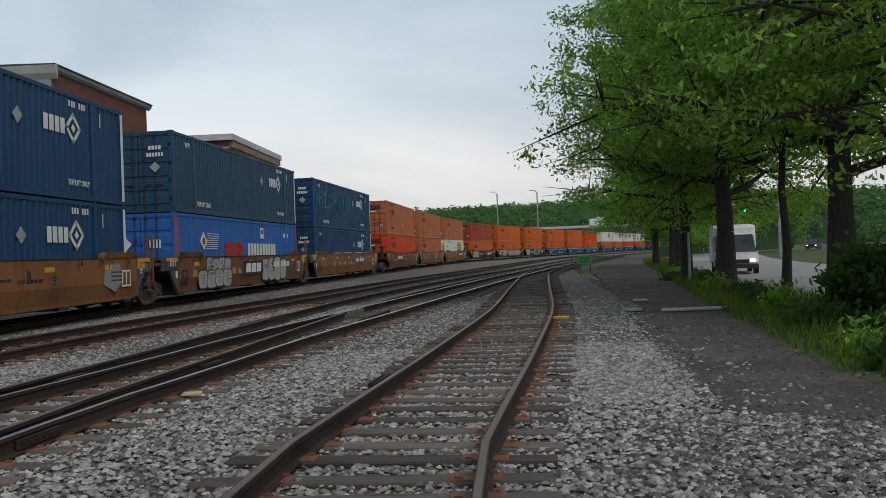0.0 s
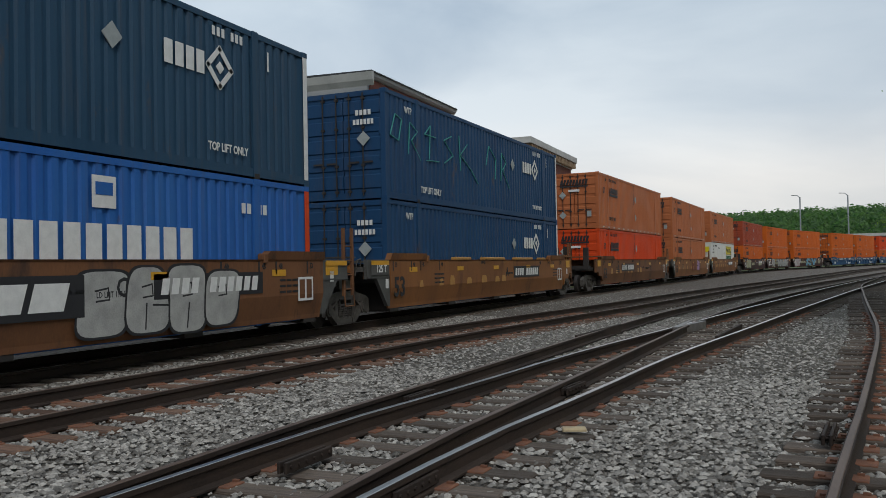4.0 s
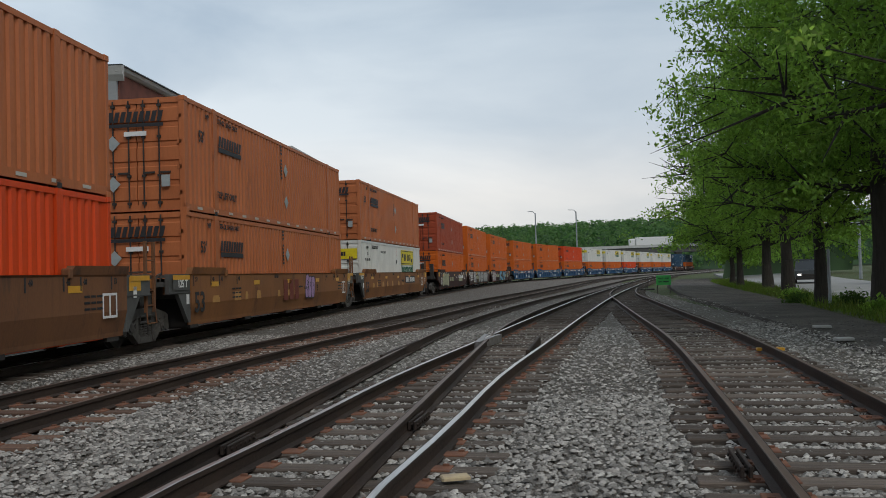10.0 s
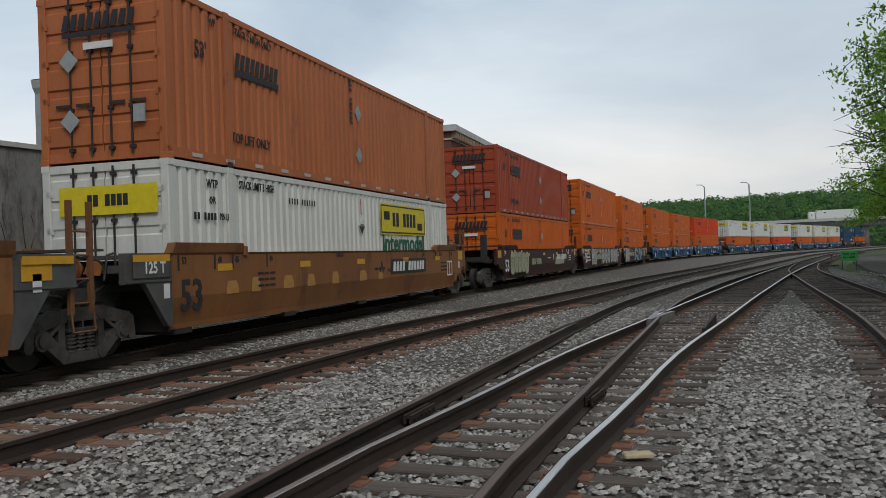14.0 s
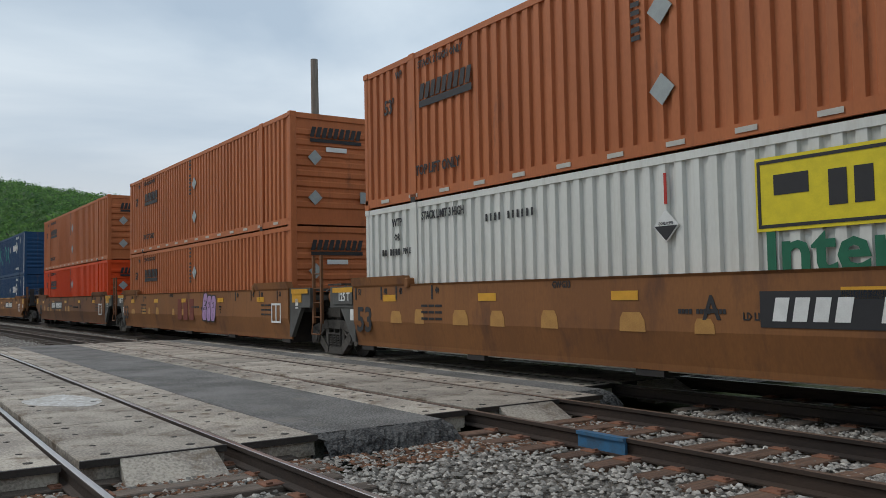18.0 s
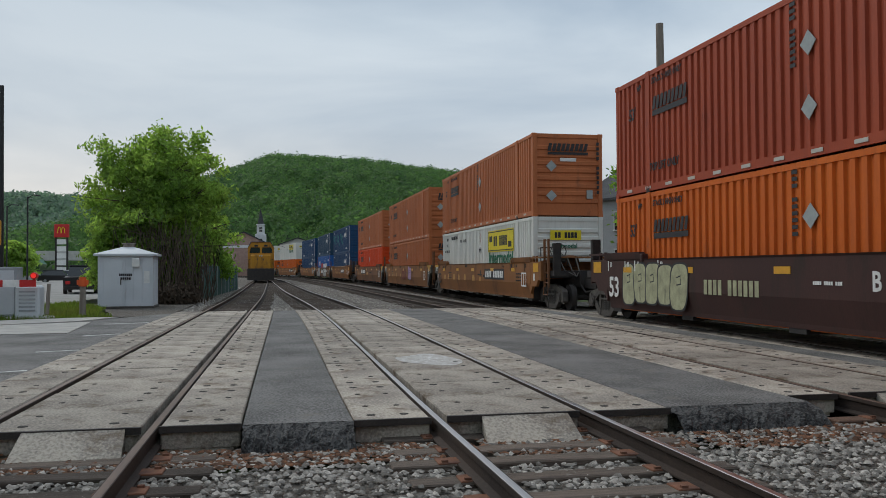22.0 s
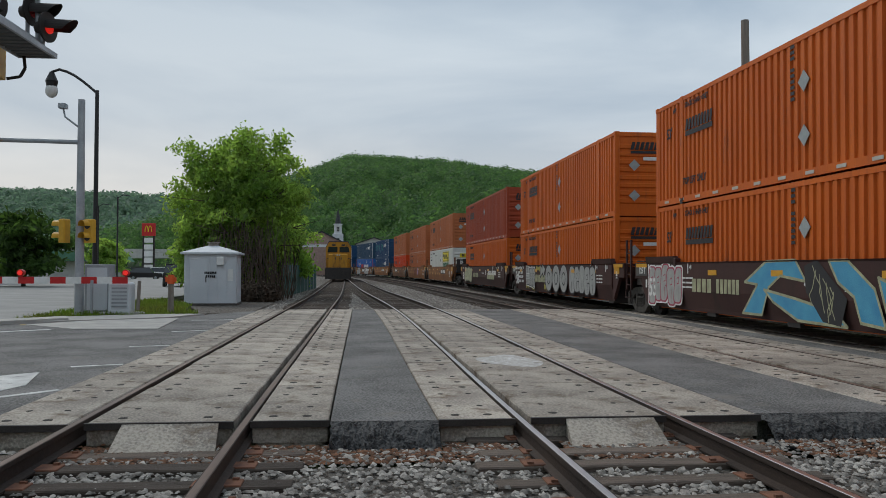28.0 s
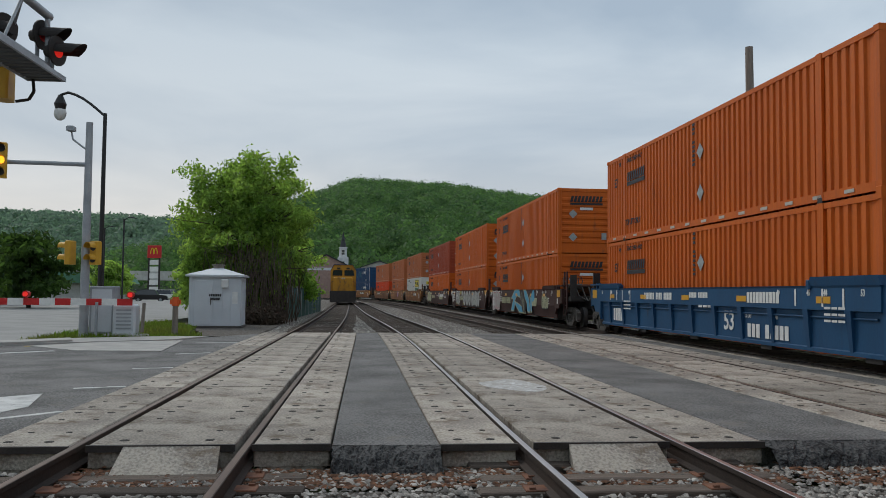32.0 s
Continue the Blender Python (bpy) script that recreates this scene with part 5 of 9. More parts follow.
def well_car(body, first, last, label, letter="", plate_y=4.4, seed=0):
    """One unit; first and last: whether its near and far ends carry a coupler, else the truck under its far end is shared."""
    dark = body if body in (P_FEC, P_BNSF) else M_GREYSTEEL
    rung = body if body in (P_FEC, P_BNSF) else P_TTXOLD
    car = thing("well_car", label, "railway car", "cars of the train")
    for m in (None, Matrix.Rotation(math.pi, 4, "Z")):
        part("side_sill", stored("side_sill", body, make_sill_open if body is P_FEC else make_sill), body, car, m=m)
        for y in (6.0, -8.3):
            mm = Matrix.Translation((0, y, 0)) if y > 0 else Matrix.Translation((0, -6.0, 0)) @ Matrix.Diagonal((1, -1, 1, 1))
            part("top_guide", stored("top_guide", body, make_flap), body, car, m=(m or Matrix()) @ mm)
        if last if m is None else first:
            part("end_arm", stored("end_arm_coupled", body, make_end_coupled), body, car, "", m)
            part("centre_sill", stored("centre_sill", M_BLACK, make_deep_sill), M_BLACK, car, "black centre sill", m)
        else:
            part("end_arm", stored("end_arm", dark, make_end), dark, car, "dark sloping end arm", m)
        part("ladder", stored("ladder", rung, make_ladder), rung, car, m=(m or Matrix()) @ Matrix.Translation((1.36, 9.5, 0)))
    part("underframe", stored("underframe", M_BLACK, make_floor), M_BLACK, car)
    if first:
        truck(car, -9.45)
        part("drawbar", stored("drawbar", M_BLACK, make_drawbar), M_BLACK, car, "black coupler and hoses", Matrix.Rotation(math.pi, 4, "Z"))
    if last:
        truck(car, 9.45)
        part("drawbar", stored("drawbar", M_BLACK, make_drawbar), M_BLACK, car, "black coupler and hoses")
        part("brake_gear", stored("brake_gear", M_DARK, make_brake), M_DARK, car, "brake piping with a hand wheel")
        part("air_tank", stored("air_tank", P_TTXOLD, make_tank), P_TTXOLD, car, "brown painted air tank")
    else:
        truck(car, PITCH / 2)
        part("brake_cylinder", stored("brake_cylinder", P_TTX, make_cylinder), P_TTX, car, "rusty brown brake cylinder")
        part("brake_lever", stored("brake_lever", K_RUSTORANGE, make_lever), K_RUSTORANGE, car, "orange brake lever")
        part("brake_hose", stored("brake_hose", M_DARK, make_hoses), M_DARK, car, "dark brake pipes and walkway")
        for dy in (-0.75, 0.85):
            part("bracket", stored("bracket", P_TTX, make_bracket), P_TTX, car, m=Matrix.Translation((0, PITCH / 2 + dy, 0)))
        put("load_stripe", lambda: plate(0.95, 0.11), K_YELLOW, car, Matrix.Translation((1.487, 8.95, 1.52)) @ SIDE_M, "yellow_stripe")
    ink = K_BLACK if body in (P_TTX, P_TTXOLD) else K_WHITE
    if body is P_FEC:
        for k in range(11):
            part("rib", stored("rib", body, make_rib), body, car, m=Matrix.Translation((0, -7.3 + k * 1.46, 0)))
        part("pipe_rail", stored("pipe_rail", body, lambda: Build().tube((1.42, -8.1, 1.0), (1.42, 8.1, 1.0), 0.022, 6)), body, car)
        low_ = Matrix.Translation((1.402, 0, 0)) @ SIDE_M
        words("53", 0.62, ink, car, low_ @ Matrix.Translation((2.2, 0.78, 0)), 0.95)
        blocks("unit_digits", lambda: bars([4], 1.0, 0.42, 0.25), ink, car, low_ @ Matrix.Translation((-6.5, 0.72, 0)))
        words("PER UNIT", 0.12, ink, car, low_ @ Matrix.Translation((4.4, 0.94, 0)), 0.8)
        words("LD LMT", 0.12, ink, car, low_ @ Matrix.Translation((3.2, 0.94, 0)), 0.8)
        words(letter, 0.24, ink, car, low_ @ Matrix.Translation((-4.4, 0.75, 0)), 0.9)
        blocks("owner_line", lambda: bars([7, 4, 5], 2.3, 0.2, 0.25), ink, car, on_sill(-2.4, 1.36))
        blocks("address_line", lambda: bars([10], 1.5, 0.24, 0.2), ink, car, on_sill(4.1, 1.36))
        blocks("emblem_line", lambda: bars([5, 6], 1.2, 0.14, 0.2), ink, car, on_sill(0.6, 1.4))
        for y in (-7.0, -6.3, -5.7, -4.9, 5.5, 6.5, 7.2):
            put("tick", lambda: plate(0.06, 0.34), ink, car, on_sill(y, 1.37), "tick_mark")
    else:
        words("53", 0.72, ink, car, on_sill(-7.8, 0.86), 0.95)
    for y, w in ((-8.0, "53"), (-6.9, "48"), (-6.3, "45"), (-5.0, "40"), (7.8, "53"), (6.6, "48"), (6.0, "45"), (4.8, "40")):
        words(w, 0.17, ink, car, on_sill(y, 1.46), 0.8)
        if body is not P_FEC:
            put("length_tick", lambda: plate(0.05, 0.26), ink, car, on_sill(y - 0.17, 1.43), "tick_mark")
    if letter and body is not P_FEC:
        words(letter, 0.42, ink, car, on_sill(plate_y - 2.25, 1.15), 0.9)
    if seed not in (1, 5) and body not in (P_FEC, P_BNSF):
        put("number_plate", lambda: plate(3.1, 0.42), K_BLACK if ink is K_BLACK else body, car, on_sill(plate_y, 1.15), "number_plate")
    if body is P_FEC:
        blocks("number_low", lambda: bars([3, 5], 1.9, 0.3, 0.25), ink, car, Matrix.Translation((1.402, 4.1, 0.62)) @ SIDE_M)
    elif seed not in (1, 5, 8, 9):
        blocks("number_blocks", lambda: bars([4, 6], 2.8, 0.27, 0.3, 0.2), K_WHITE, car, on_sill(plate_y, 1.15) @ Matrix.Translation((0, 0, 0.005)))
    rng = random.Random(seed)
    for y in (-6.85, -3.6, -0.3, 3.2, 6.4):
        put("yellow_reflector", lambda: plate(0.5, 0.13), K_YELLOW, car, on_sill(y + rng.uniform(-0.2, 0.2), 1.33), "yellow_reflector")
    blocks("stencil_block", lambda: bars([4, 4, 3], 0.75, 0.06, 0.2), ink, car, on_sill(1.0, 1.12))
    for k in range(3):
        blocks("stencil_small", lambda: bars([6, 5, 6], 0.7, 0.045, 0.15), ink, car, on_sill(-5.2, 1.18 - 0.12 * k))
        blocks("stencil_small", lambda: bars([6, 5, 6], 0.7, 0.045, 0.15), ink, car, on_sill(6.9, 1.18 - 0.12 * k))
    if body in (P_TTX, P_TTXOLD):
        for k in range(7):
            w_, h_ = rng.uniform(0.2, 0.55), rng.uniform(0.18, 0.3)
            o = [(-w_ / 2, -h_ / 2), (w_ / 2, -h_ / 2), (w_ * 0.46, h_ * 0.1), (w_ * 0.3, h_ / 2), (-w_ * 0.36, h_ / 2), (-w_ * 0.48, h_ * 0.15)]
            part("faded_patch", Build().prism(o, 0, 0.0012, "z"), K_PATCH, car, "pale yellow touched-up patch", on_sill(-6.7 + k * 1.25 + rng.uniform(-0.4, 0.4), 0.84 + h_ / 2))
        words("GWG33", 0.15, ink, car, on_sill(-1.6, 1.5), 0.8)
        words("LD LMT 117,100 PER UNIT", 0.13, ink, car, on_sill(2.2, 1.06), 0.8)
        words("EXCEEDS", 0.06, ink, car, on_sill(3.35, 1.13), 0.8)
        words("PLATE", 0.06, ink, car, on_sill(3.35, 1.05), 0.8)
        words("H", 0.08, ink, car, on_sill(3.35, 0.96), 0.8)
    if first:
        put("end_reflector_big", lambda: plate(0.55, 0.3), K_YELLOW, car, Matrix.Translation((1.497, -9.0, 1.4)) @ SIDE_M, "yellow_reflector")
    else:
        put("load_label", lambda: plate(0.95, 0.34), M_GREYSTEEL, car, Matrix.Translation((1.482, -8.85, 1.38)) @ SIDE_M, "load_label")
        put("load_stripe", lambda: plate(0.95, 0.11), K_YELLOW, car, Matrix.Translation((1.487, -8.85, 1.52)) @ SIDE_M, "yellow_stripe")
        words("125 T", 0.26, K_WHITE, car, Matrix.Translation((1.488, -8.78, 1.36)) @ SIDE_M, 0.9)
        put("white_label", lambda: plate(0.16, 0.24), K_WHITE, car, Matrix.Translation((1.462, -8.45, 0.98)) @ SIDE_M, "paper_label")
    put("end_reflector_big", lambda: plate(0.55, 0.3), K_YELLOW, car, Matrix.Translation((1.497 if last else 1.467, 8.95 if last else 8.75, 1.4)) @ SIDE_M, "yellow_reflector")
    put("white_label", lambda: plate(0.16, 0.24), K_WHITE, car, Matrix.Translation((1.497 if last else 1.467, 8.75, 1.08 if last else 1.22)) @ SIDE_M, "paper_label")
    put("lashing_window", lambda: Build().box(-0.3, 0.3, 0.2, 0.25, 0, 0.004).box(-0.3, 0.3, -0.25, -0.2, 0, 0.004).box(-0.3, -0.25, -0.2, 0.2, 0, 0.004).box(0.25, 0.3, -0.2, 0.2, 0, 0.004).box(-0.03, 0.03, -0.2, 0.2, 0, 0.004), K_WHITE, car, on_sill(7.55, 0.98), "stencil_frame") if body in (P_TTX, P_TTXOLD) else None
    return car


# number, car paint, lower box, upper box, letter
TTXL = "well car in faded yellow-brown paint with black stencils"
UNITS = {}
spec = [
    (-7, P_TTX, "orange", "white"), (-6, P_TTX, "orange", "orange"), (-5, P_TTXOLD, "orange", "white"), (-4, P_TTXOLD, "orange", "tan"), (-3, P_TTXOLD, "tan", "white"),
    (-2, P_TTX, "orange", "white"), (-1, P_TTX, "orange", "white"), (0, P_TTX, "orange", "white"),
    (1, P_TTX, "navy", "navy"), (2, P_TTXOLD, "pacer", "slate"), (3, P_TTX, "navy", "navy"),
    (4, P_TTXOLD, "vivid", "tan"), (5, P_TTX, "tan", "tan"), (6, P_TTX, "white", "tan"),
    (7, P_BNSF, "orange", "red"), (8, P_BNSF, "orange", "orange"), (9, P_BNSF, "orange", "orange"),
    (10, P_FEC, "orange", "orange"), (11, P_FEC, "orange", "orange"), (12, P_FEC, "orange", "vivid"),
    (13, P_FEC, "orange", "white"), (14, P_FEC, "orange", "white"), (15, P_FEC, "vivid", "white"), (16, P_FEC, "orange", "white"), (17, P_FEC, "orange", "white"), (18, P_FEC, "orange", "white"), (19, P_BNSF, "slate", "slate"), (20, P_BNSF, "orange", "slate"),
]
LABELS = {P_TTX.name: TTXL, P_TTXOLD.name: "dirty brown well car with faded stencils", P_BNSF.name: "dark maroon well car with graffiti and white stencils", P_FEC.name: "deep blue well car with white stencils"}
for u, body, low, top in spec:
    first, last = (u - 1) % 3 == 0, (u - 1) % 3 == 2
    car = well_car(body, first, last, LABELS[body.name], "BCA"[(u - 1) % 3], {3: 3.05, 4: -2.8, 6: 3.4}.get(u, 4.4), u)
    UNITS[u] = (car, container(low, False), container(top, True))

car2, car5, car7, car8, car9 = UNITS[2][0], UNITS[5][0], UNITS[7][0], UNITS[8][0], UNITS[9][0]
car1 = UNITS[1][0]
K_BUFF = mat("rolled_grey_blue_paint", (0.20, 0.24, 0.30), (0.26, 0.22, 0.20), 3, 30, 0.7)
for y_, z_, w_, h_ in ((6.65, 1.05, 1.3, 0.8), (6.9, 1.25, 0.6, 0.35)):
    part("buffed_patch", Build().prism(blob(random.Random(int(y_ * 10)), w_, h_, 14), 0, 0.0014 + 0.001 * (w_ < 1.2), "z"), K_BUFF, car1, "rolled grey-blue paint patch", on_sill(y_, z_))
car3 = UNITS[3][0]
for y_, l_ in ((-3.35, 1.25), (-0.5, 2.0), (2.75, 1.95), (5.1, 0.6)):
    part("sill_pad", Build().cbox(1.34, 1.545, y_ - l_ / 2, y_ + l_ / 2, 1.6, 1.68, 0.025), K_PATCH, car3, "pale worn pad on the sill top")
spray(car2, -4.75, 0.74, 3.5, 0.78, K_SILVER, 4, 3, None)
spray(car2, -4.35, 1.27, 2.6, 0.6, K_SILVER, 4, 6, None)
put("dark_plate", lambda: plate(2.75, 0.62), K_BLACK, car2, on_sill(0.0, 1.06), "owner_plate")
blocks("plate_word", lambda: bars([3], 2.2, 0.4, 0.16, 0.3), K_WHITE, car2, on_sill(0.0, 1.06) @ Matrix.Translation((0, 0, 0.005)))
spray(car2, 3.2, 0.96, 3.9, 1.2, K_SILVER, 4, 8, None)
violet = mat("sprayed_violet", (0.30, 0.17, 0.36), (0.42, 0.28, 0.44), 5, 40, 0.6)
spray(car5, 2.35, 1.12, 1.15, 0.9, violet, 3, 5)
blocks("faded_word", lambda: bars([3], 1.9, 0.68, 0.3), mat("faded_red_brown", (0.17, 0.035, 0.02), (0.13, 0.03, 0.02), 5, 40, 0.7), car5, on_sill(0.0, 1.04))
spray(car7, -5.5, 0.98, 3.4, 1.05, K_CREAM, 5, 11)
blocks("owner_digits_dim", lambda: bars([4, 6], 2.1, 0.3, 0.3), K_CREAM, car7, on_sill(-2.0, 0.98))
yel = mat("sprayed_yellow", (0.42, 0.36, 0.07), (0.30, 0.27, 0.06), 5, 40, 0.6)
for k in range(4):
    blocks("scrawl_line", lambda: bars([3, 5, 4], 1.8, 0.13, 0.4, 0.2), K_WHITE, car8, on_sill(-7.5 + 0.12 * k, 1.45 - 0.22 * k))
for py_, pz_, pw_ in ((-5.2, 1.42, 0.7), (-5.3, 0.6, 0.8), (-4.0, 0.56, 0.5), (-2.95, 1.42, 1.2), (-1.5, 0.6, 0.5)):
    part("graffiti_shape", Build().prism([(-pw_ / 2, -0.18), (0, -0.05), (pw_ / 2, -0.2), (pw_ * 0.35, 0.12), (0, 0.06), (-pw_ * 0.3, 0.16)], 0.0002, 0.0004, "z"), yel, car8, "sprayed yellow shape", on_sill(py_, pz_))
spray(car8, -4.65, 1.02, 1.9, 0.95, K_SILVER, 5, 15, K_WHITE)
blocks("owner_word", lambda: bars([4], 1.25, 0.34, 0.25), K_CREAM, car8, on_sill(-3.1, 0.97))
blocks("owner_digits", lambda: bars([6], 1.7, 0.34, 0.25), K_CREAM, car8, on_sill(-1.9, 0.97) @ Matrix.Diagonal((0.7, 1, 1, 1)))
arrow = [(-0.5, 0.3), (-0.1, 0.12), (-0.12, 0.34), (0.5, 0.1), (0.1, -0.3), (-0.02, -0.1), (-0.5, -0.3)]
g_ = part("graffiti_shape", Build().prism(arrow, 0.006, 0.0066, "z"), K_SILVER, car8, "sprayed silver arrow shape", on_sill(-1.95, 1.32))
b_ = Build()
ribbon(b_, arrow + arrow[:1], 0.03, 0.0068, 0.0072)
part("outline", b_, K_BLACK, g_)
for y_, w_ in ((-0.8, 1.25), (0.55, 1.3), (1.85, 1.2)):
    for nm_, sc_, fill_, z_ in (("outline", 1.1, K_BLACK, 0.008), ("graffiti_letter", 1.0, K_SILVER, 0.0088), ("stroke", 0.5, K_BLACK, 0.0096), ("stroke", 0.4, K_SILVER, 0.0104)):
        part(nm_, Build().prism([(w_ / 2 * sc_ * math.cos(a_ * 0.2618), 0.56 * sc_ * math.sin(a_ * 0.2618)) for a_ in range(24)], z_, z_ + 0.0004, "z"), fill_, car8, "sprayed round letter shape", on_sill(y_, 1.0))
spray(car8, 4.6, 0.98, 3.6, 1.1, K_SILVER, 5, 17)
spray(car9, -6.85, 0.98, 2.5, 1.15, K_SILVER, 5, 21, K_WHITE, mat("sprayed_crimson", (0.36, 0.05, 0.09), (0.28, 0.05, 0.08), 5, 40, 0.6))
blocks("owner_word", lambda: bars([4], 1.25, 0.34, 0.25), K_CREAM, car9, on_sill(-4.3, 1.0))
blocks("owner_digits", lambda: bars([6], 1.7, 0.34, 0.25), K_CREAM, car9, on_sill(-2.8, 1.0) @ Matrix.Diagonal((0.75, 1, 1, 1)))
wild(car9, 0.6, 0.98, 23)
spray(car9, 6.4, 1.0, 1.3, 0.6, K_CREAM, 4, 25)
part("emblem", Build().prism([(-0.6, -0.2), (0.55, -0.2), (0.68, 0.2), (-0.48, 0.2)], 0, 0.004, "z"), K_CREAM, car9, "cream emblem", on_sill(4.0, 0.98))
part("graffiti_shape", Build().prism(blob(random.Random(9), 0.75, 0.55, 16), 0.0045, 0.005, "z"), K_SKY, car9, "sprayed blue scrawl", on_sill(3.8, 1.28))
lozenge = Build().prism([(-1.3, -0.2), (1.2, -0.2), (1.35, 0.2), (-1.15, 0.2)], 0, 0.004, "z")
part("emblem", lozenge, K_CREAM, car7, "cream emblem", on_sill(3.85, 0.95))
# sprayed tag on the upper navy box
tag_box = UNITS[3][2]
for k, pts in enumerate(([(-5.8, 1.7), (-5.5, 2.3), (-5.1, 2.2), (-5.3, 1.6), (-5.8, 1.7)], [(-4.7, 1.3), (-4.6, 2.2), (-4.1, 2.0), (-4.5, 1.7), (-3.9, 1.2)], [(-3.3, 1.3), (-3.2, 2.3), (-3.6, 2.0), (-2.8, 2.0)], [(-3.5, 1.25), (-2.6, 1.3)], [(-1.6, 2.2), (-2.2, 2.0), (-1.5, 1.6), (-2.2, 1.3)], [(-1.0, 2.3), (-0.9, 1.2)], [(-0.3, 2.1), (-0.9, 1.7), (0.0, 1.3), (0.6, 0.9)], [(1.4, 1.6), (1.7, 2.3), (2.4, 1.9), (2.3, 1.2)], [(2.9, 1.2), (3.0, 2.2), (3.5, 1.9), (3.1, 1.6), (3.8, 1.0)])):
    part("sprayed_tag", scribble([(a_ - 2.0, b_) for a_, b_ in pts if a_ > -6.0], 0.02), K_TURQ, tag_box, "thin turquoise sprayed line", on_side(0, 0, 0.0))


# ---- how the train runs ----
rail_line = curve_points(LINE_D, 1.0)
rail_s = np.concatenate([[0], np.cumsum(np.linalg.norm(np.diff(rail_line, axis=0), axis=1))])
rail_s -= float(np.interp(0, rail_line[:, 1], rail_s))
LAG_T, LAG = [0, 1, 2, 3, 5.5, 6, 8, 10, 12, 13.5, 15.5, 17.5, 18, 20, 22, 24, 28, 32], [1.4, 1.3, 1.2, 1.2, -0.35, -0.4, -0.4, -0.5, -0.55, -0.5, -0.4, 0.0, 0.06, -0.02, 0.35, 0.5, 0.9, 1.35]


def on_line(s):
    return Vector((float(np.interp(s, rail_s, rail_line[:, 0])), float(np.interp(s, rail_s, rail_line[:, 1])), 0))


def unit_pose(u, t):
    off = (u - 1) // 3 * (2 * PITCH + COUPLED) + (u - 1) % 3 * PITCH
    lag = float(np.interp(t, LAG_T, LAG))
    s = 7.893 + off - 7.138 * t - lag + CL
    a, b = on_line(s - 7), on_line(s + 7)
    d = b - a
    return Matrix.Translation((a + b) / 2) @ Matrix.Rotation(math.atan2(-d.x, d.y), 4, "Z")



# ---- materials of the town and the planting ----
M_BARK = mat("oak_bark", (0.032, 0.027, 0.023), (0.055, 0.047, 0.04), 3, 30, 0.95, bump=0.9, stretch=(5, 5, 0.7), dist=0.03)
M_TWIG = mat("brown_twigs", (0.09, 0.065, 0.045), (0.05, 0.04, 0.03), 4, 30, 0.95)
M_BRICK = mat("red_brick_wall", (0.19, 0.07, 0.05), (0.13, 0.052, 0.04), 2, 30, 0.9, per="object", spread=0.1)
M_GREYBRICK = mat("grey_painted_brick", (0.33, 0.34, 0.345), (0.27, 0.28, 0.285), 0.7, 12, 0.85, bump=0.3, stretch=(0.5, 0.5, 2))
M_CORNICE = mat("pale_cornice", (0.5, 0.5, 0.48), (0.4, 0.4, 0.385), 1.5, 30, 0.8)
M_WHITEWALL = mat("white_siding", (0.62, 0.63, 0.64), (0.52, 0.53, 0.54), 1, 30, 0.8)
M_SLATE = mat("dark_slate_roof", (0.06, 0.063, 0.068), (0.035, 0.037, 0.04), 2, 20, 0.85, stretch=(0.4, 0.4, 3), bump=0.6)
M_SHINGLE = mat("brown_shingle_roof", (0.12, 0.075, 0.05), (0.08, 0.055, 0.04), 3, 30, 0.95)
M_TANBRICK = mat("brown_brick", (0.13, 0.075, 0.055), (0.10, 0.06, 0.045), 2, 40, 0.9)
M_YELLOWBAND = mat("ochre_fascia", (0.46, 0.29, 0.06), (0.40, 0.25, 0.05), 1.5, 40, 0.8)
M_OLDCONC = mat("stained_concrete", (0.23, 0.22, 0.20), (0.13, 0.125, 0.115), 0.8, 20, 0.95, stretch=(1, 1, 0.3), grime=(0.06, 0.05, 0.045), grime_at=0.58)
M_GLASS, gn, gl, gb = shader("window_glass", 0.06)
gb.inputs["Base Color"].default_value = (0.02, 0.025, 0.03, 1)
gb.inputs["Specular IOR Level"].default_value = 0.7
M_FRAME = plain("white_window_frame", (0.6, 0.6, 0.58))
M_GALV = mat("galvanised_steel", (0.36, 0.38, 0.40), (0.26, 0.28, 0.30), 2, 30, 0.5, 0.4)
M_HUT = mat("grey_painted_sheet", (0.58, 0.61, 0.64), (0.50, 0.53, 0.56), 0.8, 30, 0.55, 0.1, 0.05)
M_BLACKPOLE = plain("black_painted_pole", (0.018, 0.019, 0.02), 0.45)
M_SIGYEL = plain("signal_yellow", (0.55, 0.30, 0.025), 0.5)
M_WOODPOLE = mat("weathered_pole_wood", (0.27, 0.24, 0.21), (0.17, 0.145, 0.12), 2, 20, 0.95, stretch=(4, 4, 0.3))
M_SIGNRED = plain("sign_red", (0.50, 0.02, 0.02), 0.45)
M_SIGNGREEN = plain("sign_green", (0.07, 0.42, 0.10), 0.6)
M_ORANGECAP = plain("orange_cap", (0.65, 0.10, 0.02), 0.5)
M_FENCE = mat("green_fence_mesh", (0.02, 0.07, 0.06), (0.03, 0.09, 0.075), 3, 60, 0.9)
M_REDGLOW = glow("red_lamp", (1.0, 0.03, 0.02), 0.3)
M_GREENGLOW = glow("green_lamp", (0.05, 1.0, 0.35), 2.0)
M_HEADGLOW = glow("headlamp_glow", (1.0, 0.95, 0.85), 1.6)
M_AMBER = glow("amber_lamp", (1.0, 0.45, 0.02), 1.2)
M_LAMPGLASS = plain("frosted_lamp_glass", (0.6, 0.6, 0.58), 0.3)


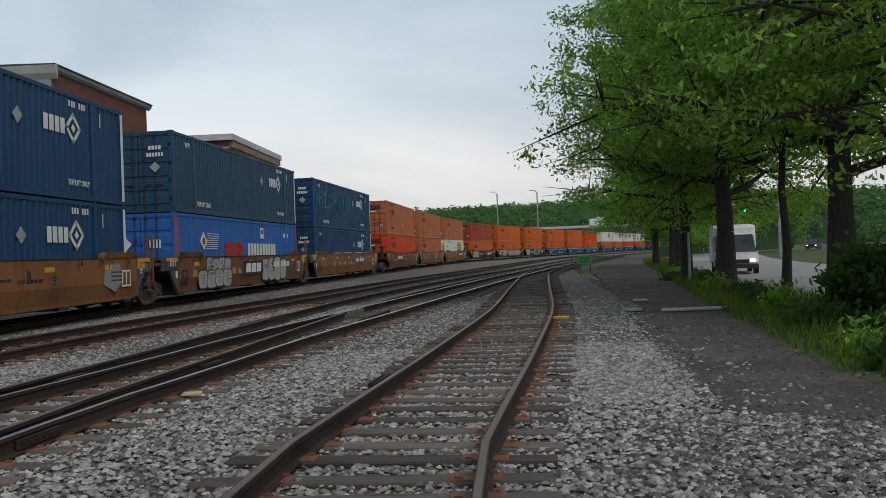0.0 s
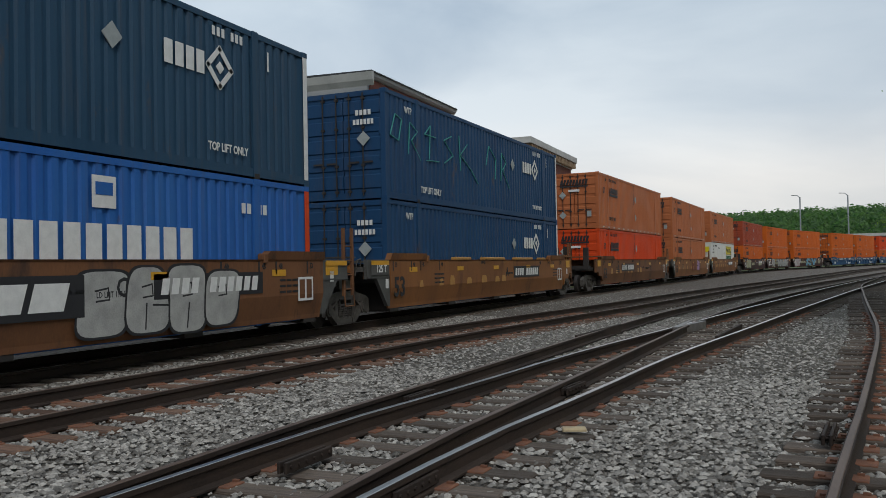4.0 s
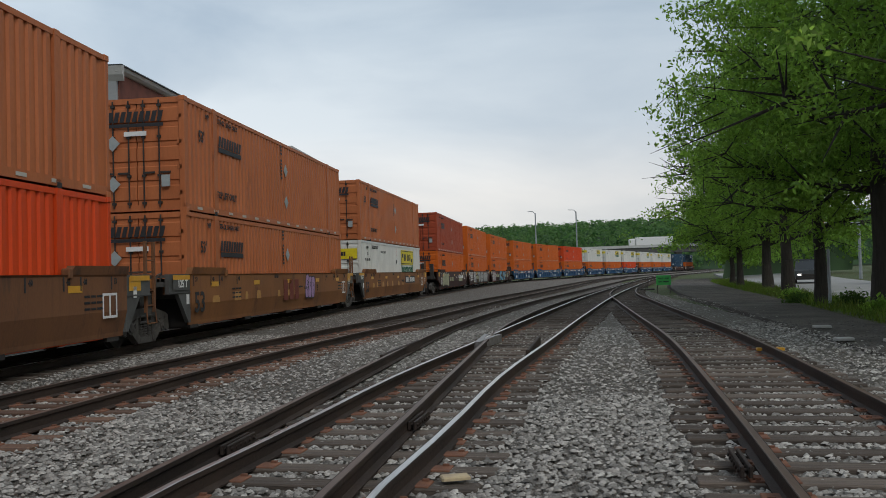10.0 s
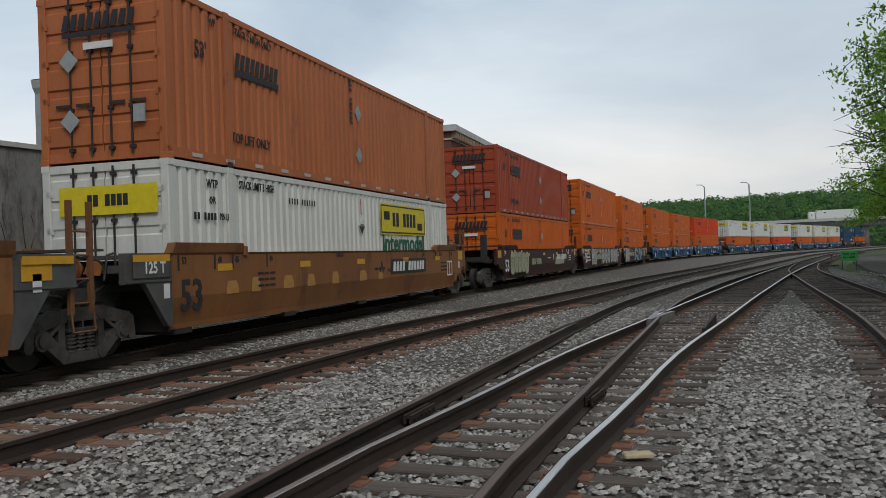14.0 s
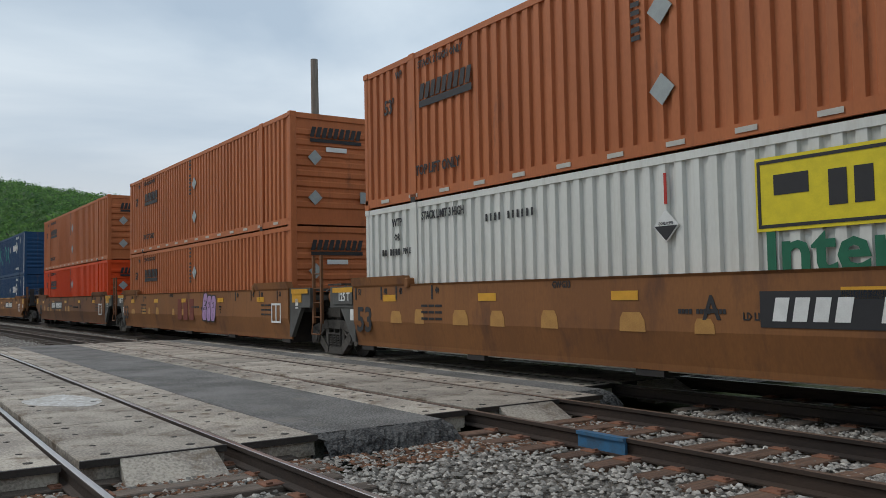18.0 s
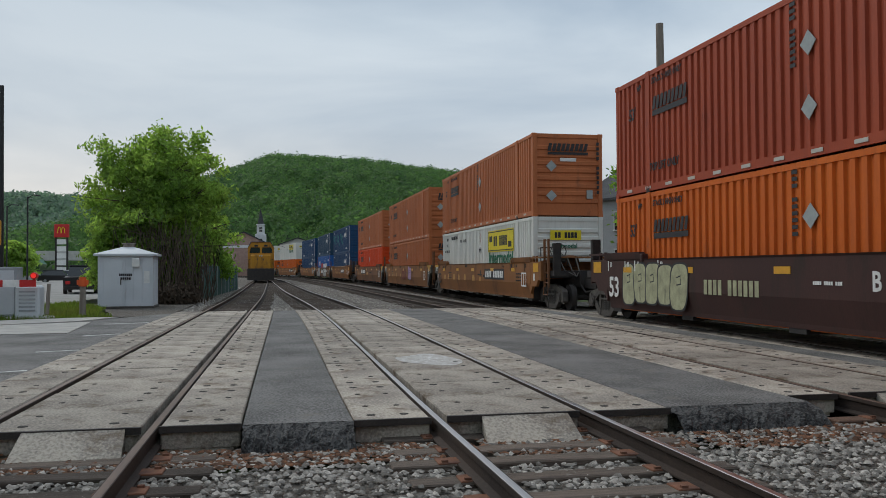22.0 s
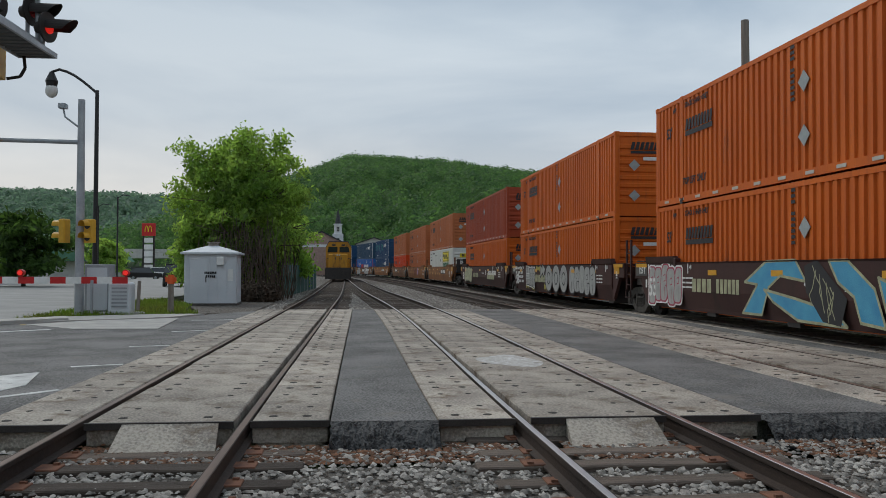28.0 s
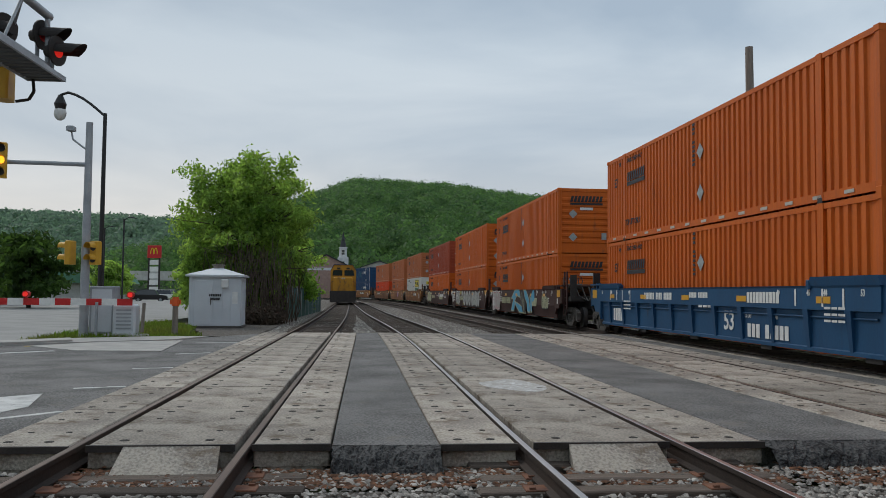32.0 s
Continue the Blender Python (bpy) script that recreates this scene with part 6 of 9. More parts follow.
def leafmat(name, a, b, scale=0.35, spread=0.38, through_tint=(1.5, 1.4, 0.8), thin=0.72):
    """Leaves let part of the light through."""
    m = mat(name, a, b, scale, 8, 0.6, per="island", spread=spread, bump=0)
    n, l = m.node_tree.nodes, m.node_tree.links
    bs, out = n["Principled BSDF"], n["Material Output"]
    src = bs.inputs["Base Color"].links[0].from_socket
    tr, mx, warm = n.new("ShaderNodeBsdfTranslucent"), n.new("ShaderNodeMixShader"), n.new("ShaderNodeMixRGB")
    warm.blend_type = "MULTIPLY"
    warm.inputs[0].default_value, warm.inputs[2].default_value = 1.0, (*through_tint, 1)
    l.new(src, warm.inputs[1])
    l.new(warm.outputs[0], tr.inputs["Color"])
    mx.inputs[0].default_value = thin
    l.new(bs.outputs[0], mx.inputs[1])
    l.new(tr.outputs[0], mx.inputs[2])
    l.new(mx.outputs[0], out.inputs["Surface"])
    return m


M_OAK = leafmat("oak_leaves", (0.19, 0.325, 0.075), (0.115, 0.225, 0.05))
M_BRIGHT = leafmat("spring_leaves", (0.24, 0.37, 0.10), (0.15, 0.27, 0.07))
M_DEEP = leafmat("deep_green_leaves", (0.05, 0.10, 0.028), (0.03, 0.065, 0.02))
M_HILL = leafmat("hill_tree_leaves", (0.145, 0.25, 0.085), (0.045, 0.11, 0.045), 0.16, 0.14, (1.1, 1.2, 0.85), 0.6)
# Distance haze is put into the ridge's paler, bluer leaf and floor colours.
M_HILLFAR = leafmat("haze_tinted_hill_leaves", (0.185, 0.265, 0.205), (0.135, 0.215, 0.16), 0.03, 0.05, (1.1, 1.2, 0.95), 0.6)
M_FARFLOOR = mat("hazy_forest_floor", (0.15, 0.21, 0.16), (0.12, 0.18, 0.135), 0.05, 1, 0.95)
# Shade in the gaps between tree crowns is painted as this dark green.
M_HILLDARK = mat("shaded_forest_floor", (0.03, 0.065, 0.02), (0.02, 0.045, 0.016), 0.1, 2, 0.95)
M_GRASS = leafmat("grass_blades", (0.075, 0.15, 0.022), (0.10, 0.12, 0.035))


def quick_mesh(name, v, f, material):
    v, f = np.asarray(v, np.float32), np.asarray(f, np.int32)
    k = f.shape[1]
    me = bpy.data.meshes.new(name)
    me.vertices.add(len(v))
    me.vertices.foreach_set("co", v.ravel())
    me.loops.add(f.size)
    me.loops.foreach_set("vertex_index", f.ravel())
    me.polygons.add(len(f))
    me.polygons.foreach_set("loop_start", np.arange(0, f.size, k, dtype=np.int32))
    me.update(calc_edges=True)
    me.materials.append(material)
    return me


def leaves(name, centres, material, rng, per, spread, size, flat_=0.5):
    """Small bent leaf sprays scattered round the given centres."""
    c = np.repeat(np.asarray(centres, float), per, axis=0)
    n = len(c)
    sp = np.asarray(spread, float)
    p = c + rng.normal(0, 1, (n, 3)) * sp
    nor = rng.normal(0, 1, (n, 3)) * np.array([1, 1, flat_]) + np.array([0, 0, 0.55])
    nor /= np.linalg.norm(nor, axis=1)[:, None]
    u = np.cross(nor, rng.normal(0, 1, (n, 3)))
    u /= np.linalg.norm(u, axis=1)[:, None] + 1e-9
    w = np.cross(nor, u)
    s = (size * (0.55 + 0.9 * rng.random(n)))[:, None]
    q = np.stack([p - u * s, p - w * s * 0.42 + nor * s * 0.12, p + u * s, p + w * s * 0.42 + nor * s * 0.12], 1)
    return quick_mesh(name, q.reshape(-1, 3), np.arange(4 * n).reshape(-1, 4), material)


def tree(x, y, height, reach, trunk_r, seed, leaf, label, z0=-0.3, low=0.2, count=150, per=80, size=0.17, spread=0.6, limbs=12, bark=None, group="", lean=(0, 0), dome=None):
    """A tapered trunk, limbs that branch twice, and a crown of many small leaves round the branch ends."""
    rng = np.random.default_rng(seed)
    bark = bark or M_BARK
    t = thing("tree", label, "tree", group, Matrix.Translation((x, y, z0)))
    tb = Build()
    pts = [Vector((lean[0] * k / 6 + rng.normal(0, 0.04), lean[1] * k / 6 + rng.normal(0, 0.04), height * 0.8 * k / 6)) for k in range(7)]
    for k in range(6):
        tb.tube(pts[k], pts[k + 1], trunk_r * (1 - 0.14 * k) * (1.25 if k == 0 else 1), 9, trunk_r * (1 - 0.14 * (k + 1)))
    part("trunk", tb, bark, t)
    ends = []
    for i in range(limbs):
        h = height * (low + (0.78 - low) * (i + rng.random()) / limbs)
        k = min(5, int(h / (height * 0.8) * 6))
        base = pts[k].lerp(pts[k + 1], h / (height * 0.8) * 6 - k)
        a = i * 2.4 + rng.normal(0, 0.3)
        u = (h / height - low) / (1 - low)
        r = reach * (0.75 + 0.45 * math.sin(math.pi * min(1, u + 0.25))) * (1 - 0.55 * u ** 2) * rng.uniform(0.8, 1.15) * 0.6
        lb = Build()
        prev, rad = base, trunk_r * 0.42 * (1 - 0.5 * u)
        for s in range(1, 5):
            f = s / 4
            nxt = base + Vector((math.cos(a + 0.2 * f) * r * f, math.sin(a + 0.2 * f) * r * f, r * f * (0.28 + 0.5 * u) - 0.10 * r * f * f)) + Vector(rng.normal(0, 0.12 * r / 4, 3))
            lb.tube(prev, nxt, max(0.015, rad * (1 - 0.24 * (s - 1))), 6, max(0.012, rad * (1 - 0.24 * s)))
            for b in range(4):
                d = Vector(rng.normal(0, 1, 3)) * 0.28 * r + Vector((math.cos(a), math.sin(a), 0.1)) * 0.12 * r
                d.z *= 0.5
                tip = nxt + d
                lb.tube(nxt, tip, max(0.01, rad * 0.36), 4, 0.008)
                ends.append(tip)
                ends.append(nxt.lerp(tip, 0.6))
            prev = nxt
        ends.append(prev)
        part("limb", lb, bark, t)
    ends.append(pts[-1] + Vector((0, 0, height * 0.12)))
    e = np.array(ends)
    pick = np.resize(e[rng.permutation(len(e))], (count, 3)) + rng.normal(0, 0.35, (count, 3)) * [1, 1, 0.5]
    if dome:
        rx, rz, cz, n = dome  # a lobed, closed crown between the branch ends
        d = rng.normal(0, 1, (n, 3))
        d /= np.linalg.norm(d, axis=1)[:, None]
        az = np.arctan2(d[:, 1], d[:, 0])
        lobe = 1 + 0.13 * np.sin(3 * az + seed) + 0.12 * np.sin(5 * d[:, 2] * 2 + 2 * az + 2 * seed) + rng.normal(0, 0.05, n)
        d *= (lobe * rng.uniform(0.3, 1.0, n) ** 0.3)[:, None]
        boughs = d * [rx, rx, rz] + [lean[0] * 0.5, lean[1] * 0.5, cz]
        pick = np.concatenate([pick, boughs, boughs + rng.normal(0, 0.3, boughs.shape)])
        spread *= 0.66
    me = leaves("crown", pick, leaf, rng, per, (spread, spread, spread * (0.7 if dome else 0.32)), size)
    tagged(part("crown", me, leaf, t, "many small green leaves"), kind="stuff")
    return t


OAK = "tall oak with dark trunk and fresh green leaves beside the road"
for k, (tx, ty, h, r, tr) in enumerate(((11.9, 18.6, 16, 8.3, 0.36), (11.7, 28.5, 16, 7.7, 0.36), (11.3, 33.2, 14, 6.4, 0.24), (13.4, 44, 14, 7.0, 0.32), (15.2, 54, 13, 6.0, 0.33), (15.6, 62, 12, 5.0, 0.25))):
    tree(tx, ty, h, r, tr, 40 + k, M_OAK, OAK, count=330 if k < 3 else 220, per=72 if k < 3 else 55, size=0.088, low=0.2, limbs=20, spread=0.42, group="roadside oaks", dome=(r * 0.68, h * 0.34, h * 0.58, 150))
tree(11.7, 22.2, 12, 4.5, 0.14, 60, M_OAK, "slender young oak between the larger oaks", count=150, per=120, size=0.1, low=0.35, limbs=10, group="roadside oaks")
tree(17.0, 70, 11, 5.0, 0.22, 61, M_OAK, OAK, count=150, per=110, size=0.14, limbs=10, group="roadside oaks")
tree(12.0, 12.4, 13, 6.6, 0.38, 64, M_BRIGHT, "oak with bright low boughs over the gravel", count=360, per=52, size=0.085, low=0.2, limbs=15, spread=0.36, group="roadside oaks")


def shrub(x, y, r, h, seed, leaf, label, per=60, size=0.09):
    rng = np.random.default_rng(seed)
    t = thing("bush", label, "bush", "bushes", Matrix.Translation((x, y, -0.3)))
    sb = Build()
    for k in range(9):
        a = k * 0.7
        sb.tube((0.1 * math.cos(a), 0.1 * math.sin(a), 0), (r * 0.7 * math.cos(a), r * 0.7 * math.sin(a), h * rng.uniform(0.5, 0.9)), 0.02, 5, 0.008)
    part("stem_cluster", sb, M_TWIG, t)
    d = rng.normal(0, 1, (90, 3))
    d /= np.linalg.norm(d, axis=1)[:, None]
    c = d * np.array([r, r, h * 0.5]) * rng.uniform(0.6, 1.0, (90, 1)) + np.array([0, 0, h * 0.5])
    tagged(part("crown", leaves("crown", c, leaf, rng, per, (0.18, 0.18, 0.15), size), leaf, t), kind="stuff")
    return t


shrub(10.1, 12.8, 0.8, 1.5, 70, M_DEEP, "dense dark green bush at the edge of the gravel")
shrub(11.0, 14.6, 0.8, 1.0, 71, M_OAK, "leafy green bush among the grass")
shrub(11.2, 10.6, 0.9, 1.7, 72, M_DEEP, "dense dark green bush at the edge of the gravel")


for k, (wx, wy) in enumerate(((8.2, 8.6), (8.0, 7.2), (8.9, 12.4), (9.6, 16.4), (9.9, 19.0), (10.6, 22.5), (10.9, 27.0), (11.6, 31.0), (11.3, 36.0), (12.6, 41.0), (9.0, 10.0))):
    shrub(wx, wy, 0.24 + 0.05 * (k % 3), 0.28 + 0.07 * (k % 4), 170 + k, M_DEEP if k % 3 else M_OAK, "low leafy weeds at the edge of the verge", 14, 0.07)


def grass(name, poly, count, seed, h, label, material=None):
    rng = np.random.default_rng(seed)
    pl = np.array(poly)
    lo, hi = pl.min(0), pl.max(0)
    p = rng.random((count * 3, 2)) * (hi - lo) + lo
    inside = np.zeros(len(p), bool)
    for (x0, y0), (x1, y1) in zip(poly, poly[1:] + poly[:1]):
        if y0 != y1:
            inside ^= ((y0 > p[:, 1]) != (y1 > p[:, 1])) & (p[:, 0] < (x1 - x0) * (p[:, 1] - y0) / (y1 - y0) + x0)
    p = p[inside][:count]
    n = len(p)
    a = rng.random(n) * 6.283
    w, l = 0.018, h * (0.4 + rng.random(n))
    dx, dy = np.cos(a) * w, np.sin(a) * w
    bx, by = rng.normal(0, 0.4, n) * l, rng.normal(0, 0.4, n) * l
    z = np.full(n, -0.18)
    v = np.stack([np.stack([p[:, 0] - dx, p[:, 1] - dy, z], 1), np.stack([p[:, 0] + dx, p[:, 1] + dy, z], 1), np.stack([p[:, 0] + bx, p[:, 1] + by, z + l], 1)], 1)
    return tagged(new(name, quick_mesh(name, v.reshape(-1, 3), np.arange(3 * n).reshape(-1, 3), material or M_GRASS)), label, "grass", "", "stuff")


VERGE = [(7.25, 5.6), (7.2, 7.4), (7.6, 10.5), (8.2, 15.5), (8.9, 21), (10.3, 30), (12.4, 43.7), (14.7, 60.4), (17.5, 78), (19.6, 90), (22, 92), (20.2, 78), (16.1, 54.4), (13.5, 37.8), (12.4, 31.3), (11.9, 20), (11.7, 8)]
flat("grass_verge", VERGE, -0.188, M_GRASSG, "weedy grass verge between gravel and road", "verge", 0.3)
grass("verge_grass", VERGE, 26000, 81, 0.30, "long weedy grass on the verge")

# ---- the road beside the trees, and the crossing street ----
ROAD_W = [(12.0, -7.8), (11.75, 8), (12.0, 20), (12.55, 31.3), (13.6, 37.8), (16.25, 54.4), (20.4, 78), (24.8, 100), (31.3, 137), (40, 180)]
ROAD_E = [(26, -7.8), (25, 8), (24, 20), (23.5, 33), (24.0, 45), (25.2, 57), (27.5, 69), (31, 84), (38.5, 112), (47, 140), (60, 185)]
flat("road", ROAD_W + ROAD_E[::-1], -0.16, M_ROADCONC, "pale worn road beside the trees", "road", 0.25)
flat("street", [(3.95, EDGE), (3.9, -14), (3.95, FAR_EDGE + 0.4), (5.2, -27.2), (8.2, -23.4), (12, -22.6), (40, -20), (40, -7.9), (12.2, -7.9), (10, -8.0)], -0.03, M_ASPH, "dark asphalt street leading over the crossing", "road", 0.4)
flat("south_road", [(9.6, -23.2), (14, -22.7), (40, -20), (60, -60), (62, -140), (18, -150), (12.3, -90), (10.2, -55), (10.6, -38)], -0.14, M_ROADCONC, "pale concrete road beyond the crossing street", "road", 0.25)
flat("sidewalk", [(5.2, -27.0), (5.9, -25.2), (8.9, -23.2), (9.6, -23.3), (9.2, -25.4), (6.6, -26.9)], 0.01, M_KERB, "pale concrete kerb ramp at the street corner", "pavement", 0.3)
flat("kerb_corner", [(8.2, -24.0), (9.4, -22.6), (13.5, -22.1), (13.5, -22.7), (9.8, -23.5), (8.6, -25)], 0.06, M_KERB, "worn concrete kerb at the corner", "kerb", 0.3)
ISLAND = [(5.4, -27.4), (8.9, -25.6), (9.8, -24.2), (10.3, -36), (9.4, -40), (6.9, -33.8), (6.4, -30)]
flat("grass_island", ISLAND, -0.03, M_GRASSG, "trimmed grass at the street corner", "grass", 0.3)
grass("island_grass", ISLAND, 9000, 83, 0.14, "short green grass at the street corner", M_GRASS).location.z = 0.13
flat("gravel_patch", [(4.3, -30.2), (6.2, -30.4), (6.8, -33.8), (9.3, -40), (8, -48), (4.4, -48)], -0.16, M_BALLAST, "grey gravel beside the equipment hut", "gravel", 0.3)
def painted(pts, material, label, width=0.11):
    """A flat painted patch, or a painted line between two points."""
    if len(pts) == 2:
        p, q = Vector(pts[0]), Vector(pts[1])
        d = (q - p).normalized() * width / 2
        pts = [(p.x + d.y, p.y - d.x), (q.x + d.y, q.y - d.x), (q.x - d.y, q.y + d.x), (p.x - d.y, p.y + d.x)]
    tagged(part("road_marking", Build().prism([tuple(p) for p in pts], -0.03, -0.024, "z"), material), label, "road marking", "", "structure")


painted([(5.28, -12.16), (4.83, -12.59), (4.52, -11.28), (4.67, -10.69)], M_LINE, "worn white stop line on the asphalt", 0.11)
painted([(4.63, -13.22), (3.98, -13.5)], M_LINE, "worn white road line on the asphalt", 0.11)
painted([(4.49, -10.25), (3.98, -10.84)], M_LINE, "worn white road line on the asphalt", 0.11)
painted([(4.64, -16.37), (3.98, -16.62)], M_LINE, "worn white road line on the asphalt", 0.11)
painted([(4.67, -20.04), (3.98, -20.46)], M_LINE, "worn white road line on the asphalt", 0.11)
painted([(5.03, -24.16), (3.98, -24.52)], M_LINE, "worn white road line on the asphalt", 0.11)
painted([(8.54, -20.03), (7.6, -20.9)], M_LINE, "worn white road line on the asphalt", 0.2)
painted([(9.6, -18.6), (8.54, -20.03)], M_LINE, "worn white road line on the asphalt", 0.2)
flat("kerb_ramp", [(7.52, -24.34), (5.57, -25.1), (5.17, -20.84), (7.09, -20.9), (8.72, -22.46)], -0.012, M_KERB, "pale concrete kerb ramp at the street corner", "pavement", 0.3)
b = Build().box(-1.4, 1.4, -0.12, 0.12, -0.03, -0.022)
tagged(part("road_marking", b, M_LINEY, m=Matrix.Translation((7.6, -23.1, 0)) @ Matrix.Rotation(radians(25), 4, "Z")), "worn yellow kerb line on the asphalt", "road marking", "", "structure")
salt = Build().prism(blob(random.Random(4), 0.9, 1.6, 22), 0.0045, 0.0065, "z")
tagged(part("spilt_lime", salt, mat("spilt_white_powder", (0.62, 0.62, 0.62), (0.36, 0.35, 0.33), 6, 40, 0.95, grime=(0.36, 0.34, 0.31), grime_at=0.5), m=Matrix.Translation((-1.75, -13.3, 0.006))), "spilt white powder on a crossing panel", "stain", "", "structure")
bluemark = Build()
sweep(bluemark, np.array([(-5.55, -6.95), (-5.56, -6.3)]), [(-0.042, -0.03), (-0.042, 0.004), (0.042, 0.004), (0.042, -0.03)])
bluemark.box(-5.57, -5.535, -6.95, -6.3, -0.16, -0.03)
tagged(part("paint_mark", bluemark, M_BLUEPAINT), "blue spray paint mark on a rail", "paint mark", "", "structure")
stones("crossing_debris", [(-3.2, 3.4, -8.25, -7.5, 3), (-8, -3.4, -8.4, -7.4, 2), (1.7, 3.0, -9, -7.8, 0.5)], 9000, 91, M_LITTER, 0.012, 0.04, "brown dead leaves and debris along the panels", 0.35)
board = Build().cbox(-0.11, 0.11, -0.06, 0.06, -0.16, -0.13, 0.01)
tagged(part("tie_block", board, mat("pale_wood_block", (0.5, 0.4, 0.24), (0.38, 0.3, 0.2), 6, 40, 0.9), m=Matrix.Translation((-0.52, 6.45, 0.02)) @ Matrix.Rotation(0.3, 4, "Z")), "small pale wooden block lying on the ballast", "block")
board = Build().cbox(-0.24, 0.24, -0.08, 0.08, -0.17, -0.12, 0.01)
tagged(part("yellow_board", board, K_YELLOW, m=Matrix.Translation((4.5, 15.95, 0.02)) @ Matrix.Rotation(-0.1, 4, "Z")), "weathered yellow board beside the siding rail", "board")
for px_, py_, l in ((7.9, 17.5, 1.6), (7.3, 21.5, 0.4), (6.5, 17.9, 0.35)):
    b = Build().cbox(-l / 2, l / 2, -0.12, 0.12, -0.17, -0.11, 0.02)
    tagged(part("concrete_scrap", b, M_KERB, m=Matrix.Translation((px_, py_, 0)) @ Matrix.Rotation(0.12, 4, "Z")), "broken pale concrete piece on the earth", "rubble", "rubble")


# ---- poles, signs, signals ----
def sign_board():
    s = thing("green_sign", "small bright green sign on two posts beside the switch", "sign", m=Matrix.Translation((10.05, 60.8, -0.43)) @ Matrix.Rotation(radians(-8), 4, "Z"))
    for x in (-0.42, 0.42):
        part("post", Build().cbox(x - 0.03, x + 0.03, -0.03, 0.03, 0, 1.3, 0.005), M_DARK, s)
    pn = part("panel", Build().cbox(-0.5, 0.5, -0.06, -0.03, 0.62, 1.3, 0.01), M_SIGNGREEN, s, "bright green panel")
    part("text_lines", bars([5, 4], 0.7, 0.1, 0.3), K_BLACK, pn, "", Matrix.Translation((0, -0.064, 1.08)) @ Matrix.Rotation(radians(90), 4, "X"))
    part("text_lines", bars([4, 6], 0.7, 0.1, 0.3), K_BLACK, pn, "", Matrix.Translation((0, -0.064, 0.85)) @ Matrix.Rotation(radians(90), 4, "X"))


sign_board()
st = thing("switch_stand", "low rusty switch stand beside the siding", "switch stand", m=Matrix.Translation((9.2, 62.8, -0.2)))
part("base", Build().cbox(-0.5, 0.5, -0.2, 0.2, 0, 0.12, 0.02), M_DARK, st)
part("lever", Build().tube((0, 0, 0.1), (0.1, 0, 0.75), 0.03).ball((0.1, 0, 0.78), 0.08), M_DARK, st)


def post(name, x, y, h, r, material, label, cat, z0=-0.2):
    t = thing(name, label, cat, m=Matrix.Translation((x, y, z0)))
    part("shaft", Build().tube((0, 0, 0), (0, 0, h), r, 10, r * 0.85), material, t)
    return t


post("marker_post", 11.05, 31.6, 2.1, 0.06, M_GALV, "thin grey marker post in the verge", "post")
b = post("bollard", 6.42, -28.0, 1.05, 0.1, M_WOODPOLE, "wooden bollard with an orange cap", "bollard", -0.1)
part("cap", Build().tube((0, 0, 1.0), (0, 0, 1.28), 0.12, 10, 0.1).box(-0.16, 0.16, -0.06, 0.06, 1.05, 1.2), M_ORANGECAP, b, "orange plastic cap")


def lamp_post(x, y, h, reach, turn, label):
    t = thing("street_lamp", label, "street lamp", "street lamps", Matrix.Translation((x, y, -0.1)) @ Matrix.Rotation(radians(turn), 4, "Z"))
    part("pole", Build().tube((0, 0, 0), (0, 0, 1.0), 0.13, 10, 0.1).tube((0, 0, 1.0), (0, 0, h), 0.085, 10, 0.06), M_BLACKPOLE, t)
    arc = [(-reach * k / 6, 0, h - 0.1 + 0.9 * math.sin(math.pi * 0.5 * k / 6) ** 1.0 - (0.0 if k < 6 else 0.1)) for k in range(7)]
    part("arm", Build().pipe(arc, 0.045, 8), M_BLACKPOLE, t)
    ex, ez = arc[-1][0], arc[-1][2]
    part("lantern_cap", Build().tube((ex, 0, ez), (ex, 0, ez - 0.3), 0.07, 10, 0.2).tube((ex, 0, ez - 0.3), (ex, 0, ez - 0.5), 0.2, 10, 0.16), M_BLACKPOLE, t)
    part("globe", Build().ball((ex, 0, ez - 0.62), 0.2, 10, 8, 1.25), M_LAMPGLASS, t, "clear teardrop lamp glass")


lamp_post(9.1, -29.2, 7.3, 1.75, 160, "tall black ornamental street lamp with a teardrop globe")
lamp_post(10.6, -61.7, 8.0, 2.0, 160, "tall black ornamental street lamp with a teardrop globe")


def signal_head(parent, m, lit=None, n=3):
    hb = part("signal_housing", Build().cbox(-0.17, 0.17, -0.1, 0.1, -0.18 * n, 0.18 * n, 0.03), M_SIGYEL, parent, "yellow signal housing", m)
    for k in range(n):
        z = 0.36 * ((n - 1) / 2 - k)
        v = Build()
        for i in range(8):
            a0, a1 = math.pi * (i - 0.5) / 7, math.pi * (i + 0.5) / 7
            v.add([(0.14 * math.cos(a0), -0.1, z + 0.14 * math.sin(a0)), (0.14 * math.cos(a1), -0.1, z + 0.14 * math.sin(a1)), (0.14 * math.cos(a1), -0.34, z + 0.14 * math.sin(a1)), (0.14 * math.cos(a0), -0.34, z + 0.14 * math.sin(a0))], [(0, 1, 2, 3)])
        part("visor", v, M_SIGYEL, hb)
        part("lens", Build().tube((0, -0.09, z), (0, -0.115, z), 0.12, 12), lit if lit is not None and k == 1 else K_BLACK, hb)
    return hb


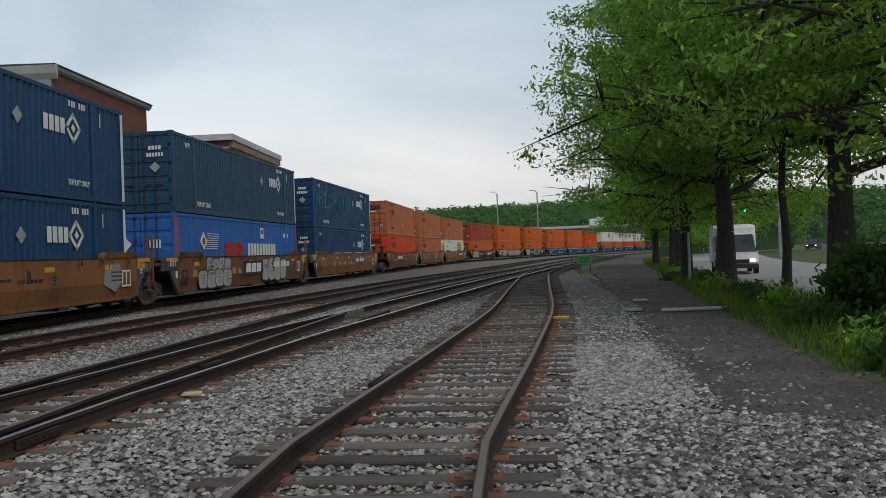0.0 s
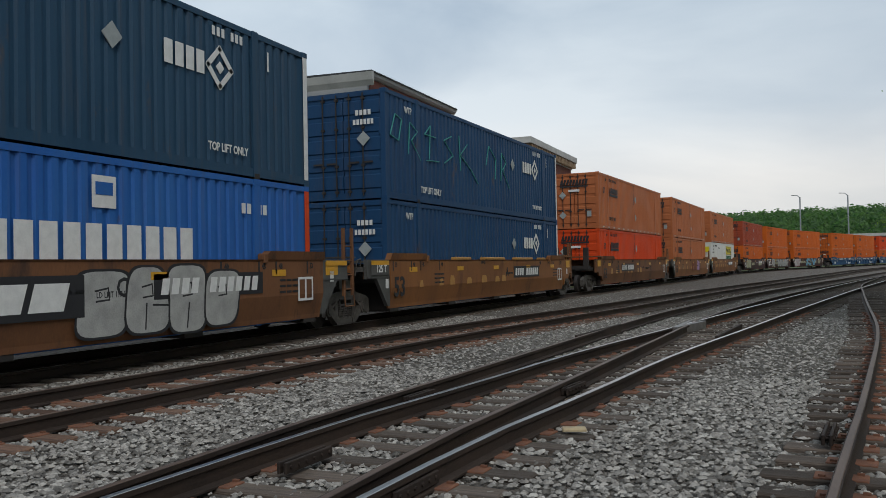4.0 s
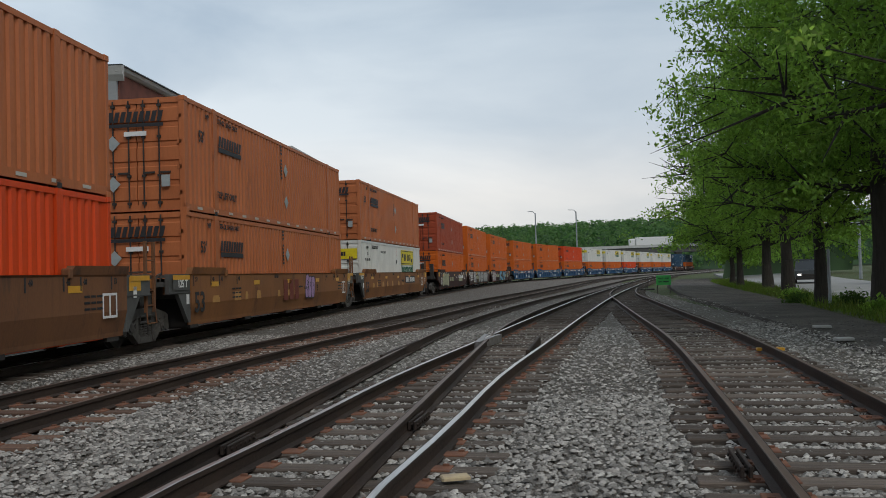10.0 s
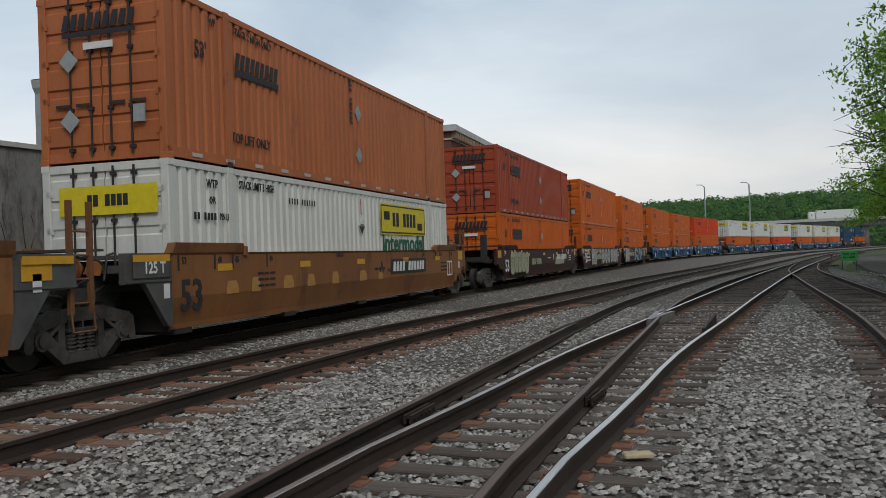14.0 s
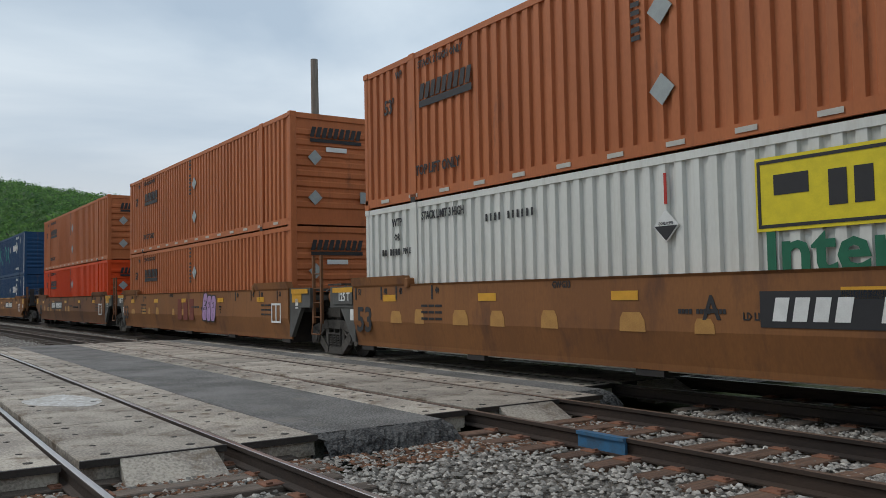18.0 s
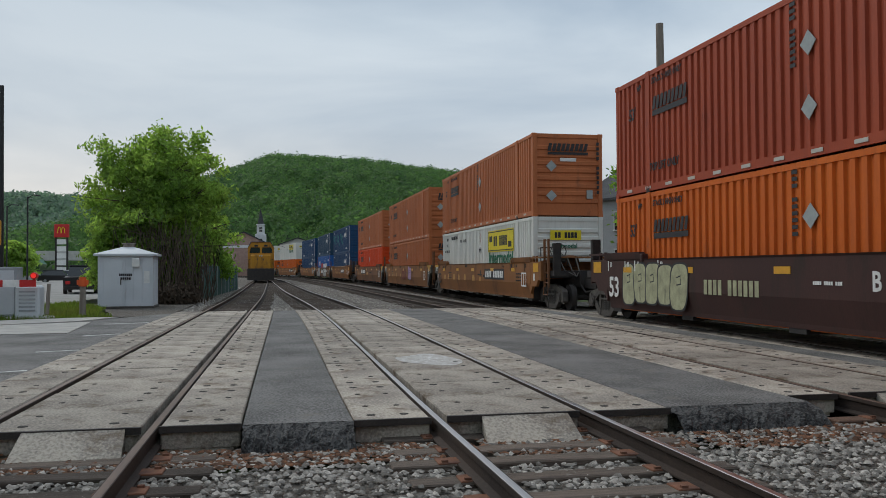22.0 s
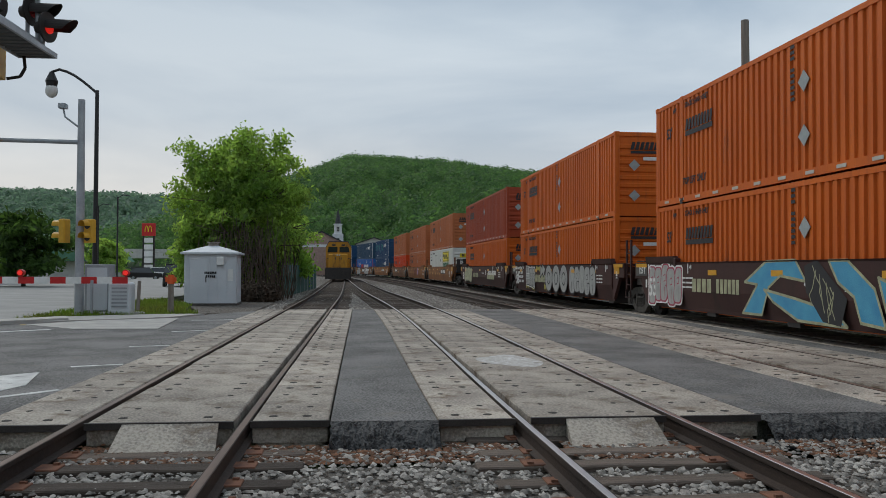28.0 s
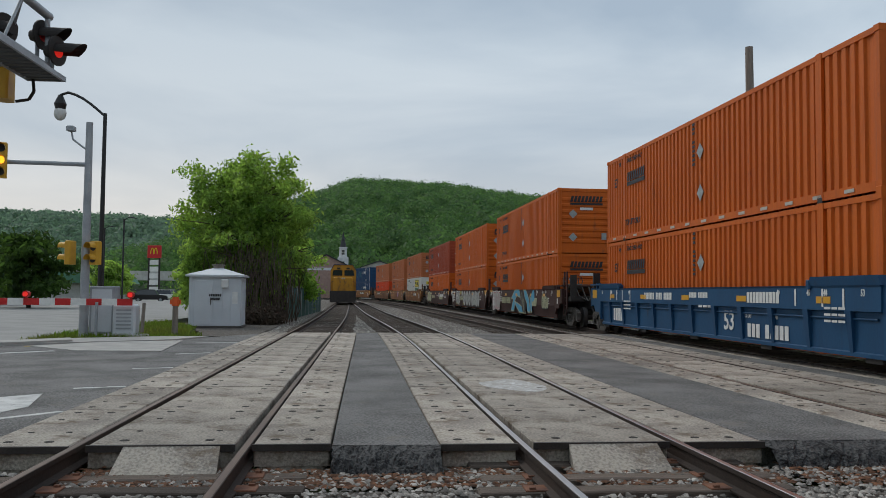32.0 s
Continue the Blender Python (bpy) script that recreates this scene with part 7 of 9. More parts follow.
sp = thing("traffic_signal", "grey steel signal pole with yellow traffic signals and camera", "traffic signal", m=Matrix.Translation((8.95, -27.2, -0.1)))
part("pole", Build().tube((0, 0, 0), (0, 0, 6.6), 0.14, 12, 0.1), M_GALV, sp)
part("base_plate", Build().cbox(-0.28, 0.28, -0.28, 0.28, 0, 0.1, 0.02), M_GALV, sp)
part("mast_arm", Build().pipe([(0, 0, 5.3), (1.2, 0.02, 5.32), (6.5, 0.1, 5.36)], 0.07, 8), M_GALV, sp)
signal_head(sp, Matrix.Translation((2.52, 0.12, 5.36)) @ Matrix.Rotation(radians(195), 4, "Z"), M_AMBER)
signal_head(sp, Matrix.Translation((-0.32, 0.1, 2.6)) @ Matrix.Rotation(radians(150), 4, "Z"), None, 2)
signal_head(sp, Matrix.Translation((0.42, 0.1, 2.6)) @ Matrix.Rotation(radians(75), 4, "Z"), None, 2)
part("camera_arm", Build().pipe([(0, 0, 5.7), (0.45, 0.1, 6.05), (0.5, 0.1, 6.3)], 0.03), M_GALV, sp)
part("traffic_camera", Build().cbox(0.4, 0.62, -0.05, 0.25, 6.3, 6.45, 0.02), M_GALV, sp, "small white traffic camera")

cb = thing("signal_cabinet", "grey steel signal cabinet on a concrete base", "cabinet", "signal cabinets", Matrix.Translation((8.55, -27.9, -0.1)))
part("body", Build().cbox(-0.38, 0.38, -0.3, 0.3, 0.08, 1.6, 0.02), M_GALV, cb)
part("base", Build().cbox(-0.46, 0.46, -0.38, 0.38, 0, 0.1, 0.02), M_KERB, cb)
part("door_line", Build().box(-0.3, 0.3, 0.3, 0.315, 0.2, 1.5), M_HUT, cb)
ac = thing("gate_mechanism", "louvred pale grey gate mechanism box on concrete", "gate machine", m=Matrix.Translation((7.75, -27.4, -0.1)))
part("base", Build().cbox(-0.6, 0.6, -0.4, 0.4, 0, 0.14, 0.03), M_KERB, ac)
part("case", Build().cbox(-0.34, 0.34, -0.28, 0.28, 0.14, 1.05, 0.06), M_HUT, ac)
for k in range(6):
    part("louvre", Build().box(-0.22, 0.22, 0.28, 0.31, 0.3 + k * 0.11, 0.35 + k * 0.11), M_GALV, ac)
part("counterweight_arm", Build().pipe([(-0.5, 0.1, 0.2), (-0.55, 0.12, 1.1)], 0.06), M_WOODPOLE, ac)

gate = thing("crossing_gate", "lowered red and white striped crossing gate arm", "crossing gate", m=Matrix.Translation((7.45, -26.9, 1.02)) @ Matrix.Rotation(radians(4), 4, "Z"))
for k in range(20):
    part("stripe", Build().cbox(k * 0.44, k * 0.44 + 0.44, -0.02, 0.02, -0.1 + 0.0, 0.1, 0.006), M_SIGNRED if k % 2 == 0 else K_WHITE, gate, "red stripe" if k % 2 == 0 else "white stripe")
for x in (0.05, 3.0):
    lm = part("gate_lamp", Build().tube((x, -0.1, 0.22), (x, 0.12, 0.22), 0.1, 10).box(x - 0.03, x + 0.03, -0.03, 0.03, 0.08, 0.2), M_SIGNRED, gate, "red gate lamp")
    part("lens", Build().tube((x, 0.12, 0.22), (x, 0.14, 0.22), 0.07, 10), M_REDGLOW, lm)
part("support_post", Build().tube((1.0, 0.1, -1.1), (1.0, 0.1, 0.0), 0.045, 8), M_GALV, gate)
part("gate_mast", Build().tube((8.9, -0.1, -1.12), (8.9, -0.1, 2.8), 0.09, 10), M_GALV, gate)

cant = thing("crossing_cantilever", "galvanised cantilever with hooded red crossing lights", "crossing signal", m=Matrix.Translation((5.15, -13.4, 4.75)) @ Matrix.Rotation(radians(-1.5), 4, "Z"))
for dx, dz in ((0.04, -0.1), (0.62, -0.1), (0.06, 0.68)):
    part("boom_tube", Build().tube((dx, 0.0, dz), (dx, 12, dz), 0.062, 12).ball((dx, 0, dz), 0.066, 10, 6), M_GALV, cant)
part("boom_tie", Build().tube((0.04, 0.05, -0.1), (0.06, 0.05, 0.68), 0.04, 8).tube((0.04, 0.05, -0.1), (0.62, 0.05, -0.1), 0.04, 8), M_GALV, cant)
for k in range(8):
    part("lattice", Build().tube((0.62, k * 1.4 + 0.2, -0.1), (0.06, k * 1.4 + 0.9, 0.68), 0.022, 6).tube((0.06, k * 1.4 + 0.9, 0.68), (0.04, k * 1.4 + 1.5, -0.1), 0.022, 6), M_GALV, cant)
wk = part("walkway", Build().box(-0.18, -0.14, -0.1, 11.5, -0.27, -0.2).box(0.34, 0.38, -0.1, 11.5, -0.27, -0.2).box(-0.14, 0.34, -0.1, -0.06, -0.27, -0.2), M_GALV, cant, "open grating walkway")
for k in range(60):
    part("grating_bar", stored("grating_bar", M_GREYSTEEL, lambda: Build().box(-0.14, 0.34, -0.06, 0.06, -0.255, -0.225)), M_GREYSTEEL, wk, m=Matrix.Translation((0, k * 0.19, 0)))
part("mast", Build().tube((0.35, 12, -4.9), (0.35, 12, 1.6), 0.14, 12), M_GALV, cant)
for x, y, z, face, lit in ((0.16, 0.0, 0.4, -102, False), (-0.1, 0.1, 0.14, -102, True), (0.46, 0.5, 0.34, 65, False), (0.3, 0.9, 0.2, 65, False)):
    m = Matrix.Translation((x, y, z)) @ Matrix.Rotation(radians(face), 4, "Z")
    hd = part("crossing_light", Build().tube((0, 0.0, 0), (0, -0.03, 0), 0.22, 22).tube((0, 0.0, 0), (0, 0.16, 0), 0.13, 12, 0.08), M_BLACK, cant, "black round light with hood", m)
    v = Build()
    for i in range(12):
        a0, a1 = math.pi * (i - 1) / 10, math.pi * i / 10
        o = [(0.12 * math.cos(a), -0.03, 0.12 * math.sin(a)) for a in (a0, a1)]
        e = [(0.115 * math.cos(a), -0.34 - 0.13 * math.sin(a), 0.115 * math.sin(a) - 0.03) for a in (a1, a0)]
        v.add(o + e, [(0, 1, 2, 3)])
    part("hood", v, M_BLACK, hd)
    part("lens", Build().tube((0, -0.03, 0), (0, -0.045, 0), 0.1, 14), M_REDGLOW if lit else M_SIGNRED, hd)
    part("light_post", Build().tube((0, 0.06, -0.05), (0, 0.06, -0.2 - z), 0.03, 8), M_GALV, hd)
signal_head(cant, Matrix.Translation((0.62, 0.1, -0.25)) @ Matrix.Rotation(radians(95), 4, "Z"), None, 2)
part("cable_loop", Build().pipe([(0.28, -0.05, -0.25), (0.28, -0.1, -0.42), (0.34, -0.08, -0.55), (0.5, 0.0, -0.6)], 0.025), M_BLACK, cant)

up = thing("utility_pole", "tall weathered wooden utility pole with wires", "utility pole", "utility poles", Matrix.Translation((-12.75, -28.5, -0.3)))
part("shaft", Build().tube((0, 0, 0), (0.1, 0, 10.3), 0.17, 10, 0.13), M_WOODPOLE, up)
part("lamp_arm", Build().pipe([(0, 0, 6.0), (-0.8, 0.8, 6.5), (-1.5, 1.5, 6.55)], 0.03), M_GALV, up)
part("lamp_head", Build().ball((-1.8, 1.8, 6.5), 0.22, 8, 6, 0.5), M_GALV, up)
part("guy_wire", Build().tube((0, 0, 8.2), (-3.5, -4, 0), 0.012, 4), M_BLACK, up)
for dz in (0, 0.5):
    part("wire", Build().pipe([(0, 0, 5.6 + dz), (-8, 6, 5.0 + dz), (-18, 14, 5.8 + dz)], 0.014, 4), M_BLACK, up)
up = thing("utility_pole", "leaning dark wooden utility pole by the buildings", "utility pole", "utility poles", Matrix.Translation((-34.5, 11.0, -0.3)))
part("shaft", Build().tube((0, 0, 0), (0, 0.6, 9.2), 0.14, 10, 0.1), M_WOODPOLE, up)
part("wire", Build().pipe([(0, 0.6, 9.0), (-6, -8, 8.3), (-14, -20, 8.5)], 0.015, 4), M_BLACK, up)

xs = thing("crossing_signal", "grey crossing signal mast with crossbuck and lights", "crossing signal", m=Matrix.Translation((-12.15, -25.2, -0.1)) @ Matrix.Rotation(radians(25), 4, "Z"))
part("mast", Build().tube((0, 0, 0), (0, 0, 4.3), 0.07, 10), M_GALV, xs)
part("bell", Build().ball((0, 0, 4.4), 0.17, 10, 6, 0.7), M_GALV, xs)
for a in (40, -40):
    part("crossbuck_blade", Build().cbox(-0.6, 0.6, 0.04, 0.06, -0.11, 0.11, 0.005, Matrix.Translation((0.0, 0.05, 3.5)) @ Matrix.Rotation(radians(a), 4, "Y")), M_GALV, xs, "weathered crossbuck board")
part("light_bar", Build().tube((-0.5, 0.1, 2.2), (0.5, 0.1, 2.2), 0.03), M_GALV, xs)
for x in (-0.42, 0.42):
    lt = part("crossing_light", Build().tube((x, 0.1, 2.2), (x, 0.16, 2.2), 0.3, 18), M_BLACK, xs, "black round light")
    part("lens", Build().tube((x, 0.16, 2.2), (x, 0.2, 2.2), 0.14, 14), K_GREY, lt)

dn = thing("do_not_enter_sign", "red and white do not enter sign on a post", "road sign", m=Matrix.Translation((-15.3, -21.6, -0.2)) @ Matrix.Rotation(radians(-38), 4, "Z"))
part("post", Build().cbox(-0.04, 0.04, -0.04, 0.0, 0, 3.1, 0.006), M_GALV, dn)
pn = part("panel", Build().cbox(-0.38, 0.38, 0.0, 0.02, 2.3, 3.06, 0.01), K_WHITE, dn)
part("disc", Build().tube((0, 0.02, 2.68), (0, 0.028, 2.68), 0.34, 24), M_SIGNRED, pn)
part("bar", Build().box(-0.24, 0.24, 0.028, 0.034, 2.63, 2.73), K_WHITE, pn)
words("DO NOT", 0.13, K_WHITE, pn, Matrix.Translation((0, 0.031, 2.84)) @ FRONT_M)
words("ENTER", 0.13, K_WHITE, pn, Matrix.Translation((0, 0.031, 2.52)) @ FRONT_M)


# ---- buildings ----
M_TANWOOD = mat("tan_painted_wood", (0.34, 0.25, 0.16), (0.26, 0.19, 0.13), 2, 30, 0.85)
def window(parent, m, w, h, sill=True, glass=None):
    """m: right, up and out are its x, y and z."""
    b = Build().box(-w / 2 - 0.08, w / 2 + 0.08, h / 2, h / 2 + 0.1, 0, 0.07).box(-w / 2 - 0.08, -w / 2, -h / 2, h / 2, 0, 0.07).box(w / 2, w / 2 + 0.08, -h / 2, h / 2, 0, 0.07).box(-w / 2, w / 2, -0.03, 0.03, 0, 0.05)
    wn_ = part("window", b, M_FRAME, parent, m=m)
    part("pane", Build().box(-w / 2, w / 2, -h / 2, h / 2, 0.004, 0.02), M_GLASS, wn_, "dark window glass")
    if sill:
        part("sill", Build().box(-w / 2 - 0.12, w / 2 + 0.12, -h / 2 - 0.1, -h / 2, 0, 0.12), M_FRAME, wn_)
    return wn_


EAST = Matrix(((0, 0, 1, 0), (1, 0, 0, 0), (0, 1, 0, 0), (0, 0, 0, 1)))
SOUTH = Matrix(((1, 0, 0, 0), (0, 0, -1, 0), (0, 1, 0, 0), (0, 0, 0, 1)))
NORTH = Matrix(((-1, 0, 0, 0), (0, 0, 1, 0), (0, 1, 0, 0), (0, 0, 0, 1)))


def at(x, y, z, side):
    return Matrix.Translation((x, y, z)) @ side


bl = thing("brick_building", "tall brick building with grey painted gable and pale cornice", "building", "buildings by the line")
part("wall", Build().box(-30, -16.4, 34.05, 44.5, -0.4, 10.25), M_BRICK, bl)
gab = Build().prism([(-30, -0.4), (-16.45, -0.4), (-16.45, 10.0), (-30, 10.0)], 33.9, 34.05, "y")
part("gable_wall", gab, M_GREYBRICK, bl, "grey painted brick gable")
part("cornice", Build().prism([(-16.4, 10.2), (-16.33, 10.22), (-16.22, 10.32), (-16.16, 10.48), (-16.4, 10.5)], 33.7, 44.8, "y").prism([(33.9, 9.85), (33.75, 10.1), (33.65, 10.45), (33.9, 10.5)], -30, -16.1, "x"), M_CORNICE, bl, "pale wooden cornice")
part("roof", Build().prism([(-30.0, 10.5), (-23, 10.62), (-16.12, 10.52), (-16.12, 10.46), (-30.0, 10.44)], 33.7, 44.75, "y"), M_SLATE, bl)
for wx in (-21.8, -24.6, -27.4):
    for wz in (3.2, 7.2):
        window(bl, at(wx, 33.9, wz, SOUTH), 0.95, 2.1)
for wy in (35.4, 38, 40.5, 43):
    for wz in (3.4, 7.2):
        window(bl, at(-16.4, wy, wz, EAST), 1.0, 1.9)
bl = thing("brick_building", "long brick building with a pale bracketed cornice", "building", "buildings by the line")
part("wall", Build().box(-28, -16.2, 59, 73.2, -0.4, 10.4), M_BRICK, bl)
part("cornice", Build().box(-28.2, -15.7, 58.7, 73.5, 10.35, 10.8).box(-28, -16.1, 58.9, 73.3, 9.75, 9.85), M_CORNICE, bl, "pale cornice")
for k in range(30):
    part("bracket", Build().box(-16.2, -15.75, 59.1 + k * 0.48, 59.28 + k * 0.48, 9.85, 10.35), M_TANWOOD, bl)
for wy in range(61, 73, 3):
    for wz in (3.4, 7.0):
        window(bl, at(-16.2, wy, wz, EAST), 1.0, 1.9)
        window(bl, at(-18 - (wy - 61) * 0.8, 59.0, wz, SOUTH), 1.0, 1.9)
bl = thing("flat_roofed_building", "grey flat-roofed building behind the tracks", "building", "buildings by the line")
part("wall", Build().box(-34, -19, 84, 104, -0.4, 9.5), M_GREYBRICK, bl)
part("parapet", Build().box(-34.2, -18.8, 83.8, 104.2, 9.5, 10.0), M_CORNICE, bl)

# the stained retaining wall and the low hall with its yellow fascia
rw = thing("retaining_wall", "stained concrete retaining wall with climbing stems", "wall", kind="structure")
part("wall_body", Build().prism([(-21.5, 12.2), (-20.9, 12.2), (-18.2, 29), (-18.8, 29)], -0.4, 5.1, "z"), M_OLDCONC, rw)
part("coping", Build().prism([(-21.6, 12.0), (-20.8, 12.0), (-18.1, 29.2), (-18.9, 29.2)], 5.1, 5.25, "z"), M_KERB, rw)
rng_w = random.Random(12)
for k in range(46):
    u = rng_w.random()
    bx, by = -20.83 + 2.66 * u, 12.4 + 16.4 * u
    vb = Build()
    p0 = Vector((bx, by, 0.2))
    for s in range(6):
        p1 = p0 + Vector((0, rng_w.uniform(-0.25, 0.25), rng_w.uniform(0.3, 0.7)))
        p1.z = min(p1.z, 4.5)
        vb.tube(p0, p1, 0.025 - 0.003 * s, 4)
        p0 = p1
    part("climbing_stem", vb, M_TWIG, rw)
part("handrail", Build().pipe([(-20.2, 16, 1.7), (-20.2, 16, 3.3), (-19.9, 17.5, 3.3)], 0.04).tube((-20.2, 16, 1.9), (-19.0, 24, 1.9), 0.04), M_GALV, rw)

UH = Matrix.Translation((-45, 1, 0)) @ Matrix.Rotation(radians(-7), 4, "Z")
uh = thing("union_hall", "low brown brick hall with ochre fascia and shingle roof", "building", "buildings by the line", UH)
part("wall", Build().box(-14, 0, -32, 19.5, -0.4, 4.9), M_TANBRICK, uh)
for y0, y1 in ((-30, -14), (-12, 2.2), (5.6, 12.6), (13.2, 19.2)):
    part("fascia", Build().box(0, 0.25, y0, y1, 3.7, 4.9), M_YELLOWBAND, uh, "ochre fascia board")
    part("shop_window", Build().box(0, 0.06, y0 + 0.2, y1 - 0.2, 1.0, 3.6), M_GLASS, uh, "dark shop window")
    for k in range(5):
        yy = y0 + 0.2 + (y1 - y0 - 0.4) * k / 4
        part("mullion", Build().box(0.06, 0.12, yy - 0.04, yy + 0.04, 1.0, 3.6), M_FRAME, uh)
part("roof", Build().prism([(-14.5, 4.9), (0.7, 4.9), (0.7, 5.05), (-1.5, 5.9), (-14.5, 6.1)], -32.5, 20, "y"), M_SHINGLE, uh)
words("STEAMFITTERS", 0.42, K_BLACK, uh, at(0.256, -1.2, 4.25, EAST), 1.0)
part("name_blocks", bars([5, 3], 2.2, 0.36, 0.3), K_BLACK, uh, "", at(0.256, -3.0, 4.68, EAST))
part("notice", Build().box(0.0, 0.05, 3.2, 3.9, 2.2, 3.3), K_WHITE, uh)
part("low_wall", Build().box(4.5, 5.0, -6, 24, -0.4, 1.7), M_OLDCONC, uh)


def gabled(name, label, m, w, d, h, rise, wall, roof, rows, group="houses"):
    """A house: ridge along its y; windows on the side that faces +x."""
    t = thing(name, label, "house", group, m)
    part("wall", Build().prism([(-w / 2, -1), (w / 2, -1), (w / 2, h), (0, h + rise * 0.97), (-w / 2, h)], -d / 2, d / 2, "y"), wall, t)
    ov = 0.4
    part("roof", Build().prism([(-w / 2 - ov, h - ov * rise / (w / 2)), (0, h + rise), (w / 2 + ov, h - ov * rise / (w / 2)), (w / 2 + ov, h - ov * rise / (w / 2) + 0.2), (0, h + rise + 0.25), (-w / 2 - ov, h - ov * rise / (w / 2) + 0.2)], -d / 2 - ov, d / 2 + ov, "y"), roof, t)
    for z in rows:
        n = max(2, int(d / 3))
        for k in range(n):
            window(t, at(w / 2, -d / 2 + d * (k + 0.5) / n, z, EAST), 0.9, 1.4)
        for x in (-w / 4, w / 4):
            window(t, at(x, d / 2, z, NORTH), 0.9, 1.4)
            window(t, at(x, -d / 2, z, SOUTH), 0.9, 1.4)
    return t


wh = gabled("white_house", "white sided house with a large slate roof", Matrix.Translation((-62, 1.5, 2)), 8, 17, 5.6, 3.2, M_WHITEWALL, M_SLATE, (1.6, 4.2))
dm = part("dormer", Build().prism([(-2.2, 0), (2.2, 0), (0, 2.6)], 0, 3, "x"), M_WHITEWALL, wh, "white gable dormer", Matrix.Translation((1.2, 0, 5.9)))
window(dm, at(3.0, 0, 0.9, EAST), 1.4, 0.9)
bh = thing("brick_apartment_house", "three storey red brick apartment house with white windows", "building", "houses", Matrix.Translation((-69, 14.5, 2)))
part("wall", Build().box(-8, 0, -5.4, 8, -1, 9.3), M_BRICK, bh)
part("parapet", Build().box(-8.1, 0.1, -5.5, 8.1, 9.3, 9.5), M_TANBRICK, bh)
part("chimney", Build().box(-3, -1.8, 0.5, 3, 9.5, 10.5), M_OLDCONC, bh)
for z in (1.6, 4.4, 7.4):
    for y in (-3, 1.4, 5.5):
        window(bh, at(0, y, z, EAST), 1.9, 1.5)
gabled("hip_house", "grey house with a dormer high on the slope", Matrix.Translation((-92, 14, 9)), 7, 9, 4, 3, M_WHITEWALL, M_SLATE, (2,))

th = gabled("turret_house", "old house with slate roof, dormer and porch", Matrix.Translation((-41, -47, 0.5)) @ Matrix.Rotation(radians(28), 4, "Z"), 11, 18, 6.2, 3.8, M_WHITEWALL, M_SLATE, (1.6, 4.6))
dm = part("dormer", Build().prism([(-1.3, 0), (1.3, 0), (1.3, 1.5), (0, 2.6), (-1.3, 1.5)], 0, 3.5, "x"), M_WHITEWALL, th, "white gabled dormer", Matrix.Translation((2.0, 4, 7.0)))
window(dm, at(3.5, 0, 0.85, EAST), 0.9, 1.1)
part("dormer_roof", Build().prism([(-1.6, 1.3), (0, 2.7), (1.6, 1.3), (1.6, 1.5), (0, 2.95), (-1.6, 1.5)], -0.3, 3.8, "x"), M_SLATE, th, m=Matrix.Translation((2.0, 4, 7.0)))
tt = part("turret", Build().tube((0, 0, -1), (0, 0, 7.6), 2.3, 10, 2.3, True, False), M_WHITEWALL, th, "white turret", Matrix.Translation((5.2, -8.4, 0)))
part("turret_roof", Build().tube((0, 0, 7.5), (0, 0, 11.6), 2.8, 10, 0.05, True, False), M_SLATE, tt, "conical slate roof")
for a in (-30, 5, 40, 75):
    window(tt, Matrix.Rotation(radians(a), 4, "Z") @ at(2.2, 0, 6.2, EAST), 0.8, 1.2)
part("porch_roof", Build().box(5.5, 8.2, -5, 8.5, 3.0, 3.2), M_CORNICE, th)
part("porch_floor", Build().box(5.5, 8.2, -5, 8.5, -0.2, 0.3), M_CORNICE, th)
for k in range(7):
    part("porch_post", Build().box(8.0, 8.15, -4.9 + k * 2.2, -4.75 + k * 2.2, 0.3, 3.0), M_FRAME, th)
part("porch_rail", Build().box(8.05, 8.1, -5, 8.5, 1.1, 1.2).box(8.05, 8.1, -5, 8.5, 0.5, 0.56), M_FRAME, th)
gabled("corner_house", "pale house partly hidden by a tree", Matrix.Translation((-30, -66, 0.5)) @ Matrix.Rotation(radians(20), 4, "Z"), 9, 10, 6.5, 2.5, M_GREYBRICK, M_SLATE, (1.6, 4.6))
tree(-21.5, -33.5, 6.0, 2.6, 0.1, 101, M_BRIGHT, "young bright green tree before the old house", count=130, per=45, size=0.16, low=0.25, limbs=9, spread=0.4)
tree(-25, -28.5, 6.5, 3.0, 0.12, 102, M_OAK, "green street tree before the old house", count=130, per=45, size=0.18, low=0.25, limbs=9, spread=0.4)
tree(-19.5, -42, 9.0, 3.4, 0.14, 103, M_OAK, "green street tree by the crossing", count=140, per=45, size=0.2, low=0.2, limbs=9, spread=0.45)

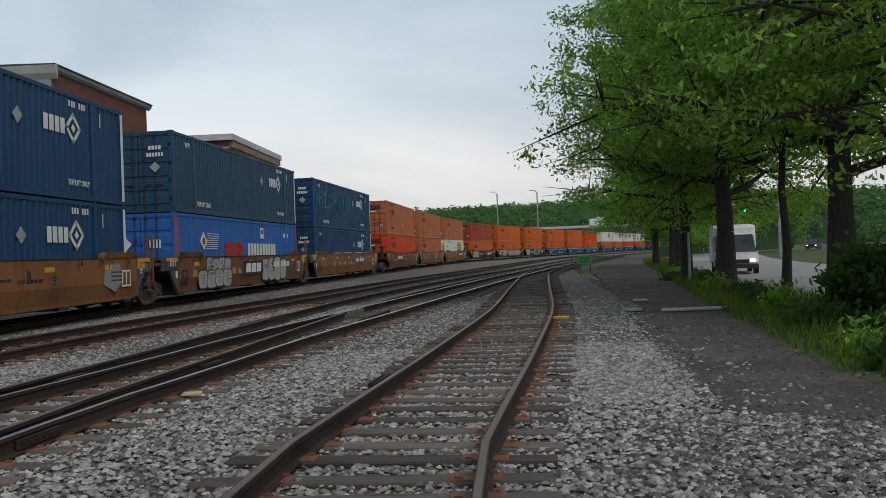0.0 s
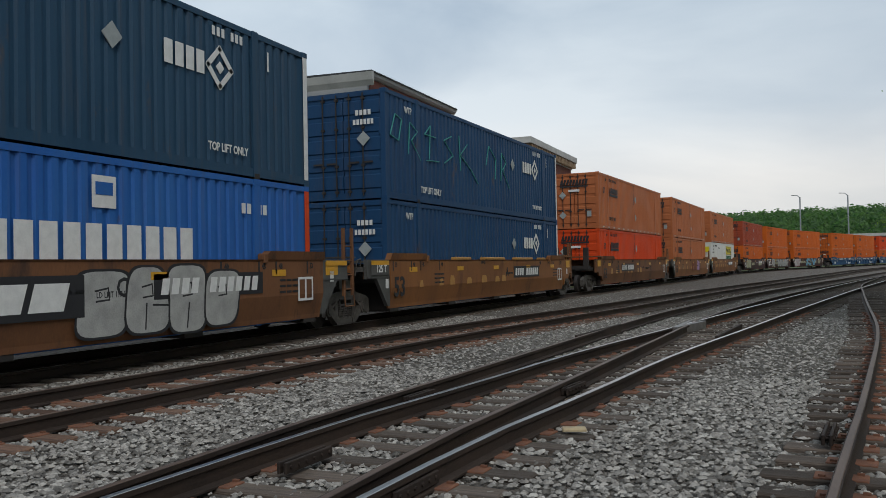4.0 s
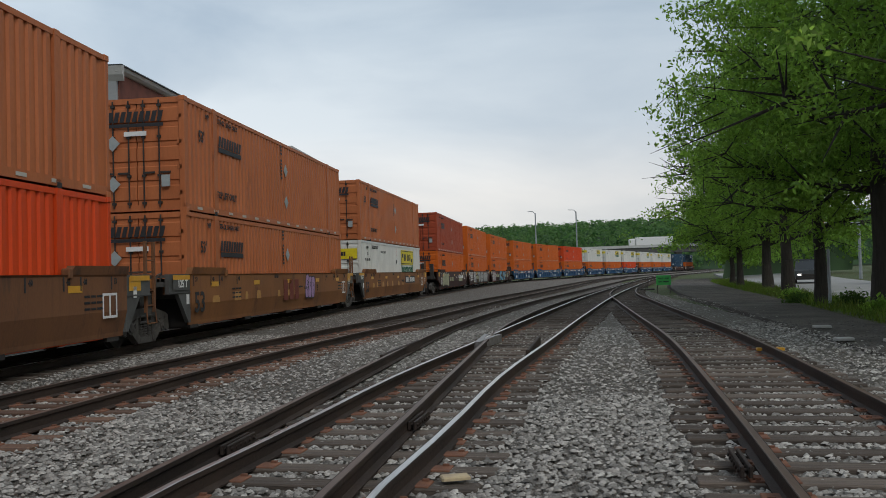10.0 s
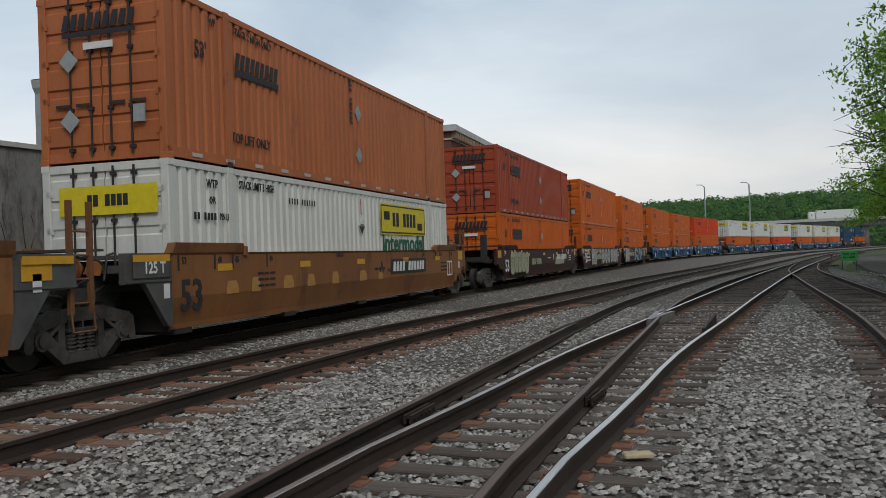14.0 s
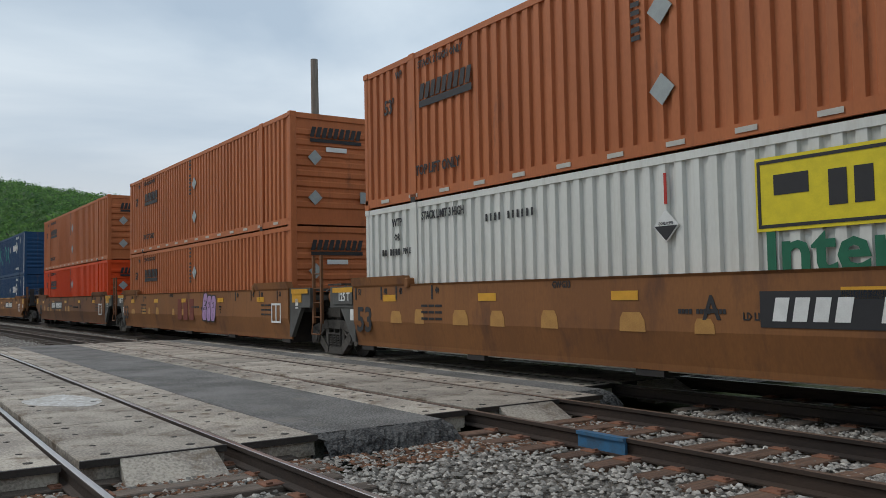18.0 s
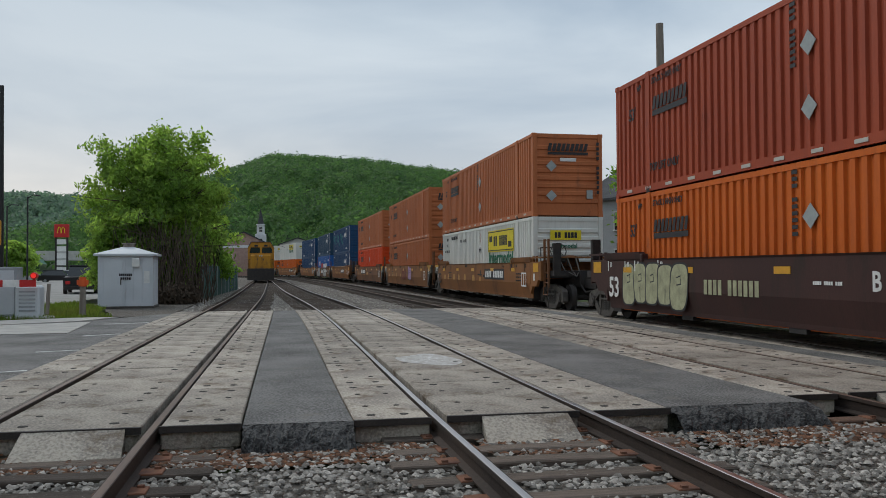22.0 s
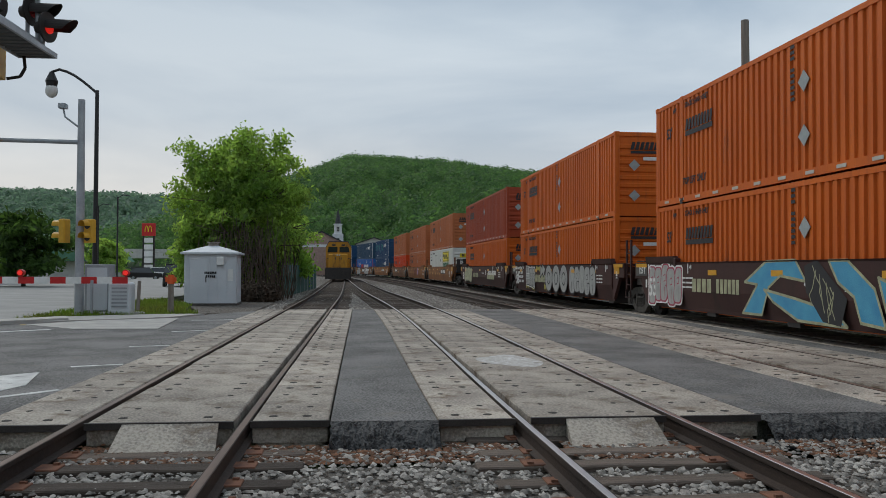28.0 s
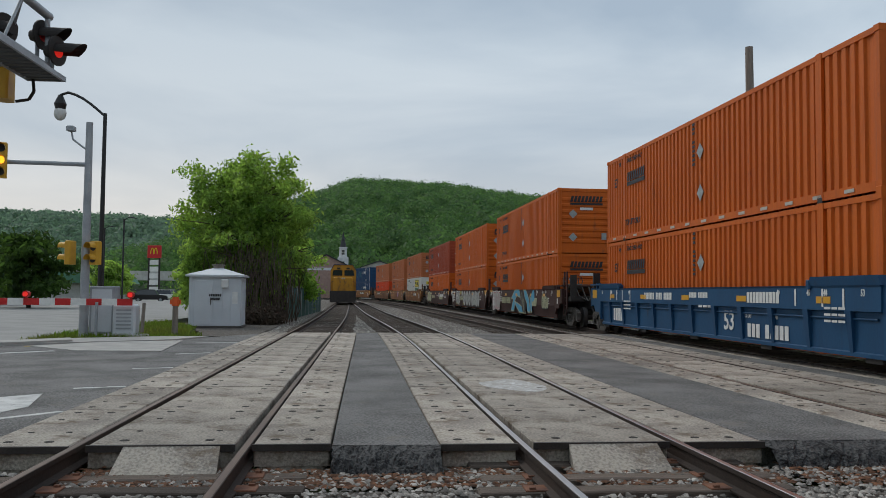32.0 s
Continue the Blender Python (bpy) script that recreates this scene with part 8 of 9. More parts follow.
# ---- the equipment hut ----
hut = thing("equipment_hut", "grey sheet-metal equipment hut with a shallow hipped roof", "hut", m=Matrix.Translation((6.75, -37.75, -0.15)) @ Matrix.Rotation(radians(3), 4, "Z"))
part("base", Build().cbox(-1.1, 1.1, -1.1, 1.1, 0, 0.08, 0.02), M_DARK, hut)
part("body", Build().cbox(-1.06, 1.06, -1.06, 1.06, 0.08, 2.15, 0.02), M_HUT, hut)
part("roof", Build().add([(-1.2, -1.2, 2.12), (1.2, -1.2, 2.12), (1.2, 1.2, 2.12), (-1.2, 1.2, 2.12), (-1.2, -1.2, 2.2), (1.2, -1.2, 2.2), (1.2, 1.2, 2.2), (-1.2, 1.2, 2.2), (-0.2, -0.2, 2.5), (0.2, -0.2, 2.5), (0.2, 0.2, 2.5), (-0.2, 0.2, 2.5)], [(3, 2, 1, 0), (0, 1, 5, 4), (1, 2, 6, 5), (2, 3, 7, 6), (3, 0, 4, 7), (4, 5, 9, 8), (5, 6, 10, 9), (6, 7, 11, 10), (7, 4, 8, 11), (8, 9, 10, 11)]), M_HUT, hut)
part("roof_vent", Build().tube((0, 0, 2.45), (0, 0, 2.62), 0.22, 12).tube((0, 0, 2.62), (0, 0, 2.66), 0.28, 12), M_WOODPOLE, hut)
dr = part("door", Build().cbox(0.1, 0.85, 1.05, 1.085, 0.15, 1.95, 0.01), M_HUT, hut)
part("handle", Build().box(0.16, 0.2, 1.085, 1.12, 0.95, 1.2), M_DARK, dr)
for x in (-0.98, -0.62, -0.28, 0.02, 0.95):
    part("panel_seam", Build().box(x - 0.018, x + 0.018, 1.06, 1.085, 0.1, 2.12), M_HUT, hut)
for y in (-0.8, -0.4, 0.0, 0.4, 0.8):
    part("panel_seam", Build().box(-1.085, -1.06, y - 0.018, y + 0.018, 0.1, 2.12), M_HUT, hut)
part("name_blocks", bars([7], 0.5, 0.1, 0.2), K_BLACK, hut, "", at(0.0, 1.09, 1.35, NORTH))
part("name_blocks", bars([5], 0.4, 0.1, 0.2), K_BLACK, hut, "", at(0.0, 1.09, 1.2, NORTH))
part("notice", Build().box(-0.92, -0.7, 1.085, 1.095, 1.0, 1.5), K_WHITE, hut)
part("lamp_box", Build().cbox(-0.55, -0.25, 1.06, 1.22, 1.68, 2.02, 0.03), K_WHITE, hut)

# ---- trees, thicket and fence beside the line ----
tree(6.9, -47.5, 9.2, 4.4, 0.3, 120, M_BRIGHT, "large bright green tree beside the line", count=200, per=84, size=0.12, low=0.2, limbs=20, spread=0.4, bark=M_TWIG, dome=(3.1, 3.7, 5.1, 190))
tree(8.5, -46.5, 5.2, 1.6, 0.14, 121, M_BRIGHT, "smaller bright green tree behind the hut", count=110, per=70, size=0.12, low=0.15, limbs=10, spread=0.38, bark=M_TWIG, dome=(1.25, 1.9, 3.1, 60))
tree(5.9, -58, 6.0, 2.0, 0.14, 122, M_OAK, "green tree along the fence", count=150, per=55, size=0.17, low=0.1, limbs=10, spread=0.45, bark=M_TWIG)
rng_t = random.Random(31)
tk_ = thing("thicket", "leafless brown stems and climbers under the trees", "thicket", m=Matrix.Translation((5.9, -43.5, -0.3)))
for k in range(170):
    tb_ = Build()
    a, b = rng_t.uniform(-1.7, 1.9), rng_t.uniform(-4.5, 2.2)
    p0 = Vector((a, b, 0))
    for s in range(4):
        p1 = p0 + Vector((rng_t.uniform(-0.3, 0.3), rng_t.uniform(-0.3, 0.3), rng_t.uniform(0.5, 1.3)))
        tb_.tube(p0, p1, 0.035 - 0.007 * s, 4)
        p0 = p1
    part("stem", tb_, M_TWIG, tk_)
shrub(5.3, -64, 1.0, 2.4, 130, M_OAK, "overgrown green bush by the fence", 45, 0.14)
shrub(5.4, -70, 1.1, 3.0, 131, M_BRIGHT, "overgrown green bush by the fence", 45, 0.14)
shrub(5.2, -40.8, 0.9, 0.9, 132, M_TWIG, "dry brown undergrowth by the hut", 30, 0.08)
fc = thing("fence", "green meshed chain-link fence along the siding", "fence", kind="structure")
for k in range(10):
    part("fence_post", Build().tube((4.75 - k * 0.08, -48 - k * 2.4, -0.3), (4.75 - k * 0.08, -48 - k * 2.4, 1.7), 0.035, 6), M_GALV, fc)
    if k < 9:
        part("fence_panel", Build().prism([(4.74 - k * 0.08, -48 - k * 2.4), (4.66 - k * 0.08, -50.4 - k * 2.4), (4.67 - k * 0.08, -50.4 - k * 2.4), (4.75 - k * 0.08, -48 - k * 2.4)], -0.2, 1.6, "z"), M_FENCE, fc)

# ---- waiting locomotive ----
P_LOCO = paint("locomotive_yellow", (0.46, 0.22, 0.02), (0.36, 0.17, 0.02), (0.10, 0.06, 0.03), 0.6)
P_LBLUE = paint("locomotive_dark_blue", (0.015, 0.03, 0.06), (0.02, 0.04, 0.075))
lo = thing("locomotive", "yellow and dark blue diesel locomotive waiting on the siding", "locomotive", m=Matrix.Translation((3.05, -101.5, 0)) @ Matrix.Rotation(radians(0.5), 4, "Z"))
part("frame", Build().cbox(-1.5, 1.5, -20, 1.2, 0.9, 1.5, 0.05), M_BLACK, lo)
part("plough", Build().prism([(-1.5, 0.15), (1.5, 0.15), (1.5, 1.3), (-1.5, 1.3)], 1.2, 1.5, "y"), M_BLACK, lo)
part("nose", Build().cbox(-1.15, 1.15, -0.6, 0.9, 1.5, 3.1, 0.12), P_LOCO, lo, "yellow nose")
part("cab", Build().prism([(-1.5, 1.5), (1.5, 1.5), (1.5, 3.9), (1.1, 4.55), (-1.1, 4.55), (-1.5, 3.9)], -3.4, -0.5, "y"), P_LOCO, lo)
part("cab_roof", Build().prism([(-1.54, 3.85), (-1.15, 4.62), (1.15, 4.62), (1.54, 3.85), (1.5, 3.85), (1.1, 4.55), (-1.1, 4.55), (-1.5, 3.85)], -3.5, -0.4, "y"), P_LBLUE, lo)
for x0, x1 in ((-1.3, -0.12), (0.12, 1.3)):
    part("windscreen", Build().prism([(x0, 3.3), (x1, 3.3), (x1 * 0.9 if x1 > 0.5 else x1, 3.95), (x0 * 0.9 if x0 < -0.5 else x0, 3.95)], -0.5, -0.46, "y"), M_GLASS, lo, "dark windscreen")
part("hood", Build().prism([(-1.0, 1.5), (1.0, 1.5), (1.0, 3.9), (0.7, 4.3), (-0.7, 4.3), (-1.0, 3.9)], -19.5, -3.4, "y"), P_LBLUE, lo)
part("number_boards", Build().box(-0.75, -0.35, -0.46, -0.36, 4.05, 4.25).box(0.35, 0.75, -0.46, -0.36, 4.05, 4.25), K_BLACK, lo)
part("emblem_blocks", bars([3], 0.8, 0.26, 0.2), P_LBLUE, lo, "", at(0, 0.915, 2.55, NORTH))
part("headlamp", Build().tube((-0.12, 0.86, 2.95), (-0.12, 0.92, 2.95), 0.09, 10).tube((0.12, 0.86, 2.95), (0.12, 0.92, 2.95), 0.09, 10), K_GREY, lo)
for x in (-1.4, 1.4):
    part("handrail", Build().pipe([(x, 1.2, 1.5), (x, 1.2, 2.5), (x * 0.8, 0.9, 2.6)], 0.025), K_BLACK, lo)
    part("side_steps", Build().box(*sorted((x, x * 0.75)), 0.9, 1.2, 0.4, 0.5).box(*sorted((x, x * 0.75)), 0.9, 1.2, 0.8, 0.9), M_BLACK, lo)
part("door", Build().box(-0.3, 0.3, 0.9, 0.93, 1.6, 2.8), P_LOCO, lo)
part("truck", Build().box(-1.3, 1.3, -5.4, -0.4, 0.15, 0.9), M_BLACK, lo)
for k in range(3):
    part("wheelset", stored("wheelset", M_BLACK, make_wheelset), M_BLACK, lo, m=Matrix.Translation((0, -1.1 - k * 1.8, 0.47)))

# ---- church and houses at the foot of the hill ----
M_PINKBRICK = mat("pale_pink_brick", (0.38, 0.26, 0.22), (0.30, 0.20, 0.17), 2, 30, 0.9)
ch = gabled("church", "pale pink brick church with a white steeple", Matrix.Translation((9.2, -196, 0.9)) @ Matrix.Rotation(radians(2), 4, "Z"), 12, 10, 5.6, 3.0, M_PINKBRICK, M_SLATE, (3.0,), "")
part("white_band", Build().box(-6.1, 6.1, 5.0, 5.1, 5.2, 5.8), M_WHITEWALL, ch)
stp = part("steeple", Build().cbox(-1.7, 1.7, -1.7, 1.7, 5, 9.4, 0.1).tube((0, 0, 9.4), (0, 0, 12.0), 1.25, 8, 1.15, True, False).cbox(-1.45, 1.45, -1.45, 1.45, 9.2, 9.5, 0.1).tube((0, 0, 11.9), (0, 0, 12.2), 1.4, 8, 1.4), M_WHITEWALL, ch, "white steeple", Matrix.Translation((-3.6, 1.5, 0.6)) @ Matrix.Diagonal((0.72, 0.72, 0.82, 1)))
part("spire", Build().tube((0, 0, 12.2), (0, 0, 16.5), 1.0, 8, 0.04, True, False), M_SLATE, stp, "dark spire")
for z in (7.5, 10.7):
    window(stp, at(0, 1.72 if z < 9 else 1.2, z, NORTH), 0.9, 1.3, False)
for k, (hx, hy, hw, hh) in enumerate(((-3, -222, 9, 7), (-13, -226, 12, 6.5), (-24, -228, 11, 7.5), (-35, -228, 10, 7), (22, -225, 10, 7), (36, -232, 12, 6))):
    gabled("row_house", "pale row house at the foot of the wooded hill", Matrix.Translation((hx, hy, 0.6)), hw, 9, hh, 1.6, M_WHITEWALL if k % 2 else M_CORNICE, M_SLATE, (2.0, 4.8))

# ---- the shops beyond the road ----
py = thing("pylon_sign", "tall shop pylon sign with a red top panel", "sign", m=Matrix.Translation((35.5, -146, -0.3)) @ Matrix.Rotation(radians(-10), 4, "Z"))
for x in (-0.9, 0.9):
    part("post", Build().box(x - 0.12, x + 0.12, -0.12, 0.12, 0, 7.0), M_BLACK, py)
top_p = part("top_panel", Build().cbox(-1.15, 1.15, -0.2, 0.2, 7.0, 9.1, 0.04), M_SIGNRED, py, "red panel with a yellow arch shape")
for s in (-1, 1):
    ab = Build()
    for i in range(8):
        a0, a1 = math.pi * i / 8, math.pi * (i + 1) / 8
        ab.tube((s * 0.3 + 0.27 * math.cos(a0), 0.22, 7.65 + 1.0 * math.sin(a0)), (s * 0.3 + 0.27 * math.cos(a1), 0.22, 7.65 + 1.0 * math.sin(a1)), 0.07, 6)
    part("arch_shape", ab, K_SIGNYEL, top_p)
for k in range(5):
    part("tenant_panel", Build().cbox(-0.75, 0.75, -0.12, 0.12, 1.4 + k * 1.12, 2.2 + k * 1.12, 0.03), K_WHITE, py, "white tenant panel")
gs = thing("shop", "low shop with a green metal canopy roof", "building", m=Matrix.Translation((62, -176, -0.4)) @ Matrix.Rotation(radians(-15), 4, "Z"))
part("wall", Build().box(-12, 12, -6, 6, 0, 3), M_CORNICE, gs)
part("roof", Build().prism([(-14, 3.0), (14, 3.0), (12, 5.0), (-12, 5.0)], -8, 8, "y"), mat("green_metal_roof", (0.08, 0.2, 0.13), (0.06, 0.15, 0.1), 1, 20, 0.6), gs)
vb_ = thing("road_bridge", "long pale concrete road bridge across the valley", "bridge", "road bridges", Matrix.Translation((75, -240, 0)) @ Matrix.Rotation(radians(10), 4, "Z"))
part("deck", Build().box(-70, 40, -5, 5, 4.0, 5.6), M_CORNICE, vb_)
part("parapet", Build().box(-70, 40, 4.8, 5.1, 5.6, 6.5), M_CORNICE, vb_)
for k in range(7):
    part("pier", Build().box(-62 + k * 15, -60.5 + k * 15, -4, 4, -1, 4.0), M_OLDCONC, vb_)
for k, (tx, ty, h, r) in enumerate(((27.5, -72, 6.5, 3.6), (36, -84, 6.5, 3.4), (34.5, -118, 6, 2.6), (23.5, -120, 6, 2.4), (18, -130, 8, 3.5), (46, -160, 7, 3), (24, -165, 9, 4))):
    tree(tx, ty, h, r, 0.16, 140 + k, M_DEEP if k < 2 else M_BRIGHT, "dark leafy tree by the car park" if k < 2 else "green tree by the shops", count=140, per=40, size=0.28, low=0.12, limbs=9, spread=0.55)
for px_, py_ in ((24.4, -87.3), (30, -100)):
    lp = post("light_pole", px_, py_, 8.6, 0.09, M_BLACKPOLE, "slim dark parking lot light pole", "street lamp")
    part("arm", Build().pipe([(0, 0, 8.5), (-0.5, 0, 8.8), (-1.2, 0, 8.7)], 0.05), M_BLACKPOLE, lp)

# ---- road bridge in the distance, with a lorry, and light poles ----
rb = thing("road_bridge", "dark steel road bridge over the railway", "bridge", "road bridges", Matrix.Translation((40, 335, 0)) @ Matrix.Rotation(radians(-4), 4, "Z"))
part("girder", Build().box(-40, 66, -5, 5, 7.2, 9.2), M_GREYSTEEL, rb)
part("parapet", Build().box(-40, 66, -5.4, -5.0, 9.2, 10.2), M_CORNICE, rb)
for k in range(4):
    part("pier", Build().box(-36 + k * 28, -34 + k * 28, -4, 4, -1, 7.2), M_OLDCONC, rb)
lr = thing("lorry", "white box lorry standing out above the bridge parapet", "truck", m=Matrix.Translation((52, 333, 9.2)))
part("box", Build().cbox(-7, 7, -1.3, 1.3, 1.0, 4.1, 0.1), K_WHITE, lr)
part("cab", Build().cbox(-9.6, -7.3, -1.25, 1.25, 0.6, 3.6, 0.3), K_WHITE, lr)
part("chassis", Build().box(-9, 7, -1.1, 1.1, 0.3, 1.0), M_BLACK, lr)
for x, y in ((20.3, 299), (6.2, 300)):
    lp = post("light_pole", x, y, 22, 0.25, M_GALV, "tall grey highway light pole", "street lamp")
    part("arm", Build().pipe([(0, 0, 21.8), (-0.8, 0, 22.6), (-2.6, 0, 22.7)], 0.12), M_GALV, lp)
tsg = thing("traffic_signal", "grey mast arm with a green traffic light", "traffic signal", m=Matrix.Translation((31.5, 82, -0.2)))
part("pole", Build().tube((0, 0, 0), (0, 0, 7.0), 0.15, 10, 0.11), M_GALV, tsg)
part("mast_arm", Build().tube((0, 0, 5.2), (-6.5, -0.5, 5.4), 0.08, 8), M_GALV, tsg)
hd = signal_head(tsg, Matrix.Translation((-3.4, -0.4, 5.1)))
part("green_lens", Build().tube((0, -0.12, -0.36), (0, -0.16, -0.36), 0.16, 12), M_GREENGLOW, hd)


# ---- wooded hills ----
def hill(name, label, foot, ridge, rows, size, leaf, seed, per=34, floor_=None):
    """A slope from a foot line up to a ridge line, both [(x, y, z)], covered with tree crowns."""
    rng = np.random.default_rng(seed)
    f, r = np.array(foot, float), np.array(ridge, float)
    n = 60
    def along(p, u):
        s = np.linspace(0, 1, len(p))
        return np.stack([np.interp(u, s, p[:, i]) for i in range(3)], -1)
    def place(u, v):
        a, b = along(f, u), along(r, u)
        p = a + (b - a) * v[..., None]
        p[..., 2] = a[..., 2] + (b[..., 2] - a[..., 2]) * np.sin(np.clip(v, 0, 1.25) * math.pi / 2)
        return p
    u, v = np.meshgrid(np.linspace(0, 1, n), np.linspace(0, 1.25, 16))
    g = place(u.ravel(), v.ravel())
    fs = [(j * n + i, j * n + i + 1, (j + 1) * n + i + 1, (j + 1) * n + i) for j in range(15) for i in range(n - 1)]
    t = thing(name, label, "hill", "", kind="structure")
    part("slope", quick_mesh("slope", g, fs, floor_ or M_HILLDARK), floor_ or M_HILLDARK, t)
    cu, cv = rng.random(rows), rng.random(rows) ** 0.85 * 1.08
    c = place(cu, cv)
    sz = size * rng.uniform(0.6, 1.25, rows)
    d = rng.normal(0, 1, (rows, per, 3))
    d /= np.linalg.norm(d, axis=2)[:, :, None]
    d[:, :, 2] = np.abs(d[:, :, 2]) * 1.0 - 0.15
    p = c[:, None, :] + d * sz[:, None, None] * np.array([0.62, 0.62, 0.75]) + np.array([0, 0, 0.25]) * sz[:, None, None]
    p += rng.normal(0, 0.07, p.shape) * sz[:, None, None]
    nor = d + rng.normal(0, 0.22, d.shape)
    nor /= np.linalg.norm(nor, axis=2)[:, :, None]
    uu = np.cross(nor, rng.normal(0, 1, d.shape))
    uu /= np.linalg.norm(uu, axis=2)[:, :, None]
    ww = np.cross(nor, uu)
    s = sz[:, None, None] * rng.uniform(0.5, 1.0, (rows, per, 1)) * 0.72 / math.sqrt(per)
    q = np.stack([p - uu * s - ww * s * 0.5, p + uu * s * 0.7 - ww * s, p + uu * s + ww * s * 0.6, p - uu * s * 0.6 + ww * s], 2).reshape(-1, 3)
    me = quick_mesh("tree_crowns", q, np.arange(len(q)).reshape(-1, 4), leaf)
    tagged(part("tree_crowns", me, leaf, t, "dense green tree crowns"), kind="stuff")


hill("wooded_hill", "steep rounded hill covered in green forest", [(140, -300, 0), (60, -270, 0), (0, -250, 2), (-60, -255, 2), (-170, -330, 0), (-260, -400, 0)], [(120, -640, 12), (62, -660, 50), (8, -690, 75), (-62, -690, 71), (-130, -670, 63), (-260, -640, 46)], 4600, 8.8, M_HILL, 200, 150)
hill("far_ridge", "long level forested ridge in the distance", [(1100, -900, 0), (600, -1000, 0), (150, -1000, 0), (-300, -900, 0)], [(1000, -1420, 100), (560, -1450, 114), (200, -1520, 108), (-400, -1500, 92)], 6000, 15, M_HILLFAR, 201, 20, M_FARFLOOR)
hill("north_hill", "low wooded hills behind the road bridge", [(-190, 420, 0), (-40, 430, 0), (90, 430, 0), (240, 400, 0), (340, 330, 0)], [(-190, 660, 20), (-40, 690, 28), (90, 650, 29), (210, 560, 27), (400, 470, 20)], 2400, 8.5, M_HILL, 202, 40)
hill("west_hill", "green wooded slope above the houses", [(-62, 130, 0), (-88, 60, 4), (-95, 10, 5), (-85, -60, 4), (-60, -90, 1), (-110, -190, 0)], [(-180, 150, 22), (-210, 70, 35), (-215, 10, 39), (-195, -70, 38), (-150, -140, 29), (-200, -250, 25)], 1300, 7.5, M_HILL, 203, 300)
hill("roadside_wood", "trees along the far side of the road", [(50, 60, 0), (66, 82, 0), (92, 118, 0), (120, 170, 0)], [(75, 45, 12), (95, 68, 12), (125, 110, 12), (160, 170, 12)], 300, 5.5, M_OAK, 204, 120)
hill("corner_wood", "bushy trees where the road bends", [(22, 95, 0), (30, 118, 0), (44, 140, 0), (60, 160, 0)], [(28, 112, 6), (36, 132, 7), (50, 152, 7), (66, 172, 7)], 130, 4.5, M_OAK, 205, 120)


# ---- vehicles ----
def car(name, label, paint_, length=4.6, width=1.85, height=1.5, cab=(-0.9, 1.5), bonnet=0.95, kind="car", m=None, box=False):
    """A road vehicle whose front points along +y."""
    t = thing(name, label, kind, "road vehicles", m)
    L, W = length / 2, width / 2
    prof = [(-L, 0.35), (L, 0.35), (L + 0.03, 0.6), (L - 0.1, bonnet - 0.08), (cab[1] + 0.2, bonnet), (cab[0] - 0.3 if not box else -L, bonnet + 0.05), (-L, bonnet)]
    part("body", Build().prism(prof, -W, W, "x"), paint_, t)
    c0, c1 = cab
    vs = []
    for z, i in ((bonnet - 0.02, 0.04), (height, 0.2)):
        k = 0.0 if z < height else 0.55
        vs += [(-W + i, c0 + k * 0.5, z), (W - i, c0 + k * 0.5, z), (W - i, c1 - k, z), (-W + i, c1 - k, z)]
    part("cabin", Build().add(vs, [(0, 3, 2, 1), (4, 5, 6, 7), (0, 1, 5, 4), (1, 2, 6, 5), (2, 3, 7, 6), (3, 0, 4, 7)]), M_GLASS, t, "dark windows")
    part("roof", Build().cbox(-W + 0.18, W - 0.18, c0 + 0.2, c1 - 0.5, height - 0.02, height + 0.05, 0.03), paint_, t)
    for x in (-W + 0.05, W - 0.05):
        for y in (-L * 0.62, L * 0.62):
            wh_ = part("wheel", Build().tube((x - 0.11, y, 0.33), (x + 0.11, y, 0.33), 0.33, 16), M_BLACK, t, "black tyre")
            part("rim", Build().tube((x - 0.115, y, 0.33), (x + 0.115, y, 0.33), 0.2, 12), M_GALV, wh_)
    for x in (-W + 0.28, W - 0.28):
        part("headlight", Build().cbox(x - 0.13, x + 0.13, L - 0.06, L + 0.05, 0.62, 0.76, 0.02), M_HEADGLOW if kind in ("van", "pickup") else K_GREY, t)
        part("tail_light", Build().cbox(x - 0.15, x + 0.15, -L - 0.02, -L + 0.05, 0.66, 0.86, 0.02), M_SIGNRED, t)
    part("bumper", Build().cbox(-W, W, L - 0.08, L + 0.1, 0.3, 0.52, 0.04), M_BLACK, t)
    part("bumper", Build().cbox(-W, W, -L - 0.08, -L + 0.08, 0.3, 0.52, 0.04), M_BLACK, t)
    part("grille", Build().box(-W * 0.55, W * 0.55, L, L + 0.06, 0.56, 0.74), M_BLACK, t)
    if box:
        part("cargo_box", Build().cbox(-W - 0.12, W + 0.12, -L, c0 + 0.1, 0.6, 2.5, 0.06), K_WHITE, t, "white cargo box")
        part("bulkhead", Build().cbox(-W - 0.05, W + 0.05, c0 - 0.1, c0 + 0.8, 1.95, 2.52, 0.18), K_WHITE, t, "white overcab nose")
    return t


P_CARGREY = plain("dark_grey_car_paint", (0.045, 0.05, 0.055), 0.3)
P_CARBLUE = plain("blue_car_paint", (0.02, 0.04, 0.16), 0.3)
P_CARSILV = plain("silver_car_paint", (0.33, 0.35, 0.37), 0.3)
P_CARBLACK = plain("black_car_paint", (0.015, 0.015, 0.017), 0.3)
van = car("box_van", "white box van with lit headlights", K_WHITE, 5.2, 1.95, 2.0, (0.2, 2.3), 1.1, "van", box=True)
suv = car("grey_suv", "dark grey sport utility vehicle", P_CARGREY, 4.7, 1.9, 1.75, (-2.1, 1.2), 1.05)
pick = car("pickup", "dark grey pickup with lit headlights", P_CARGREY, 5.6, 1.95, 1.85, (-0.6, 1.5), 1.1, "pickup")
